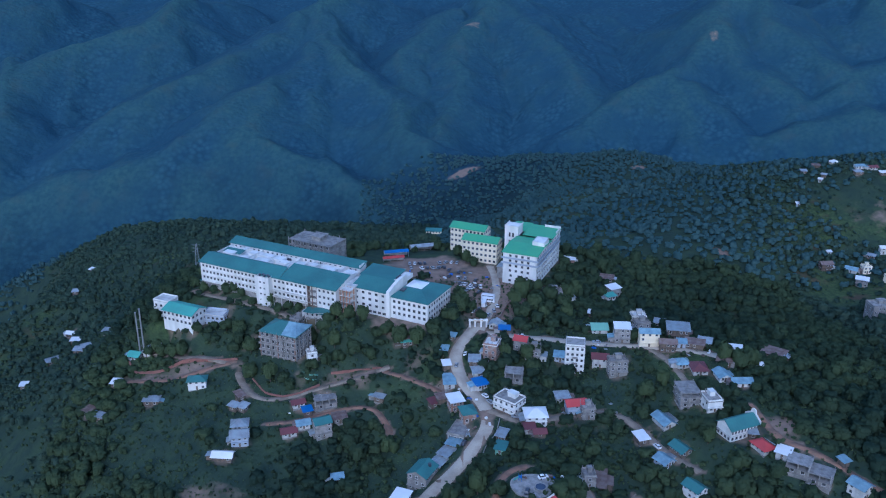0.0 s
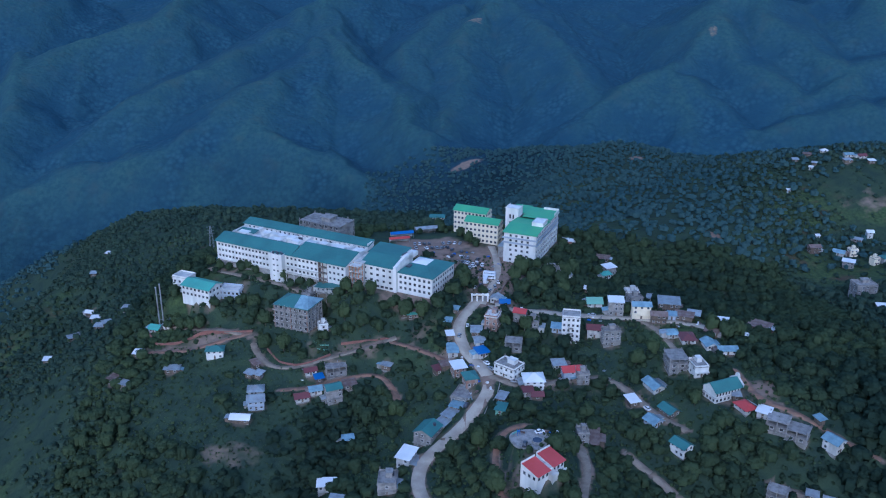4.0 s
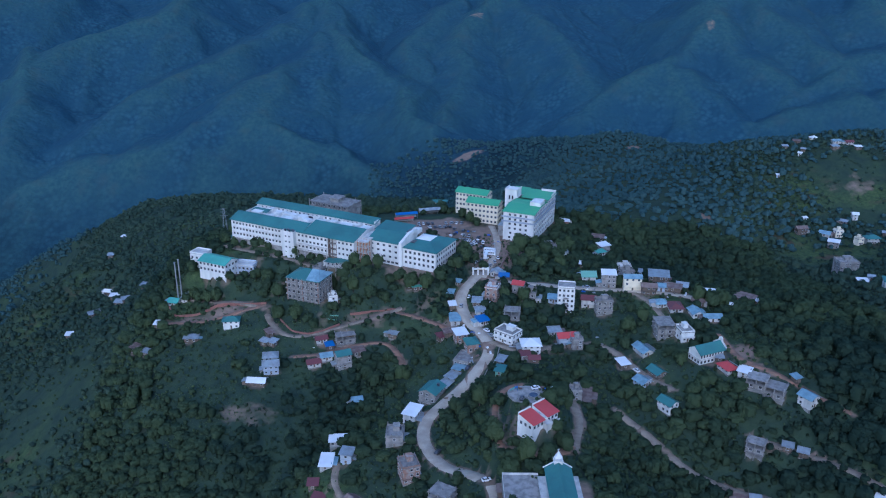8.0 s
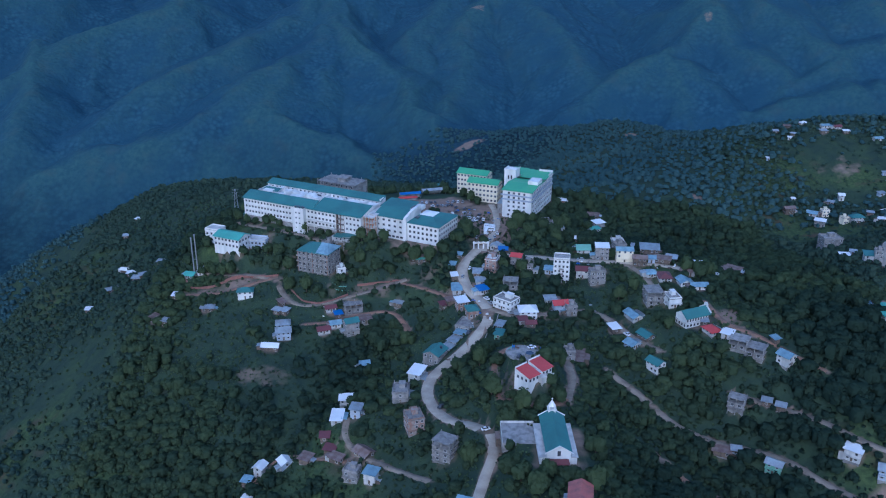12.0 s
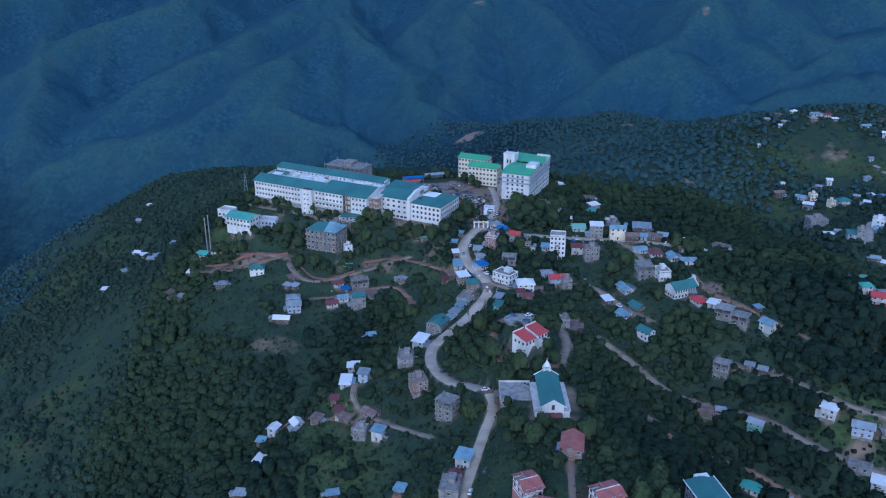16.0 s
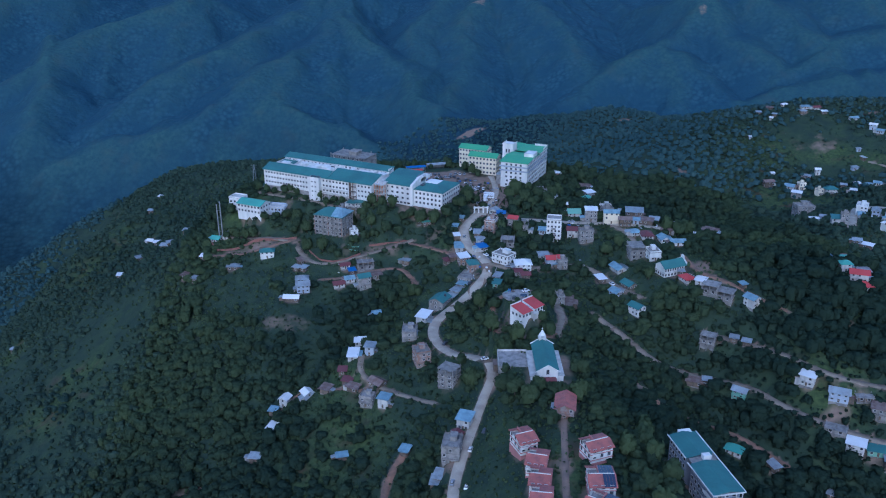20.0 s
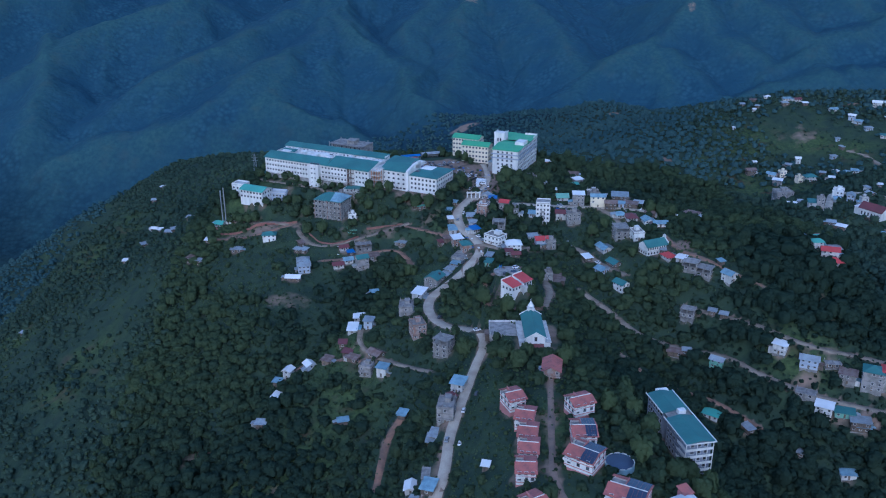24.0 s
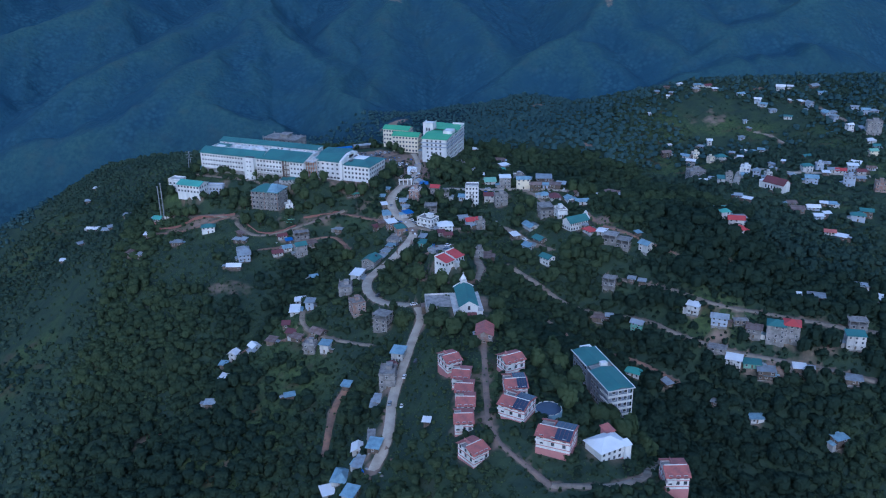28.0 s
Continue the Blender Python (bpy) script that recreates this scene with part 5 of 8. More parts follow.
def villa(x, y, turn, z, w=7.0, d=9.4, floors=3, solar=False, roof=PINK_ROOF, wide=False, label=""):
    """A pink-roofed housing block: white upper storeys on a brick base, two stepped roofs with a small terrace between."""
    m = pose(x, y, z, 0, 0, turn)
    h = thing("villa", label or "white and pink three-storey villa with a stepped faded-pink roof", "house", m, "pink-roofed villas", reach=math.hypot(w, d) / 2)
    high, split = 2.4, 0.45 * d
    top = floors * high - 0.6
    part("base_storey", boxes((-w / 2 - 0.1, w / 2 + 0.1, -d / 2 - 0.1, d / 2 + 0.1, -7, high * 0.5)), PINK, h)
    b = part("house_body", boxes((-w / 2, w / 2, -d / 2, d / 2, high * 0.5, top)), WHITE, h)
    for k in range(1, floors):
        windows(b, -w / 2, w / 2, -d / 2, -d / 2, k * high + 0.7, 3, 1.2, 1.4)
        windows(b, w / 2, w / 2, -d / 2, d / 2, k * high + 0.7, 3, 1.1, 1.4)
        windows(b, -w / 2, -w / 2, d / 2, -d / 2, k * high + 0.7, 3, 1.1, 1.4)
        part("floor_band", boxes((-w / 2 - 0.2, w / 2 + 0.2, -d / 2 - 0.2, d / 2 + 0.2, k * high - 0.1, k * high + 0.12)), PINK, h)
    part("balcony", boxes((-w / 2, -w / 2 + 3.2, -d / 2 - 1.3, -d / 2, high * 2 - 0.15, high * 2), (-w / 2, -w / 2 + 3.2, -d / 2 - 1.3, -d / 2 - 1.2, high * 2, high * 2 + 0.9)), WHITE, h)
    ym = -d / 2 + split
    part("front_roof", slope(-w / 2 - 0.6, w / 2 + 0.6, -d / 2 - 0.7, ym, top - 0.2, top + 1.5), roof, h)
    part("ridge_wall", boxes((-w / 2, w / 2, ym, ym + 0.25, top, top + 1.75)), WHITE, h)
    part("terrace_floor", boxes((-w / 2, -w / 2 + w * 0.4, ym + 0.25, d / 2 - 1.5, top, top + 0.15)), CONCRETE, h)
    part("back_roof", slope(-w / 2 + w * 0.4, w / 2 + 0.6, ym + 0.3, d / 2 + 0.6, top + 1.3, top + 0.3), roof, h)
    part("back_roof", slope(-w / 2 - 0.6, -w / 2 + w * 0.4, d / 2 - 1.5, d / 2 + 0.6, top + 1.0, top + 0.3), roof, h)
    part("chimney_wall", boxes((-w / 2 + w * 0.4 - 0.15, -w / 2 + w * 0.4, ym + 0.25, d / 2 - 0.4, top, top + 1.6)), PINK, h)
    for s in (-1, 1):
        part("gable_wall", prism([(-d / 2, top), (ym, top), (ym, top + 1.4)], s * (w / 2 - 0.1) - 0.1, s * (w / 2 - 0.1) + 0.1), WHITE, h, m=Matrix.Rotation(math.pi / 2, 4, "Z") @ Matrix.Scale(-1, 4, (0, 1, 0)))
    if solar:
        for i in range(4):
            for j in range(2):
                u0, v0, long = w * 0.04 + i * w * 0.118, -d / 2 - 0.5 + j * (split + 0.5) / 2, (split + 0.5) / 2 - 0.1
                f0, f1 = (v0 + d / 2 + 0.7) / (split + 0.7), (v0 + long + d / 2 + 0.7) / (split + 0.7)
                part("solar_panel", slope(u0, u0 + w * 0.11, v0, v0 + long, top - 0.05 + 1.7 * f0, top - 0.05 + 1.7 * f1, 0.08), SOLAR, h)
        run = d / 2 + 0.6 - ym - 0.3
        for i in range(5):
            for j in range(3):
                u0, v0 = -w * 0.08 + i * w * 0.118, ym + 0.35 + j * run / 3
                f0, f1 = (v0 - ym - 0.3) / run, (v0 + run / 3 - 0.12 - ym - 0.3) / run
                part("solar_panel", slope(u0, u0 + w * 0.11, v0, v0 + run / 3 - 0.12, top + 1.5 - f0, top + 1.5 - f1, 0.08), SOLAR, h)
    return h


for _x, _y, _t, _z in ((8.6, -253.5, 22, -7.4), (12.6, -266.8, -14, -7.9), (12.6, -278.2, -10, -8.0), (12.0, -288.6, -8, -8.0), (9.8, -300.6, -4, -8.2), (11.2, -321.0, 32, -8.2)):
    villa(_x, _y, _t, _z)
villa(34.0, -265.0, 22, -2.8, 9, 8.0, 3, label="white and pink three-storey villa with a gently hipped roof")
for _x, _y, _t, _w in ((32.4, -285.5, 0, 8.6), (30.8, -300.5, -35, 11), (42.0, -322.5, -28, 12.8)):
    villa(_x, _y, _t, -2.6, _w, 10.5, 3, True, label="white and pink villa with blue solar panels on its roof")
villa(81.6, -338.5, -4, -10.5, 8.0, 10, 3, label="pink-roofed villa standing apart above the wooded slope")


def white_villa():
    m = pose(60.0, -325.5, -6.5, 0, 0, 24) @ Matrix.Diagonal((0.86, 0.86, 0.9, 1))
    h = thing("white_villa", "large house with a bright white hipped sheet roof", "house", m, reach=9)
    part("base_storey", boxes((-7, 7, -5.5, 5.5, -6, 1.2)), PINK, h)
    b = part("house_body", boxes((-7, 7, -5.5, 5.5, 1.2, 7.2)), WHITE, h)
    for k in range(2):
        windows(b, -7, 7, -5.5, -5.5, 2.0 + k * 2.8, 5, 1.2, 1.4)
        windows(b, 7, 7, -5.5, 5.5, 2.0 + k * 2.8, 4, 1.2, 1.4)
    roof_parts(h, "hip", 14, 11, 7.2, WHITE_TIN, 0.9, 2.4)
    part("porch_roof", slope(4.4, 8.6, -7.0, -3.0, 7.0, 8.0), WHITE_TIN, h)
    part("porch_body", boxes((5.0, 8.2, -6.6, -5.55, -4, 6.9)), WHITE, h)
    part("stair_head", boxes((3.5, 7.5, 4, 8.5, 1, 8.0)), PINK, h)
    part("stair_roof", slope(3.0, 8.0, 3.4, 9.2, 8.1, 9.0), PINK_ROOF, h)


white_villa()


def long_block():
    m = pose(64.7, -250.9, -20.1, 0, 0, -78.5)
    h = thing("hostel_block", "long pale blue six-storey block with two teal sheet roofs", "building", m)
    keep_clear(m, 0, 36, -2, 11)
    m2 = Matrix.Identity(4)
    e, w, d = 17.6, 35.5, 9.8
    b = part("main_block", boxes((0, 14, 0, d, -8, e), (14, 18, 2.5, d, -8, e - 0.4), (18, w, 0, d, -8, e)), GREY_BLUE, h)
    for k in range(5):
        z = e - 2.5 - k * 3.1
        windows(b, 0.6, 13.6, 0, 0, z, 6, 1.4, 1.5)
        windows(b, 18.4, w - 4, 0, 0, z, 5, 1.4, 1.5)
        windows(b, w, w, 0.8, d - 0.8, z, 3, 1.5, 1.5)
        windows(b, 0, 0, d - 1, 1, z, 3, 1.3, 1.4)
        part("gallery", boxes((w, w + 1.3, -1.2, d + 0.4, z - 1.0, z - 0.8), (w + 1.2, w + 1.3, -1.2, d + 0.4, z - 0.8, z + 0.1), (w - 6, w, -1.2, 0, z - 1.0, z - 0.8), (w - 6, w + 1.2, -1.2, -1.1, z - 0.8, z + 0.1)), WHITE, h)
    for v in (-1.1, 3.4, 7.6, d + 0.2):
        part("gallery_post", boxes((w + 1.05, w + 1.3, v, v + 0.25, -8, e)), WHITE, h)
    part("roof_trim", boxes((-0.9, 15, -0.9, -0.6, e - 0.1, e + 0.3), (17.5, w + 2, -1.5, -1.2, e - 0.1, e + 0.3), (w + 1.7, w + 2, -1.2, d + 1.2, e - 0.1, e + 0.3), (-0.9, w + 2, d + 0.9, d + 1.2, e - 0.1, e + 0.3)), WHITE, h)
    part("upper_roof", slope(-0.6, 15, -0.6, d / 2, e + 0.1, e + 1.1), TEAL, h)
    part("upper_roof", slope(-0.6, 15, d + 0.9, d / 2, e + 0.1, e + 1.1), TEAL, h)
    part("lower_roof", slope(18.5, w + 1.7, -1.2, d / 2, e + 0.1, e + 1.2), TEAL, h)
    part("lower_roof", slope(18.5, w + 1.7, d + 0.9, d / 2, e + 0.1, e + 1.2), TEAL, h)
    part("roof_terrace", boxes((15, 18.5, 0.2, d, e - 0.4, e + 0.1), (15, 18.5, d - 0.3, d, e + 0.1, e + 1.0)), CONCRETE, h)
    part("stair_head", boxes((15.2, 17.4, 5, 8, e + 0.1, e + 1.9)), WHITE, h)
    part("tank_room", boxes((-2.6, -0.2, 4, 9, e - 4, e + 0.6)), WHITE, h)


long_block()


def round_canopy():
    h = thing("round_pool", "round blue-rimmed pool deck behind the villas", "pool", pose(43.5, -300.0, level(43.5, -300.0) + 0.8), reach=5)
    for nm, r, hh, zz, mt in (("pool_wall", 5.4, 2.4, -1.4, BLUE_TIN), ("pool_water", 5.0, 0.1, 1.0, SOLAR)):
        ob = cylinder(nm, r, hh, mt, 36)
        ob.parent, ob.matrix_basis = h, pose(0, 0, zz)
    for k in range(12):
        a = k * math.pi / 6
        part("rim_panel", boxes((-0.9, 0.9, -0.1, 0.1, 0, 0.35)), WHITE_OLD, h, m=Matrix.Rotation(a, 4, "Z") @ Matrix.Translation((0, 5.15, 1.1)))


round_canopy()


def chimneys():
    z = level(-173, 8)
    h = thing("chimney_stack", "pair of tall slim steel chimneys beside a green shed", "chimney", pose(-173, 9, z), reach=3)
    for x, top in ((-1.2, 24.5), (1.0, 26.5)):
        ob = cylinder("flue", 0.42, top, STEEL, 14, 0.36)
        ob.parent, ob.matrix_basis = h, pose(x, 0, -0.5)
        cap = cylinder("flue_cap", 0.55, 0.3, STEEL, 14)
        cap.parent, cap.matrix_basis = h, pose(x, 0, top - 0.6)
    for k in range(4):
        part("tie_bar", boxes((-1.0, 0.8, -0.06, 0.06, 5 + 5 * k, 5.12 + 5 * k)), STEEL, h)
    wall = thing("boiler_house", "small pale boiler house with a green sheet roof", "shed", pose(-167, 10, z), reach=4)
    WALLS[wall.name] = WHITE_OLD
    part("house_body", boxes((-3, 3, -2.5, 2.5, -1.5, 4)), WHITE_OLD, wall)
    roof_parts(wall, "mono", 6, 5, 4, TIN)
    windows(wall, -3, 3, -2.5, -2.5, 1.2, 2, 1.2, 1.2)


chimneys()


def entrance_gate():
    h = thing("entrance_gate", "white painted concrete entrance gate across the hospital drive", "gate", pose(0.2, 0.5, level(0, 0), 0, 0, 2), reach=2)
    for x in (-4.2, -1.5, 1.5, 4.2):
        part("gate_pillar", boxes((x - 0.4, x + 0.4, -0.4, 0.4, -1, 3.5)), WHITE, h)
        part("pillar_cap", boxes((x - 0.5, x + 0.5, -0.5, 0.5, 4.3, 4.6)), WHITE, h)
    part("gate_beam", boxes((-4.8, 4.8, -0.5, 0.5, 3.5, 4.3)), WHITE, h)
    part("sign_board", boxes((-2.6, 2.6, -0.6, -0.5, 3.6, 4.2)), CREAM, h)
    for k in range(7):
        part("sign_bar", boxes((-2.3 + k * 0.68, -1.8 + k * 0.68, -0.64, -0.6, 3.78, 4.02)), MAROON, h)
    for s in (-1, 1):
        part("gate_leaf", boxes((s * 1.7 - 0.05, s * 1.7 + 0.05, 0.45, 2.6, 0.1, 2.4)), STEEL, h)


entrance_gate()


def pylon(x, y):
    z = level(x, y)
    h = thing("pylon", "slim lattice steel power pylon on the ridge", "pylon", pose(x, y, z), reach=2)
    top = 20.0

    def bar(name, a, b, r=0.09):
        a, b = Vector(a), Vector(b)
        ob = cylinder(name, r, (b - a).length, STEEL, 6)
        ob.parent, ob.matrix_basis = h, Matrix.Translation(a) @ (b - a).to_track_quat("Z", "Y").to_matrix().to_4x4()

    for sx in (-1, 1):
        for sy in (-1, 1):
            bar("leg", (sx * 1.7, sy * 1.7, -0.5), (sx * 0.35, sy * 0.35, top))
    for k in range(7):
        f0, f1 = 1.7 - 1.35 * k / 7, 1.7 - 1.35 * (k + 1) / 7
        for s in (-1, 1):
            bar("brace", (-f0, s * f0, top * k / 7), (f1, s * f1, top * (k + 1) / 7), 0.06)
            bar("brace", (s * f0, -f0, top * k / 7), (s * f1, f1, top * (k + 1) / 7), 0.06)
    for zz in (14.5, 17.0, 19.2):
        bar("cross_arm", (-2.6, 0, zz), (2.6, 0, zz), 0.1)


pylon(-174, 122)


def long_shed(x, y, turn, w, d, roof_mat, label, high=3.2):
    z = level(x, y)
    h = thing("open_shed", label, "shed", pose(x, y, z, 0, 0, turn), reach=w * 0.3)
    n = int(w / 4)
    for i in range(n + 1):
        for s in (-1, 1):
            cx = -w / 2 + 0.3 + (w - 0.6) * i / n
            part("post", boxes((cx - 0.1, cx + 0.1, s * (d / 2 - 0.3) - 0.1, s * (d / 2 - 0.3) + 0.1, -0.6, high)), STEEL, h)
    part("back_wall", boxes((-w / 2 + 0.2, w / 2 - 0.2, d / 2 - 0.2, d / 2 - 0.1, -0.6, high)), WHITE_OLD, h)
    for s in (-1, 1):
        part("roof_slope", slope(-w / 2, w / 2, s * d / 2, 0, high, high + 1.0, 0.1), roof_mat, h)


long_shed(-46, 100, 14, 15, 5, DEEP_BLUE, "long open market shed with a deep blue sheet roof")
long_shed(-47, 88, 14, 13, 3, RED, "low stall row with a red sheet awning", 2.2)
long_shed(-30, 117, 16, 17, 6, TIN, "long open parking shed with a grey tin roof")


def far_church():
    z = level(266, -15)
    h = thing("town_church", "long white church with a dark maroon roof in the far town", "church", pose(266, -15, z, 0, 0, 32), reach=8)
    w, d, e = 8.5, 16, 5.5
    part("nave", boxes((-w / 2, w / 2, -d / 2, d / 2, -6, e)), WHITE, h)
    for s in (-1, 1):
        part("roof_slope", sheet([(0, -d / 2 - 0.6, e + 3.6), (0, d / 2 + 0.6, e + 3.6), (s * (w / 2 + 0.7), d / 2 + 0.6, e - 0.2), (s * (w / 2 + 0.7), -d / 2 - 0.6, e - 0.2)], 0.2), MAROON, h)
        part("gable_wall", prism([(-w / 2, e), (w / 2, e), (0, e + 3.4)], s * (d / 2 - 0.1) - 0.1, s * (d / 2 - 0.1) + 0.1), WHITE, h)
    windows(h, -w / 2, -w / 2, d / 2 - 1, -d / 2 + 1, 1.2, 6, 1.0, 2.2)
    part("vestry", boxes((-3.4, 3.4, d / 2, d / 2 + 4, -6, 5)), WHITE, h)
    part("vestry_roof", boxes((-3.8, 3.8, d / 2 + 0.05, d / 2 + 4.4, 5, 5.25)), WHITE_TIN, h)


far_church()


# ---- the village ----
# houses of the ridge village
house(5.8, -24.8, -25, 6.5, 8.4, 3, "flat", WHITE, BRICKISH, tank=True)
house(19.9, -21.1, -20, 6.0, 5.6, 3, "gable", RED, CONCRETE)
house(25.4, -25.0, -20, 7.0, 7.4, 2, "flat", CONCRETE, CONCRETE)
house(15.1, -42.5, -5, 7.9, 6.5, 2, "raw", CONCRETE, CONCRETE)
house(38.4, -26.2, 0, 5.6, 4.7, 1, "mono", BLUE_TIN, PALE_BLUE)
house(56.1, -31.0, 0, 7.0, 5.6, 2, "gable", MAROON, WHITE_OLD)
house(62.8, -38.1, 0, 8.4, 5.6, 3, "flat", CONCRETE, CONCRETE, tank=True)
house(69.5, -12.4, 0, 7.4, 6.5, 3, "mono", WHITE_TIN, CONCRETE)
house(84.5, 19.5, 0, 7.4, 5.6, 2, "flat", WHITE, WHITE_OLD)
house(81.4, -17.5, 0, 9.3, 5.6, 3, "gable", BLUE_TIN, CREAM)
house(97.8, -8.2, -12, 10.2, 8.4, 2, "mono", TIN, TIMBER)
house(89.0, -23.9, -5, 7.4, 4.7, 2, "gable", RUST, TIMBER)
house(96.5, -20.8, -5, 3.7, 3.7, 1, "mono", BLUE_TIN, PALE_BLUE)
house(102.6, -21.2, -15, 8.4, 4.7, 1, "mono", RUST, TIMBER)
house(107.8, -19.8, -30, 5.6, 4.7, 1, "mono", TIN, TIMBER)
house(92.3, -38.2, -10, 5.6, 5.6, 1, "hip", BLUE_TIN, WHITE_OLD)
house(98.5, -43.1, -12, 8.4, 6.5, 1, "hip", MAROON, WHITE_OLD)
house(107.2, -50.1, -18, 7.4, 5.1, 1, "gable", BLUE_TIN, WHITE)
house(113.8, -56.0, -20, 8.4, 4.7, 1, "gable", BLUE_TIN, WHITE)
house(146.7, -8.2, -18, 10.2, 7.4, 1, "mono", RUST, TIMBER)
house(88.2, -63.3, -18, 10.2, 8.4, 3, "raw", CONCRETE, CONCRETE)
house(96.7, -70.0, -12, 8.4, 6.5, 2, "flat", CONCRETE, WHITE)
house(76.7, -73.2, 15, 9.3, 5.6, 1, "gable", BLUE_TIN, WHITE_OLD)
house(108.9, -100.3, -15, 7.4, 5.6, 1, "hip", RED, WHITE_OLD)
house(114.7, -106.0, -20, 4.7, 4.7, 1, "mono", WHITE_TIN, WHITE_OLD)
house(118.7, -112.0, -18, 8.4, 7.4, 2, "raw", CONCRETE, CONCRETE)
house(125.3, -116.7, -18, 8.4, 7.4, 2, "raw", CONCRETE, CONCRETE)
house(136.8, -124.0, -15, 6.5, 5.6, 2, "gable", BLUE_TIN, WHITE_OLD)
house(80.1, -89.7, -10, 7.4, 5.6, 1, "gable", TEAL, TIMBER)
house(72.2, -95.3, -8, 6.0, 5.6, 1, "gable", BLUE_TIN, PALE_BLUE)
house(81.0, -109.7, -8, 7.4, 5.6, 2, "gable", TEAL, WHITE)
house(65.3, -82.5, -30, 4.2, 5.6, 1, "mono", WHITE_TIN, TIMBER)
house(40.6, -62.0, -5, 8.4, 5.6, 2, "gable", RED, PALE_BLUE)
house(45.3, -65.3, 10, 5.6, 5.6, 2, "flat", CONCRETE, CONCRETE)
house(35.7, -54.9, -20, 5.6, 4.7, 1, "mono", TIN, WHITE_OLD)
house(11.7, -63.1, -25, 11.2, 8.4, 2, "flat", CONCRETE, WHITE)
house(22.0, -72.9, -12, 8.8, 7.9, 2, "hip", WHITE_TIN, WHITE)
house(7.3, -83.9, 0, 5.1, 3.3, 1, "mono", TIN, TIMBER)
house(6.4, -92.4, 0, 5.1, 3.7, 1, "mono", TEAL, GREENWALL)
house(22.9, -82.4, -20, 4.7, 3.7, 1, "gable", MAROON, TIMBER)
house(-14.4, -42.0, -40, 8.4, 4.7, 1, "mono", BLUE_TIN, WHITE_OLD)
house(-11.8, -58.9, -20, 6.5, 5.6, 2, "mono", WHITE_TIN, BRICKISH)
house(-18.0, -53.2, -15, 3.7, 3.7, 1, "mono", RUST, TIMBER)
house(-6.5, -67.4, 5, 7.0, 5.6, 2, "hip", TEAL, BRICKISH)
house(-9.9, -73.9, 10, 11.2, 7.4, 1, "flat", CONCRETE, CONCRETE)
house(-12.6, -81.4, -20, 4.7, 4.7, 1, "mono", BLUE_TIN, TIMBER)
house(-15.7, -86.1, -20, 5.6, 4.7, 1, "mono", TIN, WHITE_OLD)
house(-18.9, -90.7, -20, 5.6, 4.7, 1, "mono", TIN, WHITE_OLD)
house(-25.2, -98.5, -5, 10.2, 8.4, 3, "gable", TEAL, CONCRETE, tank=True)
house(-1.2, -39.6, -8, 4.7, 4.7, 1, "mono", TIN, WHITE_OLD)
house(-0.5, -47.7, -8, 5.1, 5.6, 1, "mono", DEEP_BLUE, WHITE_OLD)
house(-2.5, -30.5, -15, 5.6, 4.7, 1, "mono", TIN, TIMBER)
house(-16.5, -22.1, 0, 3.7, 2.8, 1, "mono", BLUE_TIN, TIMBER)
house(8.9, 0.8, -20, 5.1, 5.6, 1, "gable", TIN, WHITE_OLD)
house(13.0, -5.0, 0, 4.7, 3.7, 1, "mono", DEEP_BLUE, TIMBER)
house(42.0, 41.1, -12, 10.2, 6.5, 2, "flat", CONCRETE, CONCRETE)
house(49.3, 43.3, -10, 7.4, 5.6, 1, "mono", TIN, WHITE_OLD)
house(81.5, 71.5, 5, 6.5, 5.6, 2, "mono", WHITE_TIN, CONCRETE)
house(78.2, 63.3, 5, 5.6, 3.7, 1, "mono", MINT, WHITE_OLD)
house(80.4, 87.7, 0, 7.4, 4.7, 1, "mono", RUST, TIMBER)
house(60.1, -2.2, 8, 7.4, 7.4, 1, "gable", GREENWALL, WHITE_OLD)
house(-25.2, 286.0, 10, 12.1, 6.5, 2, "gable", TEAL, CREAM)
house(60.0, 101.6, -15, 5.6, 4.7, 1, "mono", WHITE_TIN, BRICKISH)
house(-135.5, -24.2, 5, 8.4, 5.6, 2, "hip", TEAL, WHITE)
house(-156.7, -29.5, 0, 7.0, 3.7, 1, "mono", TIN, TIMBER)
house(-178.8, -14.8, -15, 3.7, 3.7, 1, "mono", WHITE_TIN, TIMBER)
house(-112.3, -72.8, 0, 8.4, 4.7, 1, "gable", WHITE_TIN, TIMBER)
house(-62.6, -76.8, 20, 4.7, 3.3, 1, "mono", BLUE_TIN, TIMBER)
house(-107.3, -62.1, 10, 7.4, 6.5, 2, "gable", TIN, PALE_BLUE)
house(-72.0, -52.7, 20, 7.4, 6.5, 3, "gable", TEAL, CONCRETE)
house(-72.4, -38.2, 8, 10.2, 5.6, 2, "raw", CONCRETE, CONCRETE)
house(-80.8, -51.2, 20, 5.6, 4.7, 1, "gable", BLUE_TIN, WHITE_OLD)
house(-86.9, -55.1, 25, 6.5, 4.7, 1, "gable", MAROON, WHITE_OLD)
house(-84.7, -40.1, 15, 5.6, 3.7, 1, "gable", MAROON, WHITE_OLD)
house(-80.1, -43.0, 15, 3.7, 3.7, 1, "mono", DEEP_BLUE, TIMBER)
house(-64.6, -47.1, 0, 5.6, 4.7, 1, "mono", RUST, CONCRETE)
house(-46.7, -37.7, 10, 4.7, 3.7, 1, "mono", TIN, TIMBER)
house(-109.6, -42.8, 10, 3.7, 3.7, 1, "mono", TIN, TIMBER)
house(-112.7, -35.7, 10, 4.7, 2.8, 1, "mono", RUST, TIMBER)
house(-80.9, -17.5, 5, 4.7, 4.7, 2, "flat", WHITE_OLD, WHITE)
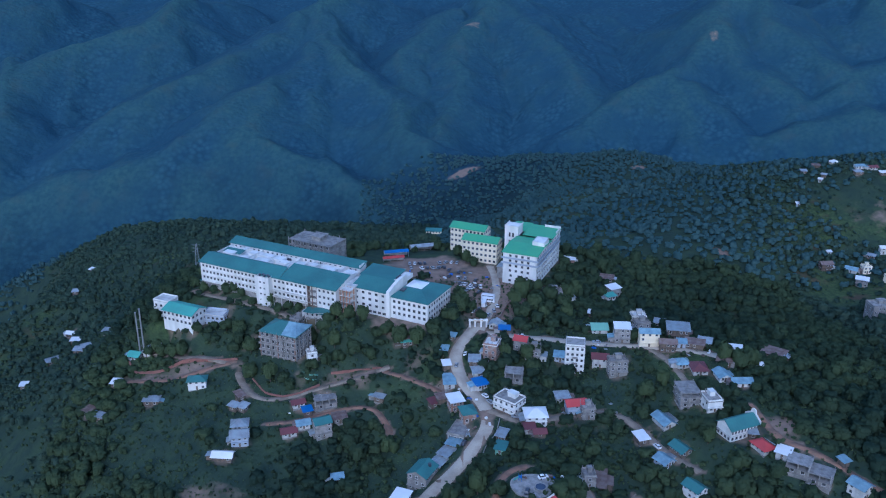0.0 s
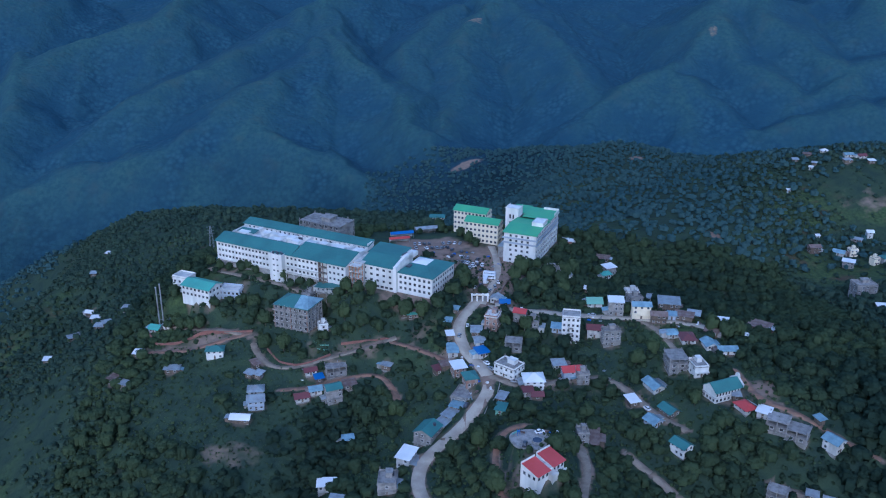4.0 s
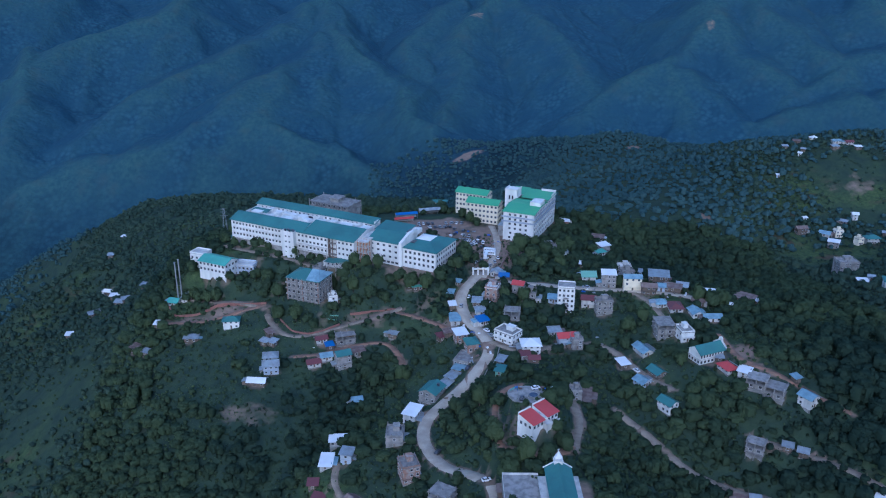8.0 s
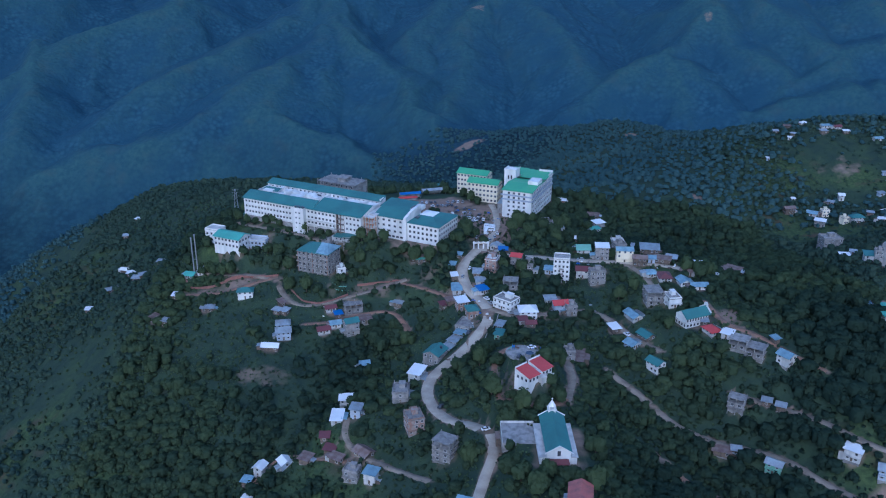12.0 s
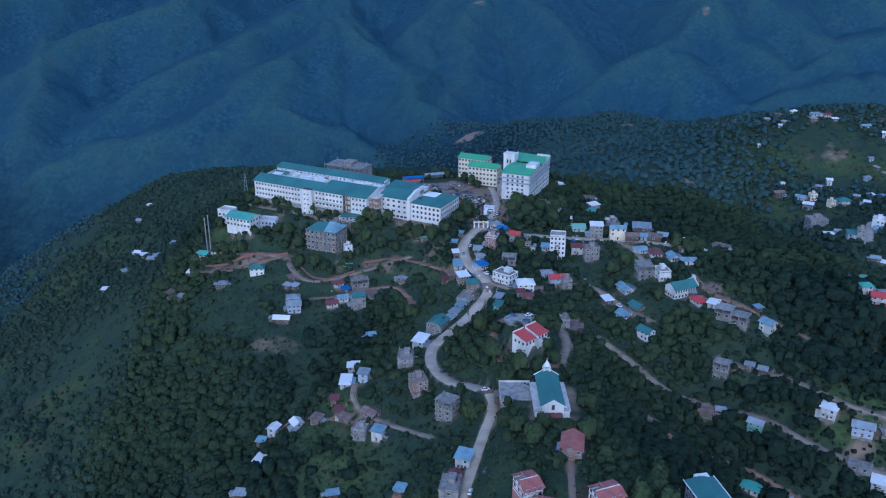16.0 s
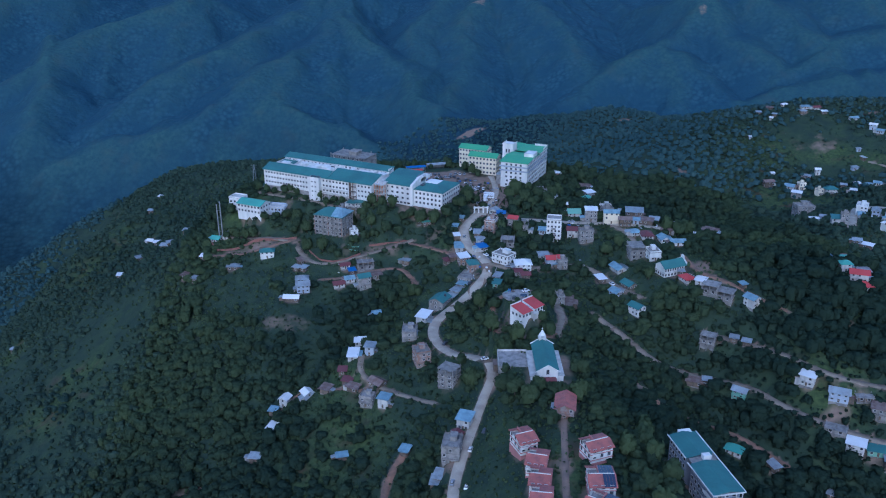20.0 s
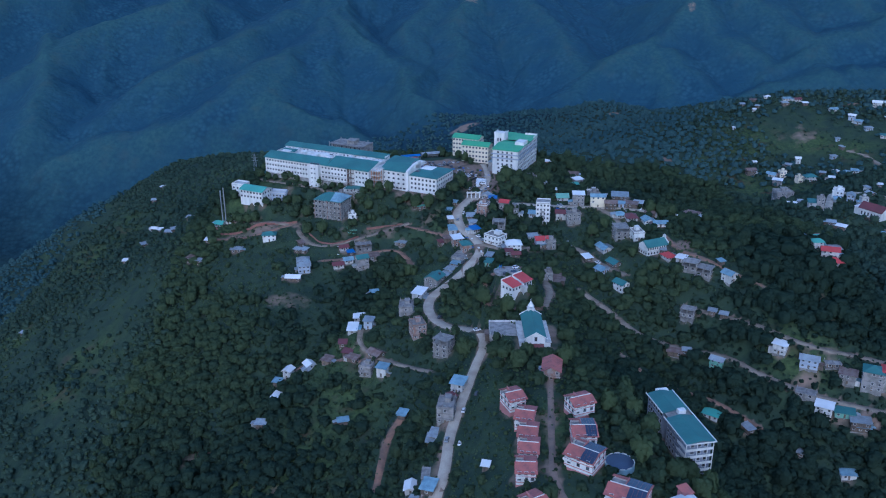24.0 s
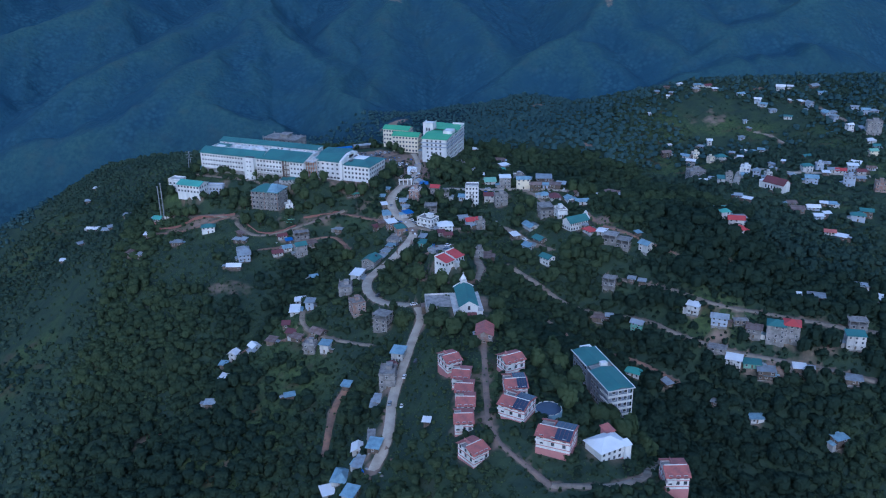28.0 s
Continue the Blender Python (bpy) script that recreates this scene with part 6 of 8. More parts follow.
house(-248.5, 98.6, 20, 5.6, 3.7, 1, "mono", WHITE_TIN, TIMBER)
house(-256.7, 83.4, 30, 9.3, 3.7, 1, "mono", TIN, TIMBER)
house(-227.3, 64.9, 10, 4.7, 3.7, 1, "mono", TIN, TIMBER)
house(-216.0, 71.3, 10, 4.7, 3.7, 1, "mono", TIN, TIMBER)
house(-269.1, 66.3, 0, 3.7, 3.7, 1, "mono", WHITE_TIN, TIMBER)
house(-278.9, 174.6, 0, 3.7, 3.7, 1, "mono", TIN, TIMBER)
house(-175.6, 6.6, 0, 5.6, 5.6, 1, "gable", MINT, WHITE_OLD)
house(-168.7, 5.7, 0, 3.7, 3.7, 1, "mono", TIN, WHITE_OLD)
house(-81.3, 6.3, 0, 11.2, 3.7, 1, "mono", TEAL, WHITE_OLD)
house(-91.2, 6.5, -10, 5.6, 5.6, 2, "flat", CONCRETE, CONCRETE)
house(-76.9, 5.1, -10, 10.2, 3.7, 1, "mono", TEAL, WHITE_OLD)
house(-36.6, -12.1, -20, 9.3, 4.7, 1, "mono", RUST, TIMBER)
house(-34.9, -14.3, -10, 5.6, 3.7, 1, "mono", MINT, TIMBER)
house(-33.7, -113.2, -5, 8.4, 5.6, 2, "mono", WHITE_TIN, WHITE_OLD)
house(-40.6, -129.1, -8, 9.3, 7.4, 2, "flat", CONCRETE, CONCRETE, tank=True)
house(-33.7, -151.3, -8, 8.4, 7.4, 3, "flat", CONCRETE, BRICKISH)
house(-19.9, -171.9, -12, 8.4, 7.4, 4, "raw", CONCRETE, CONCRETE)
house(-13.0, -214.0, -15, 5.6, 6.5, 2, "mono", BLUE_TIN, WHITE_OLD)
house(-18.6, -231.9, -5, 10.2, 7.4, 3, "flat", CONCRETE, CONCRETE, tank=True)
house(-17.2, -223.3, -5, 5.6, 4.7, 2, "gable", MAROON, CONCRETE)
house(-24.5, -243.1, -20, 5.6, 4.7, 1, "mono", TIN, TIMBER)
house(-67.9, -110.7, -10, 7.4, 4.7, 2, "mono", WHITE_TIN, WHITE_OLD)
house(-69.8, -135.1, -10, 8.4, 4.7, 1, "mono", WHITE_TIN, WHITE_OLD)
house(-60.8, -135.4, -10, 4.7, 4.7, 2, "mono", TIN, PALE_BLUE)
house(-92.2, -150.6, -5, 5.1, 4.7, 2, "gable", WHITE_TIN, PALE_BLUE)
house(-81.5, -155.8, -5, 4.7, 4.7, 1, "mono", RUST, TIMBER)
house(-105.0, -144.7, -15, 5.1, 4.2, 2, "gable", WHITE_TIN, WHITE_OLD)
house(-110.3, -149.8, 0, 3.7, 3.7, 1, "mono", BLUE_TIN, TIMBER)
house(-108.3, -163.5, -15, 5.6, 3.7, 1, "mono", WHITE_TIN, TIMBER)
house(-59.5, -169.9, -5, 6.5, 5.6, 2, "flat", CONCRETE, CONCRETE)
house(-51.0, -173.2, 0, 5.1, 4.7, 2, "mono", BLUE_TIN, WHITE_OLD)
house(-55.3, -159.6, -25, 7.4, 5.6, 1, "gable", RUST, TIMBER)
house(-74.3, -145.7, -10, 3.7, 3.7, 1, "mono", MAROON, TIMBER)
house(-70.9, -153.4, -10, 4.7, 3.7, 1, "mono", MAROON, TIMBER)
house(-67.3, -160.7, -30, 5.6, 3.7, 1, "mono", RUST, TIMBER)
house(-69.3, -197.4, 15, 4.7, 2.8, 1, "mono", BLUE_TIN, TIMBER)
house(-39.4, -207.9, 15, 3.7, 3.7, 1, "mono", BLUE_TIN, TIMBER)
house(-112.0, -187.6, -10, 4.7, 3.7, 1, "mono", TIN, TIMBER)
house(-348.6, 43.7, 0, 3.7, 2.8, 1, "mono", TIN, TIMBER)
house(7.4, -180.1, -5, 9.3, 8.4, 1, "flat", CONCRETE, CONCRETE)
house(27.1, -230.5, -5, 11.2, 7.4, 2, "gable", PINK_ROOF, BRICKISH)
house(43.7, -108.4, -30, 11.2, 4.7, 1, "mono", RUST, TIMBER)
house(38.8, -112.1, -20, 5.6, 4.7, 2, "flat", CONCRETE, CONCRETE)
house(113.4, -133.6, 0, 7.4, 5.6, 2, "raw", CONCRETE, CONCRETE)
house(125.4, -137.1, -10, 3.7, 2.8, 1, "mono", TIN, TIMBER)
house(130.2, -141.5, -10, 3.7, 2.8, 1, "mono", TIN, TIMBER)
house(122.7, -162.0, 0, 6.5, 4.7, 2, "gable", TIN, GREENWALL)
house(103.3, -150.4, -8, 7.4, 3.7, 1, "mono", RUST, TIMBER)
house(109.3, -151.3, -8, 3.7, 2.8, 1, "mono", TIN, TIMBER)
house(150.1, -172.1, -25, 6.5, 4.7, 2, "mono", WHITE_TIN, WHITE_OLD)
house(161.5, -181.2, -5, 8.4, 5.6, 2, "gable", TIN, PALE_BLUE)
house(172.2, -183.2, -5, 7.4, 4.7, 1, "raw", CONCRETE, TIMBER)
house(176.9, -191.0, -5, 7.4, 5.6, 2, "mono", RUST, CONCRETE)
house(187.0, -194.9, -5, 9.3, 8.4, 4, "hip", TEAL, CONCRETE)
house(194.4, -196.7, -5, 8.4, 8.4, 4, "hip", RED, CONCRETE)
house(156.4, -194.2, -12, 9.3, 5.6, 1, "raw", CONCRETE, CONCRETE)
house(162.3, -202.7, -12, 7.4, 5.6, 2, "mono", WHITE_TIN, WHITE_OLD)
house(170.5, -206.3, -12, 8.4, 4.7, 1, "mono", TEAL, GREENWALL)
house(175.6, -212.4, -5, 8.4, 4.7, 2, "mono", TIN, TIMBER)
house(176.9, -213.7, -5, 5.6, 2.8, 1, "mono", BLUE_TIN, TIMBER)
house(192.0, -214.6, -12, 5.6, 4.7, 1, "mono", WHITE_TIN, TIMBER)
house(196.1, -216.8, -12, 4.7, 4.7, 1, "mono", TIN, TIMBER)
house(215.1, -225.9, -15, 7.4, 4.7, 1, "mono", TIN, TIMBER)
house(113.3, -189.9, -8, 7.4, 4.7, 1, "mono", MINT, WHITE_OLD)
house(128.3, -199.8, -25, 5.6, 3.7, 1, "mono", TIN, TIMBER)
house(148.8, -216.7, -25, 3.7, 2.8, 1, "mono", TIN, TIMBER)
house(165.1, -229.9, -5, 6.5, 3.7, 1, "mono", BLUE_TIN, WHITE_OLD)
house(198.1, -249.5, -5, 6.5, 4.7, 2, "mono", BLUE_TIN, TIMBER)
house(230.6, -196.1, -12, 9.3, 6.5, 2, "raw", CONCRETE, CONCRETE)
house(223.4, -207.8, -5, 9.3, 6.5, 3, "mono", TEAL, WHITE_OLD)
house(251.7, -173.0, -15, 8.4, 6.5, 1, "mono", WHITE_TIN, PALE_BLUE)
house(218.8, -172.7, -20, 8.4, 4.7, 1, "mono", TIN, TIMBER)
house(208.6, -171.0, -10, 3.7, 2.8, 1, "mono", WHITE_TIN, TIMBER)
house(-40.0, -279.1, -5, 9.3, 7.4, 1, "hip", BLUE_TIN, WHITE_OLD)
house(-33.2, -267.5, 0, 5.6, 4.7, 1, "gable", WHITE_TIN, WHITE_OLD)
house(-25.7, -277.1, 10, 6.5, 4.7, 1, "mono", BLUE_TIN, TIMBER)
house(-31.4, -280.4, -30, 7.4, 5.6, 1, "mono", TIN, CONCRETE)
house(-36.1, -297.9, 0, 6.5, 4.7, 2, "mono", BLUE_TIN, WHITE_OLD)
house(-46.3, -284.4, 0, 4.7, 5.6, 1, "mono", WHITE_TIN, WHITE_OLD)
house(-26.3, -267.4, -10, 7.4, 4.7, 1, "raw", CONCRETE, CONCRETE)
house(-23.2, -241.0, -25, 5.6, 4.7, 1, "mono", TIN, CONCRETE)
house(-3.8, -285.1, 0, 2.3, 2.3, 1, "mono", WHITE_TIN, TIMBER)
house(-39.4, -207.9, 30, 4.7, 2.8, 1, "mono", BLUE_TIN, TIMBER)
# houses of the far town
house(268.2, 44.4, -10, 11.2, 8.4, 3, "flat", WHITE, WHITE)
house(270.6, 29.2, -5, 7.4, 5.6, 2, "gable", TIN, PALE_BLUE)
house(287.0, 138.7, -5, 11.2, 7.4, 2, "hip", TEAL, WHITE_OLD)
house(278.1, 139.3, -5, 5.6, 5.6, 2, "flat", CONCRETE, CREAM)
house(261.6, 158.0, -20, 8.4, 6.5, 1, "gable", BLUE_TIN, WHITE_OLD)
house(270.1, 155.8, -10, 6.5, 5.6, 2, "flat", WHITE, CREAM)
house(259.8, 138.1, -10, 8.4, 5.6, 2, "mono", WHITE_TIN, CONCRETE)
house(240.3, 74.8, -10, 14.9, 11.2, 4, "flat", CONCRETE, CONCRETE)
house(230.7, 31.7, -10, 6.5, 4.7, 1, "mono", WHITE_TIN, TIMBER)
house(237.7, 15.2, -5, 8.4, 6.5, 2, "mono", TEAL, WHITE_OLD)
house(241.7, 12.0, -5, 5.6, 5.6, 3, "flat", CONCRETE, CONCRETE)
house(291.1, 178.3, -10, 4.7, 4.7, 2, "gable", WHITE_TIN, WHITE_OLD)
house(281.3, 173.6, -20, 5.6, 3.7, 1, "mono", TIN, TIMBER)
house(309.9, 143.2, 0, 5.6, 3.7, 1, "mono", WHITE_TIN, WHITE_OLD)
house(315.3, 139.0, 0, 6.5, 4.7, 1, "hip", BLUE_TIN, PALE_BLUE)
house(300.9, 129.8, -5, 5.6, 3.7, 1, "mono", WHITE_TIN, TIMBER)
house(263.5, 34.2, 10, 6.5, 4.7, 1, "mono", BLUE_TIN, WHITE_OLD)
house(273.2, 15.2, 0, 5.6, 4.7, 2, "flat", CONCRETE, WHITE_OLD)
house(301.7, 69.2, 0, 5.6, 3.7, 1, "mono", TIN, WHITE_OLD)
house(302.8, 301.2, -5, 7.4, 5.6, 1, "hip", WHITE_TIN, CREAM)
house(310.9, 274.1, 0, 8.4, 4.7, 1, "gable", BLUE_TIN, WHITE_OLD)
house(320.8, 272.1, 0, 8.4, 4.7, 1, "gable", MAROON, WHITE_OLD)
house(306.8, 265.4, -10, 6.5, 4.7, 1, "mono", TIN, TIMBER)
house(325.1, 262.5, -5, 5.6, 3.7, 1, "mono", WHITE_TIN, TIMBER)
house(275.1, 291.0, 0, 4.7, 4.7, 1, "mono", TIN, TIMBER)
house(287.4, 298.1, 0, 6.5, 3.7, 1, "mono", RUST, TIMBER)
house(346.2, 247.5, -10, 8.4, 4.7, 1, "gable", BLUE_TIN, WHITE_OLD)
house(356.0, 227.9, -15, 6.5, 4.7, 2, "gable", WHITE_TIN, PALE_BLUE)
house(359.0, 220.5, -20, 7.4, 4.7, 1, "mono", BLUE_TIN, PALE_BLUE)
house(362.8, 207.8, -20, 7.4, 4.7, 1, "mono", TIN, PALE_BLUE)
house(389.3, 252.6, -5, 9.3, 6.5, 2, "gable", WHITE_TIN, WHITE_OLD)
house(401.6, 257.0, 0, 6.5, 4.7, 1, "mono", WHITE_TIN, WHITE_OLD)
house(394.2, 216.2, -5, 6.5, 4.7, 1, "mono", WHITE_TIN, TIMBER)
house(398.4, 206.9, -5, 7.4, 5.6, 2, "gable", TIN, PALE_BLUE)
house(370.0, 190.0, -10, 8.4, 4.7, 1, "mono", TEAL, WHITE_OLD)
house(403.2, 181.9, -12, 10.2, 7.4, 2, "gable", BLUE_TIN, PALE_BLUE)
house(404.0, 169.3, -15, 7.4, 5.6, 2, "mono", TIN, PALE_BLUE)
house(425.8, 256.9, 0, 11.2, 7.4, 1, "gable", TIN, TIMBER)
house(423.2, 232.2, -10, 8.4, 5.6, 1, "mono", BLUE_TIN, WHITE_OLD)
house(401.0, 135.6, -8, 6.5, 5.6, 3, "gable", WHITE_TIN, WHITE)
house(412.2, 139.4, -10, 6.5, 4.7, 1, "mono", TIN, TIMBER)
house(434.2, 188.9, -5, 8.4, 4.7, 1, "gable", TIN, PALE_BLUE)
house(436.4, 174.3, -5, 8.4, 5.6, 2, "gable", BLUE_TIN, PALE_BLUE)
house(445.0, 174.2, -5, 6.5, 5.6, 1, "mono", TIN, PALE_BLUE)
house(415.1, 121.8, -5, 14.0, 9.3, 5, "flat", CONCRETE, CONCRETE)
house(400.7, 100.6, -15, 8.4, 5.6, 1, "mono", WHITE_TIN, WHITE_OLD)
house(380.9, 61.1, -10, 7.4, 5.6, 2, "gable", GREENWALL, CREAM)
house(335.9, 80.7, 0, 7.4, 4.7, 1, "gable", TEAL, TIMBER)
house(312.7, 34.0, -5, 9.3, 6.5, 2, "hip", TEAL, WHITE_OLD)
house(323.8, 36.1, -5, 6.5, 4.7, 2, "flat", WHITE, PALE_BLUE)
house(300.3, 1.7, -5, 10.2, 7.4, 2, "gable", BLUE_TIN, PALE_BLUE)
house(321.7, 21.3, -5, 5.6, 4.7, 1, "mono", WHITE_TIN, TIMBER)
house(330.8, 27.8, -5, 8.4, 4.7, 1, "mono", TIN, WHITE_OLD)
house(336.2, 26.3, -10, 8.4, 5.6, 1, "gable", RED, WHITE_OLD)
house(346.1, 27.9, -5, 8.4, 5.6, 2, "mono", WHITE_TIN, PALE_BLUE)
house(327.4, -2.4, -5, 9.3, 7.4, 3, "flat", CONCRETE, PALE_BLUE)
house(350.5, 22.7, -5, 7.4, 5.6, 1, "gable", MAROON, WHITE_OLD)
house(341.8, 6.4, -5, 6.5, 4.7, 1, "mono", TIN, TIMBER)
house(343.4, -16.4, -5, 8.4, 6.5, 3, "flat", CONCRETE, BRICKISH)
house(276.0, -51.1, -10, 9.3, 5.6, 1, "gable", WHITE_TIN, PALE_BLUE)
house(273.2, -65.4, -5, 6.5, 4.7, 1, "mono", WHITE_TIN, PALE_BLUE)
house(267.7, -91.4, -20, 7.4, 4.7, 1, "gable", PINK_ROOF, WHITE_OLD)
house(272.0, -97.9, -20, 7.4, 4.7, 1, "mono", WHITE_TIN, TIMBER)
house(298.7, -68.3, -5, 10.2, 6.5, 2, "hip", TEAL, PALE_BLUE)
house(291.7, -46.5, -10, 6.5, 4.7, 1, "mono", BLUE_TIN, WHITE_OLD)
house(191.6, -102.6, -20, 5.6, 4.7, 2, "hip", MINT, WHITE_OLD)
house(194.1, -117.8, -10, 10.2, 7.4, 1, "hip", RED, WHITE_OLD)
house(201.2, -104.8, -10, 5.6, 4.7, 1, "mono", TIN, TIMBER)
house(263.3, -55.2, -20, 9.3, 6.5, 1, "mono", RUST, TIMBER)
house(234.1, -39.7, -20, 6.5, 3.7, 1, "mono", WHITE_TIN, TIMBER)
house(230.6, -32.5, -20, 5.6, 3.7, 1, "mono", TIN, TIMBER)
house(262.8, -46.7, -10, 6.5, 4.7, 1, "mono", RUST, TIMBER)

# smaller houses and sheds between them
house(-15.7, -33.0, -10, 4, 3, 1, "mono", WHITE_TIN, TIMBER)
house(81.8, 0.1, -5, 7, 6, 2, "flat", CONCRETE, CONCRETE)
house(95.3, 16.7, -5, 5, 4, 1, "mono", TIN, TIMBER)
house(111.7, -38.2, -15, 6, 4, 1, "mono", RUST, TIMBER)
house(124.4, -34.9, -5, 5, 3, 1, "hip", WHITE_TIN, TIMBER)
house(128.9, -34.8, -5, 3.5, 3, 1, "hip", WHITE_TIN, TIMBER)
house(107.8, -90.5, -20, 4, 3, 1, "mono", TIN, TIMBER)
house(135.2, -112.3, -15, 3, 3, 1, "mono", BLUE_TIN, TIMBER)
house(18.9, -80.6, -20, 4, 3.5, 1, "mono", MAROON, WHITE_OLD)
house(-12.9, -11.8, -20, 3, 3, 1, "mono", BLUE_TIN, TIMBER)
house(-21.7, -52.9, -15, 4, 3, 1, "mono", MAROON, TIMBER)
house(60.7, 19.4, -10, 4, 3, 1, "mono", WHITE_TIN, TIMBER)
house(122.9, -20.0, -15, 5, 3, 1, "mono", WHITE_TIN, TIMBER)
house(251.5, -161.6, -10, 7, 3, 1, "mono", TIN, WHITE_OLD)
house(-262.9, 127.4, -10, 9, 4, 1, "gable", WHITE_TIN, TIMBER)
house(-231.3, 65.5, -15, 7, 4, 1, "mono", TIN, TIMBER)
house(-286.2, 224.2, -5, 4, 3, 1, "mono", WHITE_TIN, TIMBER)
house(-187.7, -28.4, -10, 5, 4, 1, "mono", RUST, TIMBER)
house(-179.8, -34.9, -15, 4, 3, 1, "mono", TIN, TIMBER)
house(-114.1, -42.1, -5, 4, 3, 1, "mono", TIN, TIMBER)
house(-109.2, -52.9, -15, 7, 6, 1, "hip", TIN, WHITE_OLD)
house(283.1, 271.2, -20, 4.0, 2.6, 1, "mono", TIN, TIMBER)
house(278.5, 265.7, -15, 3.0, 2.0, 1, "mono", WHITE_TIN, WHITE_OLD)
house(385.1, 221.2, -10, 4.0, 2.6, 1, "mono", WHITE_TIN, TIMBER)
house(410.9, 183.5, -20, 6.0, 3.9, 1, "mono", TIN, TIMBER)
house(415.2, 135.1, -15, 7.0, 4.5, 1, "gable", TIN, WHITE_OLD)
house(397.4, 83.1, -5, 8.0, 5.2, 1, "gable", TEAL, PALE_BLUE)
house(243.8, 159.2, -15, 9.0, 5.9, 2, "gable", RUST, TIMBER)
house(300.5, 146.6, -20, 5.0, 3.2, 1, "mono", TIN, TIMBER)
house(323.4, 137.8, -20, 7.0, 4.5, 1, "gable", BLUE_TIN, WHITE_OLD)
house(238.3, 36.8, -15, 4.0, 2.6, 1, "mono", TIN, PALE_BLUE)
house(334.6, 47.4, -5, 8.0, 5.2, 1, "gable", TIN, TIMBER)
house(358.1, 43.6, -20, 8.0, 5.2, 1, "gable", WHITE_TIN, WHITE_OLD)
house(361.7, 29.2, -5, 7.0, 4.5, 1, "gable", RUST, PALE_BLUE)
house(286.4, -45.4, -10, 5.0, 3.2, 1, "mono", WHITE_TIN, TIMBER)
house(280.6, -61.8, -20, 5.0, 3.2, 1, "mono", WHITE_TIN, TIMBER)
house(309.3, -60.0, -5, 9.0, 5.9, 2, "gable", TEAL, TIMBER)
house(201.1, -74.2, -20, 7.0, 4.5, 1, "gable", RUST, WHITE_OLD)
house(202.3, -81.1, -15, 6.0, 3.9, 1, "mono", MINT, TIMBER)
house(195.5, -111.8, -15, 9.0, 5.9, 2, "gable", RED, WHITE_OLD)
house(291.6, 43.6, -15, 7.0, 4.5, 1, "gable", TIN, TIMBER)
house(312.7, 73.7, -10, 4.0, 2.6, 1, "mono", WHITE_TIN, TIMBER)
house(291.2, 14.5, -5, 5.0, 3.2, 1, "mono", TIN, TIMBER)
house(390.0, 197.0, -10, 4.0, 2.6, 1, "mono", TIN, WHITE_OLD)
house(332.8, 199.7, -15, 4.0, 2.6, 1, "mono", TIN, PALE_BLUE)
house(331.4, 185.8, -10, 5.0, 3.2, 1, "mono", TIN, TIMBER)
house(319.9, 173.8, -5, 6.0, 3.9, 1, "mono", TIN, PALE_BLUE)
house(253.0, 176.7, -10, 3.0, 2.0, 1, "mono", WHITE_TIN, WHITE_OLD)
house(251.3, 236.0, -15, 3.0, 2.0, 1, "mono", WHITE_TIN, PALE_BLUE)
ground_sheet()


# ---- trees and scrub ----
def crown_shape(rng, clumps, leaf, tall, lobes):
    """A crown of leaf clumps spread over several uneven lobes: vertices and quads, unit radius, foot at z = 0."""
    v, out = [], []
    centres = [np.array([rng.uniform(-0.45, 0.45), rng.uniform(-0.45, 0.45), tall * rng.uniform(0.45, 0.8)]) for _ in range(lobes)]
    for k in range(clumps):
        c = centres[k % lobes]
        n = rng.normal(size=3)
        n[2] = abs(n[2]) * 0.9 - 0.35
        n /= np.linalg.norm(n)
        p = c + n * np.array([0.55, 0.55, 0.42 * tall]) * rng.uniform(0.86, 1.06)
        a = np.cross(n + rng.normal(size=3) * 0.3, rng.normal(size=3))
        a /= np.linalg.norm(a)
        b = np.cross(n + rng.normal(size=3) * 0.25, a)
        b /= np.linalg.norm(b)
        s = leaf * rng.uniform(0.6, 1.35)
        fold = n * s * 0.22
        v += [p - a * s - fold, p - b * s * 0.8, p + a * s * 0.9 - fold, p + b * s]
        o = 0.6 * n + p - np.array([0, 0, 0.35 * tall]) + np.array([0, 0, 0.25])
        out += [o / np.linalg.norm(o)] * 4
    # a boxy core in the leaf colour, added to each lobe to fill its dark gaps
    for c in centres if clumps > 6 else ():
        spin = rng.uniform(0, 1.57)
        corner = {}
        for i in (-1, 1):
            for j in (-1, 1):
                for k in (-1, 1):
                    q = np.array([i * math.cos(spin) - j * math.sin(spin), i * math.sin(spin) + j * math.cos(spin), k]) / 1.732
                    corner[i, j, k] = (c + q * np.array([0.53, 0.53, 0.4 * tall]) * rng.uniform(0.9, 1.08), q)
        for axis in range(3):
            for side in (-1, 1) if axis < 2 else (1,):
                for a, b in ((-1, -1), (1, -1), (1, 1), (-1, 1)):
                    key = [a, b]
                    key.insert(axis, side)
                    p, q = corner[tuple(key)]
                    v.append(p)
                    o = 0.6 * q + p - np.array([0, 0, 0.35 * tall]) + np.array([0, 0, 0.25])
                    out.append(o / np.linalg.norm(o))
    return np.array(v), np.array(out)


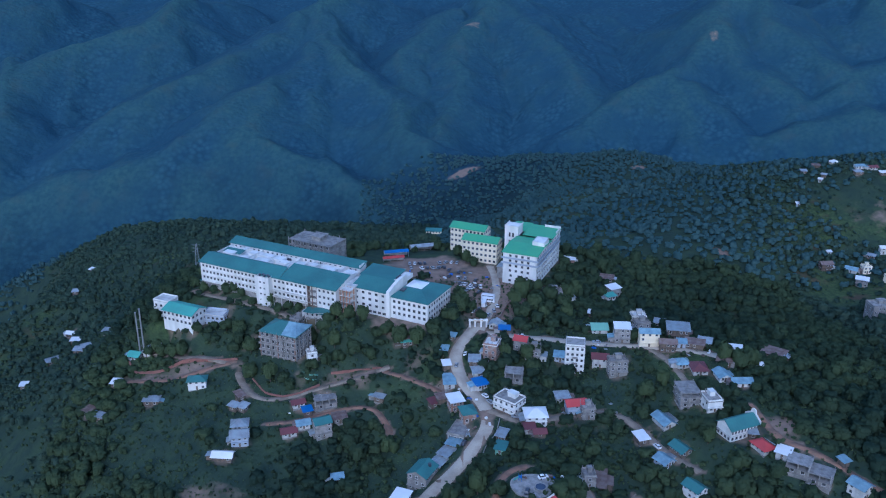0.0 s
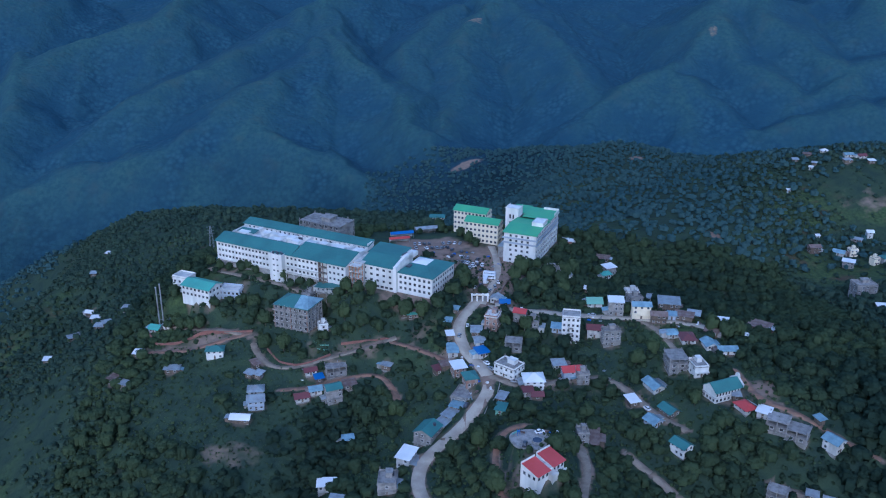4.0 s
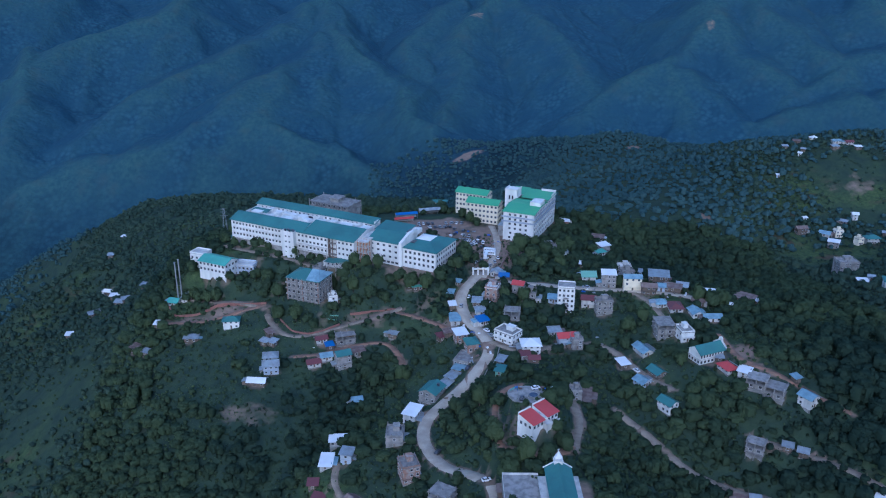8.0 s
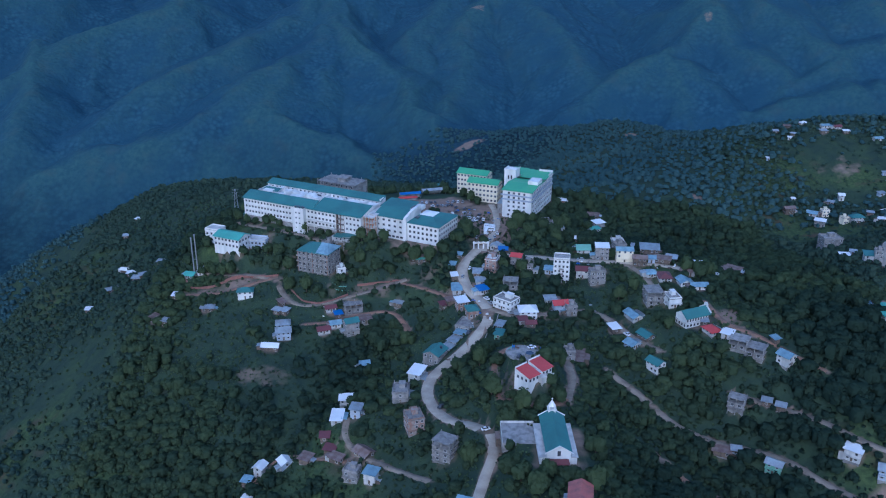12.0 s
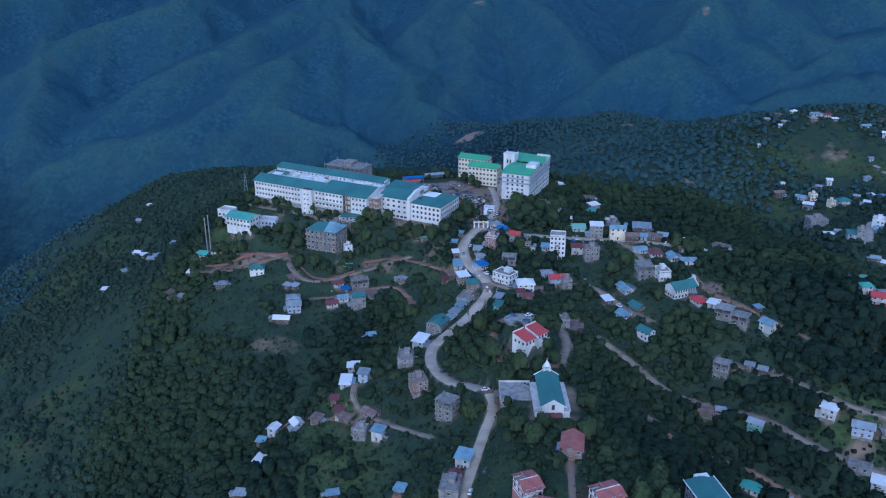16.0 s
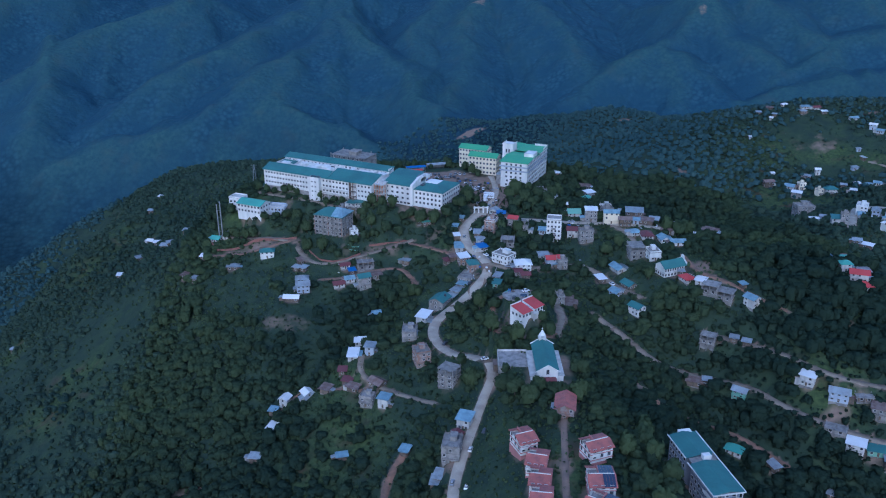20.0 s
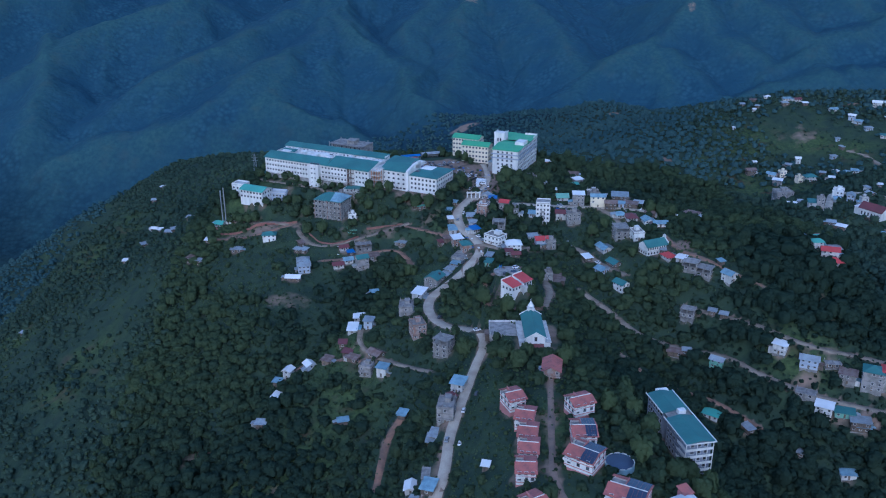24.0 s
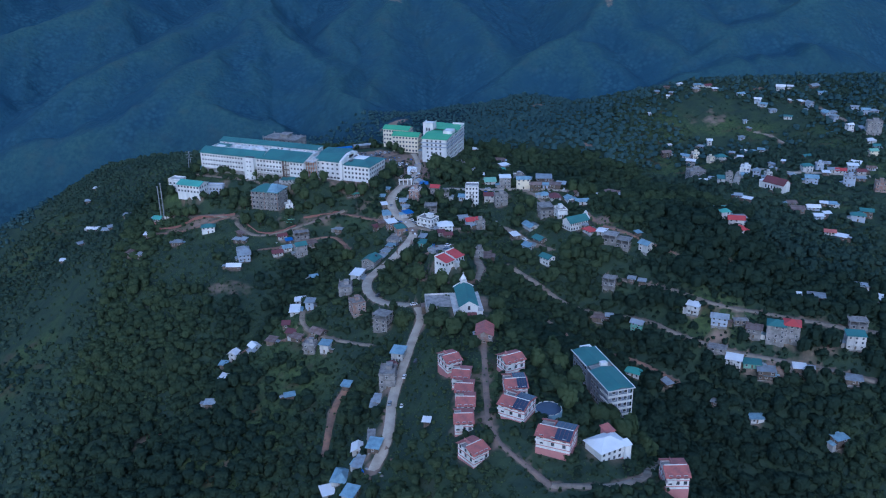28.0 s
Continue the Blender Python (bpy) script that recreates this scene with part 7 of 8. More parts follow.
def leaf_mesh(name, verts, out, tone, leaf=None):
    """Leaf quads, four vertices each, as one mesh with a tone for every tree."""
    me = bpy.data.meshes.new(name)
    n = len(verts)
    me.vertices.add(n)
    me.vertices.foreach_set("co", np.ascontiguousarray(verts, dtype=np.float32).ravel())
    me.loops.add(n)
    me.loops.foreach_set("vertex_index", np.arange(n, dtype=np.int32))
    me.polygons.add(n // 4)
    me.polygons.foreach_set("loop_start", np.arange(0, n, 4, dtype=np.int32))
    me.attributes.new("tone", "FLOAT", "POINT").data.foreach_set("value", np.ascontiguousarray(tone, dtype=np.float32))
    me.attributes.new("out", "FLOAT_VECTOR", "POINT").data.foreach_set("vector", np.ascontiguousarray(out, dtype=np.float32).ravel())
    me.materials.append(leaf or LEAF)
    me.update()
    return me


RNG = np.random.default_rng(7)
NEAR_CROWNS = [crown_shape(RNG, 66, 0.175, h, 5 + k % 3) for k, h in enumerate((1.3, 1.6, 1.1, 1.9, 1.4, 0.9))]
FAR_CROWNS = [crown_shape(RNG, 15, 0.25, h, 3) for h in (1.2, 1.5, 1.0, 1.7, 0.9)]
TUFTS = [crown_shape(RNG, 6, 0.5, h, 1) for h in (0.7, 1.0, 0.5)]
SCRUB = [crown_shape(RNG, 9, 0.32, h, 1) for h in (1.0, 1.3, 0.8, 1.5)]


def free_spot(x, y, margin):
    """Which places are clear of roads, platforms and buildings."""
    ok = np.ones(len(x), bool)
    for _, _, width, p, _ in ROADS:
        q = p[::2]
        near = (x > q[:, 0].min() - 12) & (x < q[:, 0].max() + 12) & (y > q[:, 1].min() - 12) & (y < q[:, 1].max() + 12)
        if near.any():
            d = np.sqrt(((x[near][:, None] - q[:, 0]) ** 2 + (y[near][:, None] - q[:, 1]) ** 2).min(1))
            ok[near] &= d > width / 2 + margin[near]
    foot = np.array(FOOT)
    for n in range(0, len(x), 4000):
        s = slice(n, n + 4000)
        d = np.hypot(x[s][:, None] - foot[:, 0], y[s][:, None] - foot[:, 1]) - foot[:, 2] * 0.85
        ok[s] &= d.min(1) > margin[s] * 0.45
        # only low bushes right below the fronts of the buildings
        front = np.hypot(x[s][:, None] - foot[:, 0], y[s][:, None] - (foot[:, 1] - foot[:, 2] - 1.5)) - foot[:, 2] * 0.55
        ok[s] &= (front.min(1) > 0) | (margin[s] < 2.4)
    return ok


def scatter(x0, x1, y0, y1, step, seed, density, radius):
    """Jittered tree places over a stretch, thinned by a density from 0 to 1."""
    rng = np.random.default_rng(seed)
    gx, gy = (a.ravel() for a in np.meshgrid(np.arange(x0, x1, step), np.arange(y0, y1, step)))
    gx, gy = gx + rng.uniform(-0.48, 0.48, len(gx)) * step, gy + rng.uniform(-0.48, 0.48, len(gy)) * step
    r = radius[0] + (radius[1] - radius[0]) * rng.random(len(gx)) ** 1.35
    keep = rng.random(len(gx)) < density(gx, gy)
    # planting is cut to the wedge of ground within the camera's view
    keep &= (gx > -70 - 0.55 * (gy + 560)) & (gx < 35 + 0.62 * (gy + 560))
    gx, gy, r = gx[keep], gy[keep], r[keep]
    ok = free_spot(gx, gy, r)
    return gx[ok], gy[ok], r[ok], rng


def wood_density(x, y):
    base = 0.76 + 0.6 * rough(x, y, 62, 21) + 0.35 * rough(x, y, 25, 22)
    for cx, cy, rx, ry, k in DARK_WOODS:
        base += 1.2 * k * np.exp(-(((x - cx) / rx) ** 2 + ((y - cy) / ry) ** 2))
    for cx, cy, rx, ry, k in OPEN:
        base -= k * np.exp(-(((x - cx) / rx) ** 2 + ((y - cy) / ry) ** 2))
    return np.clip(base, 0.03, 1)


def woods(name, label, shapes, x0, x1, y0, y1, step, seed, radius, density=wood_density, leaf=None, lift=0.0):
    """Woodland that nobody could count, as one object."""
    x, y, r, rng = scatter(x0, x1, y0, y1, step, seed, density, radius)
    z = ground(x, y)
    pick, spin = rng.integers(0, len(shapes), len(x)), rng.uniform(0, 6.283, len(x))
    shade = sum(k * np.exp(-(((x - cx) / rx) ** 2 + ((y - cy) / ry) ** 2)) for cx, cy, rx, ry, k in DARK_WOODS)
    tone = np.clip(0.37 + lift - shade + 0.24 * rough(x, y, 35, 23) + 0.26 * rough(x, y, 95, 24) + rng.normal(0, 0.08, len(x)), 0, 0.85)
    r = r * (1 + 1.1 * shade)
    verts, outs, tones = [], [], []
    for k, (shape, out) in enumerate(shapes):
        s = pick == k
        if not s.any():
            continue
        c, d = np.cos(spin[s])[:, None], np.sin(spin[s])[:, None]
        rr = r[s][:, None]
        px = (shape[:, 0] * c - shape[:, 1] * d) * rr + x[s][:, None]
        py = (shape[:, 0] * d + shape[:, 1] * c) * rr + y[s][:, None]
        pz = shape[:, 2] * rr * rng.uniform(0.85, 1.2, (s.sum(), 1)) + z[s][:, None] - 0.2 * rr
        verts.append(np.stack([px, py, pz], -1).reshape(-1, 3))
        outs.append(np.stack([out[:, 0] * c - out[:, 1] * d, out[:, 0] * d + out[:, 1] * c, out[:, 2] + 0 * c], -1).reshape(-1, 3))
        tones.append(np.repeat(tone[s], len(shape)))
    ob = new(name, leaf_mesh(name, np.concatenate(verts), np.concatenate(outs), np.concatenate(tones), leaf))
    return tagged(ob, label, "trees", kind="stuff")


woods("near_woods", "dense dark green broadleaf woodland on the near slopes", NEAR_CROWNS, -200, 330, -352, -150, 4.2, 1, (1.2, 4.0))
woods("near_scrub", "low green scrub and bushes between the trees", SCRUB, -200, 330, -352, -150, 2.8, 2, (0.7, 1.7), lambda x, y: 0.35 + 0.5 * wood_density(x, y), lift=0.2)
woods("village_woods", "dark green trees among the hillside houses", NEAR_CROWNS, -200, 210, -150, -10, 4.0, 3, (1.3, 4.6))
woods("hilltop_woods", "green trees round the hospital and the yard", NEAR_CROWNS, -200, 210, -10, 130, 4.0, 12, (1.3, 4.6))
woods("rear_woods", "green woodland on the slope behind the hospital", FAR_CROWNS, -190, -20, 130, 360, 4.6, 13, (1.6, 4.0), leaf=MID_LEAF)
woods("village_scrub", "low green scrub round the hillside houses", SCRUB, -200, 210, -150, 60, 2.6, 4, (0.6, 1.7), lambda x, y: 0.35 + 0.5 * wood_density(x, y), lift=0.2)
woods("open_grass", "rough tufted grass and weeds in the clearings", TUFTS, -200, 300, -352, 60, 2.0, 9, (0.3, 0.85), lambda x, y: np.clip(1.25 - wood_density(x, y), 0.12, 0.9), lift=0.55)
woods("west_scrub", "low green scrub and weeds on the western slope", SCRUB, -430, -190, -240, 200, 3.9, 10, (0.7, 1.8), lambda x, y: 0.3 + 0.5 * wood_density(x, y), lift=0.15)
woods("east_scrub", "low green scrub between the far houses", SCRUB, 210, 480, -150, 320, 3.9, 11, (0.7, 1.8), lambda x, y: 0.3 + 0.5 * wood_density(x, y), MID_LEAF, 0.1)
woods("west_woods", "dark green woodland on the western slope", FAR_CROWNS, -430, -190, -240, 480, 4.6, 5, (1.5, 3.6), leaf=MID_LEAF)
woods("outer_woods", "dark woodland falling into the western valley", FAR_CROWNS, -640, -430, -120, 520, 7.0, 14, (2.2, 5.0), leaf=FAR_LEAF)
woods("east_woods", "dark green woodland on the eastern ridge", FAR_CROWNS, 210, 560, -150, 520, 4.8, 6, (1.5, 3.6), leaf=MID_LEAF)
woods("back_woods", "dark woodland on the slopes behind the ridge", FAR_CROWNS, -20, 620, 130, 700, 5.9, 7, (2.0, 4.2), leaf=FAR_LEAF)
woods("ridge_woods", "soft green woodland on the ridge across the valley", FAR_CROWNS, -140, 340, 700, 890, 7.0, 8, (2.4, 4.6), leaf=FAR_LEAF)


# ---- vehicles ----
def loft(sections, name, mat, parent):
    """A body through cross sections along x: (x, half width, low, high, half width at the top)."""
    bm = bmesh.new()
    rings = []
    for x, w, lo, hi, wt in sections:
        rings.append([bm.verts.new(p) for p in ((x, -w, lo), (x, w, lo), (x, w, (lo + hi) / 2), (x, wt, hi), (x, -wt, hi), (x, -w, (lo + hi) / 2))])
    for a, b in zip(rings, rings[1:]):
        for i in range(6):
            bm.faces.new((a[i], a[(i + 1) % 6], b[(i + 1) % 6], b[i]))
    bm.faces.new(rings[0][::-1])
    bm.faces.new(rings[-1])
    bmesh.ops.recalc_face_normals(bm, faces=bm.faces)
    return part(name, bm, mat, parent)


def wheel_at(parent, x, y, r):
    tyre = cylinder("wheel", r, 0.22, RUBBER, 14)
    tyre.parent, tyre.matrix_basis = parent, Matrix.Translation((x, y + (0.11 if y < 0 else 0.11), r)) @ Matrix.Rotation(math.pi / 2, 4, "X")
    return tyre


def make_car(paint, label, long=3.9):
    c = thing("car", label, "car", Matrix.Identity(4), "parked vehicles")
    h = long / 2
    loft([(-h, 0.7, 0.35, 0.85, 0.66), (-h + 0.25, 0.82, 0.28, 0.98, 0.78), (-0.5, 0.84, 0.25, 1.0, 0.78), (h - 0.9, 0.83, 0.26, 0.95, 0.76), (h - 0.1, 0.74, 0.32, 0.75, 0.68), (h, 0.62, 0.4, 0.62, 0.6)], "car_body", paint, c)
    loft([(-h + 0.35, 0.7, 0.97, 1.05, 0.66), (-h + 0.7, 0.72, 0.97, 1.42, 0.58), (0.25, 0.72, 0.97, 1.45, 0.58), (0.95, 0.72, 0.96, 1.02, 0.66)], "cabin_glass", GLASS, c)
    part("car_roof", boxes((-h + 0.75, 0.2, -0.57, 0.57, 1.42, 1.48)), paint, c)
    for x in (-h + 0.75, h - 0.8):
        for y in (-0.78, 0.56):
            wheel_at(c, x, y, 0.31)
    for y in (-0.55, 0.55):
        part("headlight", boxes((h - 0.14, h - 0.04, y - 0.14, y + 0.14, 0.56, 0.68)), WHITE, c)
    return c


def make_bus():
    c = thing("bus", "white minibus with a dark band of side windows", "bus", Matrix.Identity(4), "parked vehicles")
    loft([(-3.6, 1.0, 0.4, 2.6, 0.95), (-3.4, 1.1, 0.35, 2.75, 1.0), (3.0, 1.1, 0.35, 2.75, 1.0), (3.6, 1.02, 0.4, 1.9, 0.95)], "bus_body", CAR_WHITE, c)
    for s in (-1, 1):
        for k in range(5):
            part("window", boxes((-3.0 + k * 1.2, -2.0 + k * 1.2, s * 1.1 - 0.04, s * 1.1 + 0.04, 1.5, 2.2)), GLASS, c)
    part("windscreen", sheet([(3.1, -0.9, 2.6), (3.1, 0.9, 2.6), (3.6, 0.9, 1.85), (3.6, -0.9, 1.85)], 0.04), GLASS, c)
    for x in (-2.3, 2.2):
        for y in (-1.0, 0.8):
            wheel_at(c, x, y, 0.42)
    return c


def drop(kind, x, y, turn):
    """A copy of a vehicle on the ground."""
    return copy_thing(kind, pose(x, y, level(x, y) + 0.16, 0, 0, turn))


WHITE_CAR = make_car(CAR_WHITE, "white hatchback car parked on the ground", 3.8)
SILVER_CAR = make_car(CAR_GREY, "silver-grey saloon car parked on the ground", 4.2)
DARK_CAR = make_car(CAR_DARK, "dark blue-black car parked on the ground", 4.1)
RED_CAR = make_car(CAR_RED, "red hatchback car parked on the ground", 3.7)
BUS = make_bus()
KINDS = [WHITE_CAR, SILVER_CAR, DARK_CAR, DARK_CAR, SILVER_CAR, DARK_CAR]
_rng = np.random.default_rng(41)
for _row, (_x0, _y0, _a, _n, _gap) in enumerate(((-40, 80, 14, 8, 3.0), (-36, 72, 12, 7, 3.2), (-20, 74, -20, 6, 3.1), (-14, 63, -20, 6, 3.2), (-8, 53, -24, 5, 3.2), (-4, 43, -26, 4, 3.4), (-22, 88, -16, 5, 3.3))):
    for _k in range(_n):
        if _rng.random() < 0.82:
            drop(KINDS[_rng.integers(0, 6)], _x0 + _k * _gap * math.cos(radians(_a)), _y0 + _k * _gap * math.sin(radians(_a)) + _rng.normal(0, 0.5), _a + 90 + _rng.normal(0, 8))
for _x, _y, _a in ((6.8, 33.5, -15), (6.5, 29.5, -12)):
    drop(BUS, _x, _y, _a)
for _i, (_x, _y, _a) in enumerate(((1.5, -55, 125), (3.5, -59, 120), (10, -63, 150), (-8.5, -84, 70), (-6.8, -24, 85), (-11, -32, 80), (-4, -47, 115), (-22, -141, 60), (-3, -169, 20), (14, -70.5, 170), (71, -87, 120), (24, -122, 160),
                                   (21, -9, 170), (57, -15, 165), (-11, -231, 75), (-5, -223, 70), (-13, -253, 78), (-18.5, -250, 80), (3, -31, 60), (0, -40, 110), (11, 24, 100), (9, 18, 95), (19, -129, 20), (12.5, -137.5, 75), (-2, 46, 30), (-6, 52, 25), (3, 48, 100))):
    drop((WHITE_CAR, SILVER_CAR, WHITE_CAR, DARK_CAR)[_i % 4], _x, _y, _a)
for _first, _x, _y, _a in ((WHITE_CAR, -2, 16, 70), (SILVER_CAR, 6, 13, 68), (DARK_CAR, 1.5, 20, 72), (RED_CAR, -5, 20, 65), (BUS, 4.2, 25.5, 80)):
    _first.matrix_world = pose(_x, _y, level(_x, _y) + 0.16, 0, 0, _a)


# ---- walls, terraces and clutter ----
def wall_line(name, label, line, high, thick, mat, step=3.0):
    """A retaining wall that follows the ground, panel by panel."""
    p = along([(x, y, 0) for x, y in line], step)
    z = ground(p[:, 0], p[:, 1])
    w = tagged(new(name), label, "wall")
    w.matrix_world = pose(p[0, 0], p[0, 1], z[0])
    for k in range(len(p) - 1):
        a, b = p[k] - p[0], p[k + 1] - p[0]
        run = math.hypot(b[0] - a[0], b[1] - a[1])
        za, zb = z[k] - z[0], z[k + 1] - z[0]
        part("wall_panel", prism([(0, za - 1.5), (run, zb - 1.5), (run, zb + high), (0, za + high)], -thick / 2, thick / 2), mat, w, m=Matrix.Translation((a[0], a[1], 0)) @ Matrix.Rotation(math.atan2(b[1] - a[1], b[0] - a[0]), 4, "Z"))
    return w


BRICK_RED = material("red_brick_wall", (0.25, 0.11, 0.085), 0.9, vary=0.25, second=(0.18, 0.1, 0.08), second_size=3, each=0.1)
wall_line("retaining_wall", "red brick retaining wall below the chimney yard", [(-179, 3), (-172, -6), (-158, -8), (-146, -7), (-129, -8), (-119, -10)], 1.2, 0.5, BRICK_RED)
wall_line("retaining_wall", "red brick retaining wall along the western track", [(-109, -23), (-102, -32), (-92, -36), (-85, -34), (-76, -29)], 1.0, 0.5, BRICK_RED)
wall_line("retaining_wall", "red brick retaining wall above the terrace track", [(-71, -24), (-57, -23), (-46, -25)], 1.0, 0.5, BRICK_RED)
wall_line("kerb_wall", "low pale concrete parapet beside the main road", [(7, -72), (5, -80), (1, -86), (-3, -96)], 0.7, 0.3, CONCRETE)
wall_line("yard_wall", "brown brick wall beside the hospital drive", [(10, 4), (13, 14), (17, 26)], 1.6, 0.3, BRICKISH)


def junk(x, y, n, spread_x, spread_y, seed):
    """Loose building stuff lying about, each piece a thing."""
    rng = np.random.default_rng(seed)
    mats = [(TIN, "grey tin"), (WHITE_TIN, "white"), (TARP, "blue plastic"), (CONCRETE, "concrete"), (RUST, "rusty tin"), (TIMBER, "timber")]
    for _ in range(n):
        px, py = x + rng.uniform(-spread_x, spread_x), y + rng.uniform(-spread_y, spread_y)
        mt, word = mats[rng.integers(0, len(mats))]
        w, d, hh = rng.uniform(0.8, 2.6), rng.uniform(0.6, 1.5), rng.uniform(0.25, 1.0)
        ob = thing("material_stack", f"stack of {word} building material on bare earth", "building material", pose(px, py, level(px, py) - 0.05, 0, 0, rng.uniform(0, 180)), "stacks of material")
        part("lower_layer", boxes((-w / 2, w / 2, -d / 2, d / 2, 0, hh * 0.55)), mt, ob)
        part("upper_layer", boxes((-w / 2 + 0.15, w / 2 - 0.3, -d / 2 + 0.1, d / 2 - 0.05, hh * 0.55, hh)), mt, ob, m=Matrix.Rotation(rng.uniform(-0.15, 0.15), 4, "Z"))


junk(-10, 62, 12, 12, 8, 61)
junk(4, 30, 8, 5, 8, 62)
junk(60, -20, 8, 14, 3, 63)
junk(-6, -58, 8, 4, 12, 64)
junk(2, 55, 16, 12, 9, 51)
junk(-33, 66, 10, 14, 6, 52)
junk(19, -131, 6, 7, 5, 53)
junk(47, -60, 8, 12, 4, 54)
junk(-2, -75, 5, 5, 6, 55)
junk(40, -106, 10, 8, 4, 56)
junk(-25, -292, 8, 7, 6, 57)
junk(108, -28, 10, 14, 3, 58)
junk(-82, -42, 6, 8, 3, 59)


def slope_sign(x, y):
    """A planted sign on the bank: rows of pale green bars."""
    h = thing("slope_sign", "rows of small pale green bars planted on a bank", "sign", pose(x, y, level(x, y), 0, 0, -10))
    rng = np.random.default_rng(3)
    for row in range(2):
        u = -4.0
        while u < 4.0:
            w = rng.uniform(0.3, 0.9)
            zz = level(x + u, y - row * 1.6) - level(x, y)
            part("sign_bar", boxes((u, u + w, -row * 1.6, -row * 1.6 + 0.9, zz - 0.1, zz + 0.35)), GREENWALL, h)
            u += w + 0.25


slope_sign(-81.5, -24.5)


def tarp_roof(x, y, z, w, d, turn):
    h = thing("tarpaulin", "bright blue tarpaulin spread over a roof", "tarpaulin", pose(x, y, z, 0, 0, turn))
    rng = np.random.default_rng(int(x * 7) % 97)
    bm = bmesh.new()
    grid = [[bm.verts.new((-w / 2 + w * i / 4, -d / 2 + d * j / 4, 0.12 * rng.random())) for i in range(5)] for j in range(5)]
    for j in range(4):
        for i in range(4):
            bm.faces.new((grid[j][i], grid[j][i + 1], grid[j + 1][i + 1], grid[j + 1][i]))
    part("tarpaulin_sheet", bm, TARP, h)


# ---- single trees near the buildings and plants on the near slope ----
TREE_CROWNS = []
for _k in range(4):
    _v, _o = crown_shape(np.random.default_rng(80 + _k), 300, 0.19, 1.5 + 0.15 * _k, 8)
    TREE_CROWNS.append(leaf_mesh("crown", _v, _o, np.full(len(_v), 0.42 + 0.1 * _k)))


def trunk_mesh():
    bm = bmesh.new()
    rings = []
    for zz, r, dx in ((-0.4, 0.085, 0.0), (0.0, 0.065, 0.0), (0.35, 0.05, 0.02), (0.75, 0.035, 0.05), (1.1, 0.015, 0.04)):
        rings.append([bm.verts.new((dx + r * math.cos(a), r * math.sin(a), zz)) for a in np.linspace(0, 2 * math.pi, 7)[:-1]])
    for a, b in zip(rings, rings[1:]):
        for i in range(6):
            bm.faces.new((a[i], a[(i + 1) % 6], b[(i + 1) % 6], b[i]))
    for ang in (0.4, 2.3, 4.1, 5.3):
        tip = Vector((0.42 * math.cos(ang), 0.42 * math.sin(ang), 1.0))
        root = [bm.verts.new((0.02 + 0.025 * math.cos(a), 0.025 * math.sin(a), 0.42)) for a in (0, 2.1, 4.2)]
        end = bm.verts.new(tip)
        for i in range(3):
            bm.faces.new((root[i], root[(i + 1) % 3], end))
    me = bpy.data.meshes.new("trunk")
    bm.to_mesh(me)
    bm.free()
    me.materials.append(BARK)
    return me


TRUNK = trunk_mesh()


def tree(x, y, r, k):
    t = thing("tree", "broad dark green leafy tree beside the buildings", "tree", pose(x, y, level(x, y) - 0.1, 0, 0, 77 * k), "single trees")
    size = Matrix.Diagonal((r, r, r * (0.9 + 0.08 * (k % 4)), 1))
    shared("trunk", TRUNK, t, size)
    shared("crown", TREE_CROWNS[k % 4], t, size)


PLANTED = []


def grove(*places):
    """Single trees: x, y and crown radius of each."""
    for x, y, r in places:
        tree(x, y, r, len(PLANTED))
        PLANTED.append((x, y))


grove((-133, 34, 4.0), (8, -158, 2.8), (25, -157, 2.6), (2, -154, 3.0), (-141, 37, 2.8), (-124, 29, 3.0), (-112, 23, 2.6), (-107, 20, 3.0), (-97, 15, 3.0), (-91, 11, 2.6), (-64, -4, 3.4), (-57, -6, 3.6), (-50, -9, 3.6), (-168, 4, 2.8), (-161, 2, 3.2), (-154, -1, 3.0), (-170, 12, 2.6), (-129, 33, 3.2))
grove((-153, 44, 3.0), (-146, 36, 2.8), (-117, 21, 2.6), (-102, 12, 2.8), (-83, 1, 3.4), (-70, -3, 3.6), (-76, -1, 3.0), (-45, -8, 4.2), (-38, -14, 4.6), (-30, -17, 4.4), (-22, -14, 5.0), (-14, -4, 4.6), (-9, 6, 4.8), (-8, 15, 4.6), (-6, 23, 4.0), (-12, 26, 3.6), (-9, 33, 3.4), (-4, 84, 3.6), (30, 45, 4.2), (26, 47, 3.8))
grove((34, 44, 3.2), (24, 32, 5.2), (32, 30, 5.4), (40, 36, 4.8), (30, 20, 5.0), (20, 22, 4.2), (38, 22, 4.6), (46, 28, 4.4), (50, 44, 4.6), (56, 52, 4.4), (54, 66, 4.2), (24, 12, 4.0), (34, 10, 4.2), (46, 12, 4.0), (2, 10, 3.2), (-3, 14, 3.4), (-110, -22, 4.0), (-100, -26, 4.2), (-90, -30, 3.6), (-80, -22, 3.4))
grove((-112, -10, 3.8), (-70, -14, 4.2), (-60, -18, 4.4), (-52, -20, 4.0), (86, -290, 4.6), (79, -293, 4.8), (90, -282, 4.4), (72, -292, 4.6), (60, -272, 4.4), (56, -262, 4.2), (58, -282, 4.8), (64, -300, 4.8), (72, -305, 4.6), (52, -296, 4.6), (56, -306, 4.2), (50, -282, 4.2), (94, -274, 4.6), (46, -262, 4.0), (48, -274, 4.4), (54, -250, 4.6))
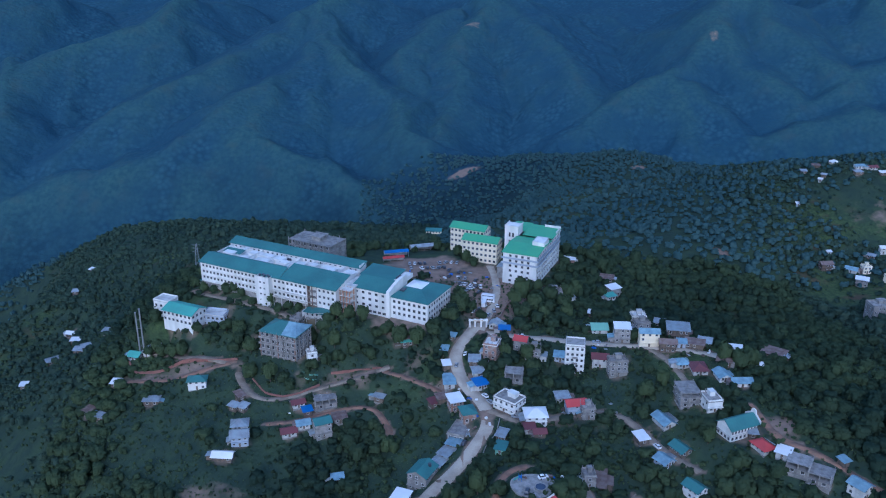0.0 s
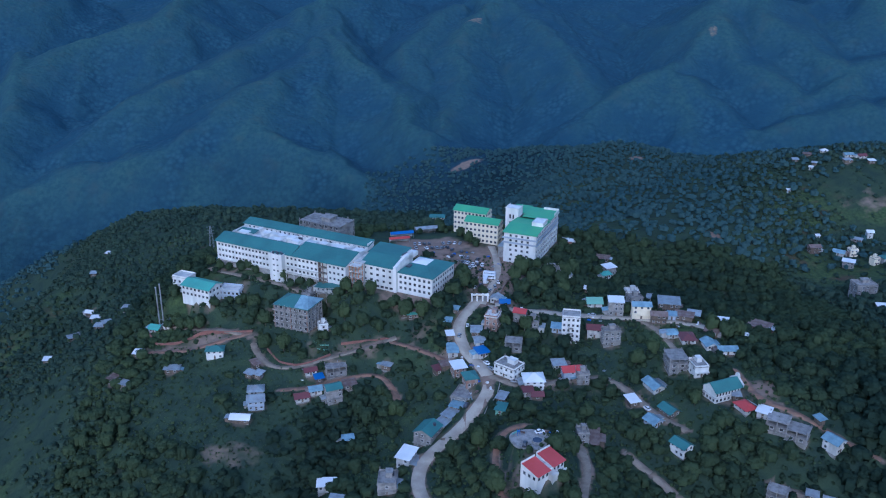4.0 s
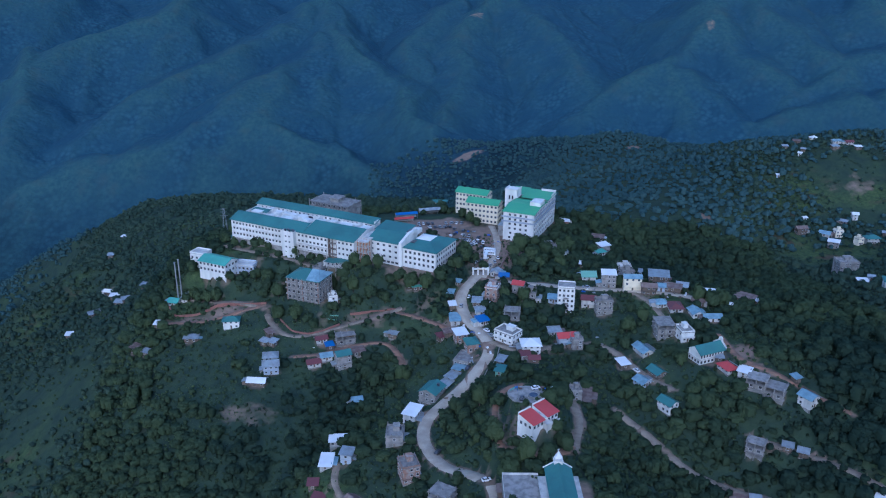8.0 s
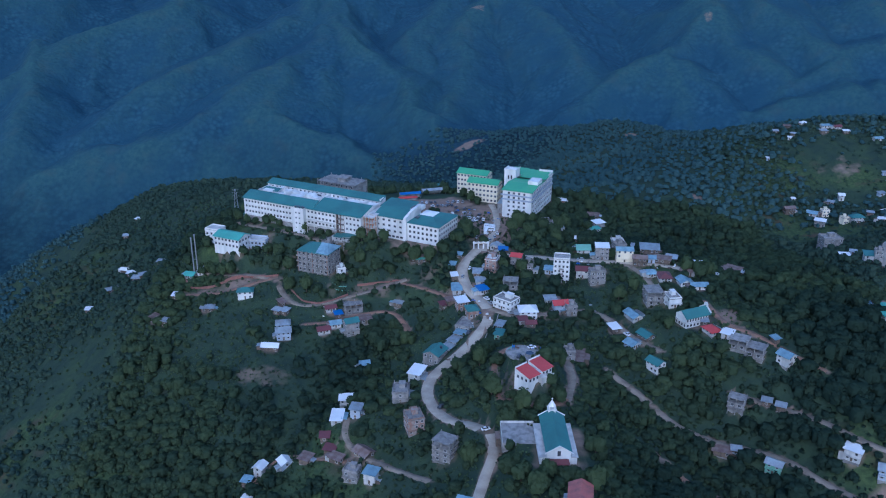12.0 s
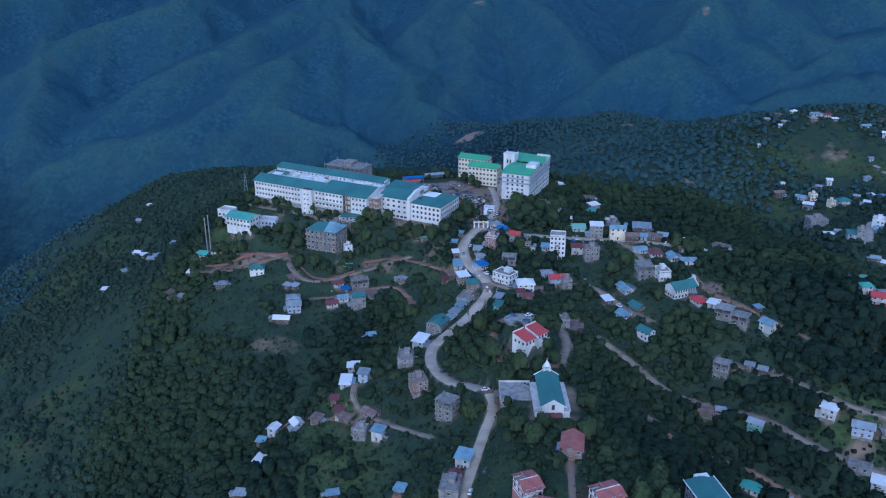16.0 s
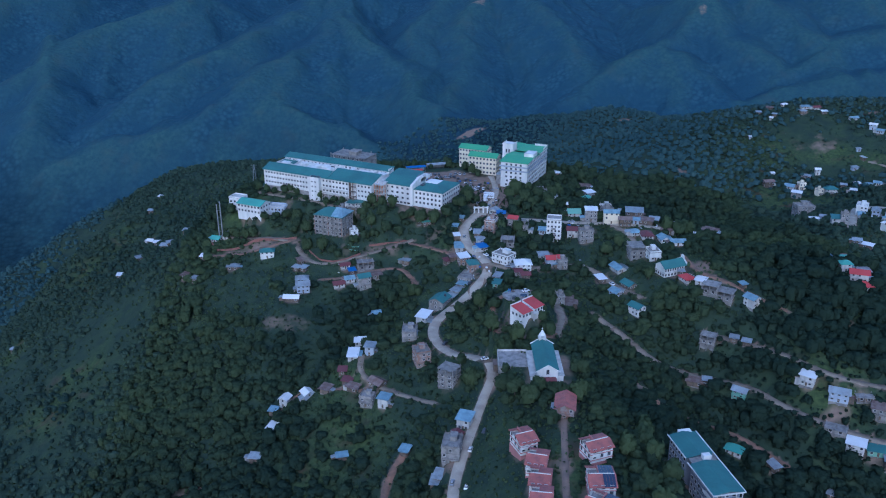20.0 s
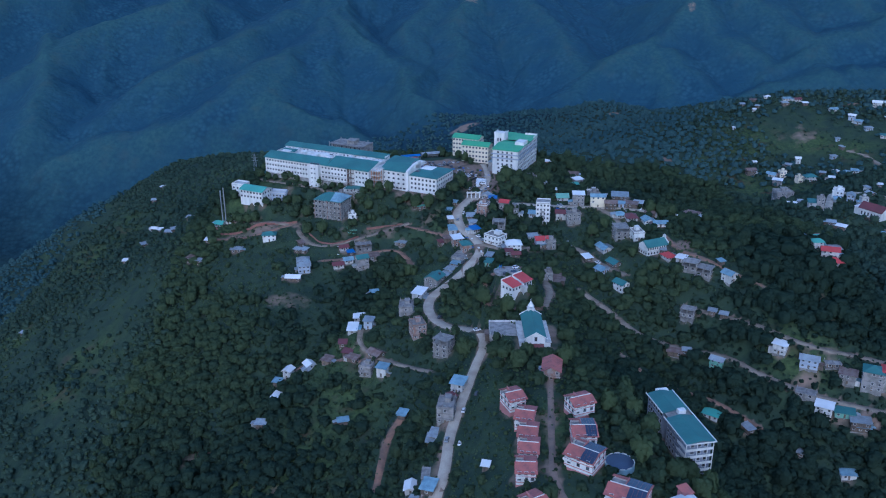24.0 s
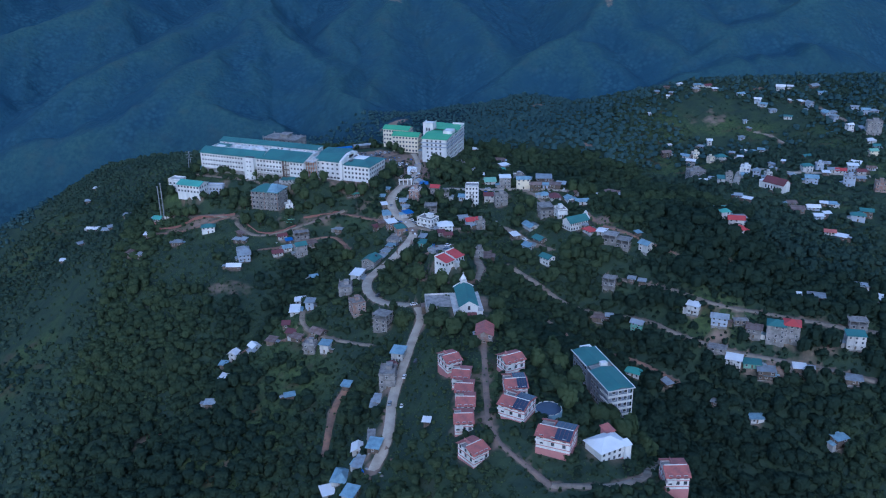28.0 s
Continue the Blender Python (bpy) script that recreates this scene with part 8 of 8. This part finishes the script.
grove((58, -240, 4.4), (-10, -182, 4.4), (4, -204, 4.8), (8, -214, 4.4), (14, -222, 4.6), (34, -222, 4.4), (40, -210, 4.8), (38, -196, 4.6), (6, -172, 4.8), (12, -170, 4.6), (20, -168, 4.4), (28, -162, 4.4), (0, -152, 4.6), (-4, -118, 4.4), (4, -122, 4.0), (0, -108, 3.6), (72, -56, 4.0), (80, -52, 3.6), (30, -46, 3.8))
grove((24, -38, 4.2), (22, -28, 4.0), (12, -28, 3.4), (28, -24, 3.8), (118, -40, 5.0), (124, -36, 4.8), (112, -36, 4.2), (130, -46, 4.6), (-157, 3, 3.6), (-149, 0, 3.8), (-164, 6, 3.2), (-142, 5, 3.4), (-128, 8, 3.8), (-120, 4, 4.0), (90, -92, 3.0), (24, -216, 3.8), (30, -218, 3.6), (18, -214, 3.4))


def frond_mesh():
    """A clump of long arching banana leaves."""
    rng = np.random.default_rng(12)
    v = []
    for k in range(16):
        a, up, long = rng.uniform(0, 6.283), rng.uniform(0.5, 1.1), rng.uniform(1.4, 2.2)
        d, s = np.array([math.cos(a), math.sin(a), 0]), np.array([-math.sin(a), math.cos(a), 0]) * 0.3
        p = [np.array([0, 0, 0.8]) + d * long * f + np.array([0, 0, long * up * (f - f * f * 0.8)]) for f in (0.05, 0.4, 0.75, 1.0)]
        for i, (w0, w1) in enumerate(((0.4, 1.0), (1.0, 0.9), (0.9, 0.15))):
            v += [p[i] - s * w0, p[i] + s * w0, p[i + 1] + s * w1, p[i + 1] - s * w1]
    return leaf_mesh("fronds", np.array(v), np.tile((0.0, 0.0, 1.0), (len(v), 1)), np.full(len(v), 0.6))


FRONDS, STEM = frond_mesh(), TRUNK
for _i, (_x, _y) in enumerate(((-68, -174), (-46, -203), (-55, -201), (-60, -227), (-1, -316), (-7, -315), (-18, -306), (16, -332), (3, -331), (45, -337), (-79, -193), (-86, -214), (-50, -212), (-64, -186), (-3, -322), (-12, -312), (-72, -180), (-40, -262), (-46, -270), (-10, -338))):
    _p = thing("banana_plant", "banana plant with long arching pale green leaves", "plant", pose(_x, _y, level(_x, _y), 0, 0, 50 * _i), "banana plants")
    shared("stem", STEM, _p, Matrix.Diagonal((2.2, 2.2, 1.0, 1)))
    shared("fronds", FRONDS, _p, Matrix.Scale(1.0 + 0.12 * (_i % 4), 4))
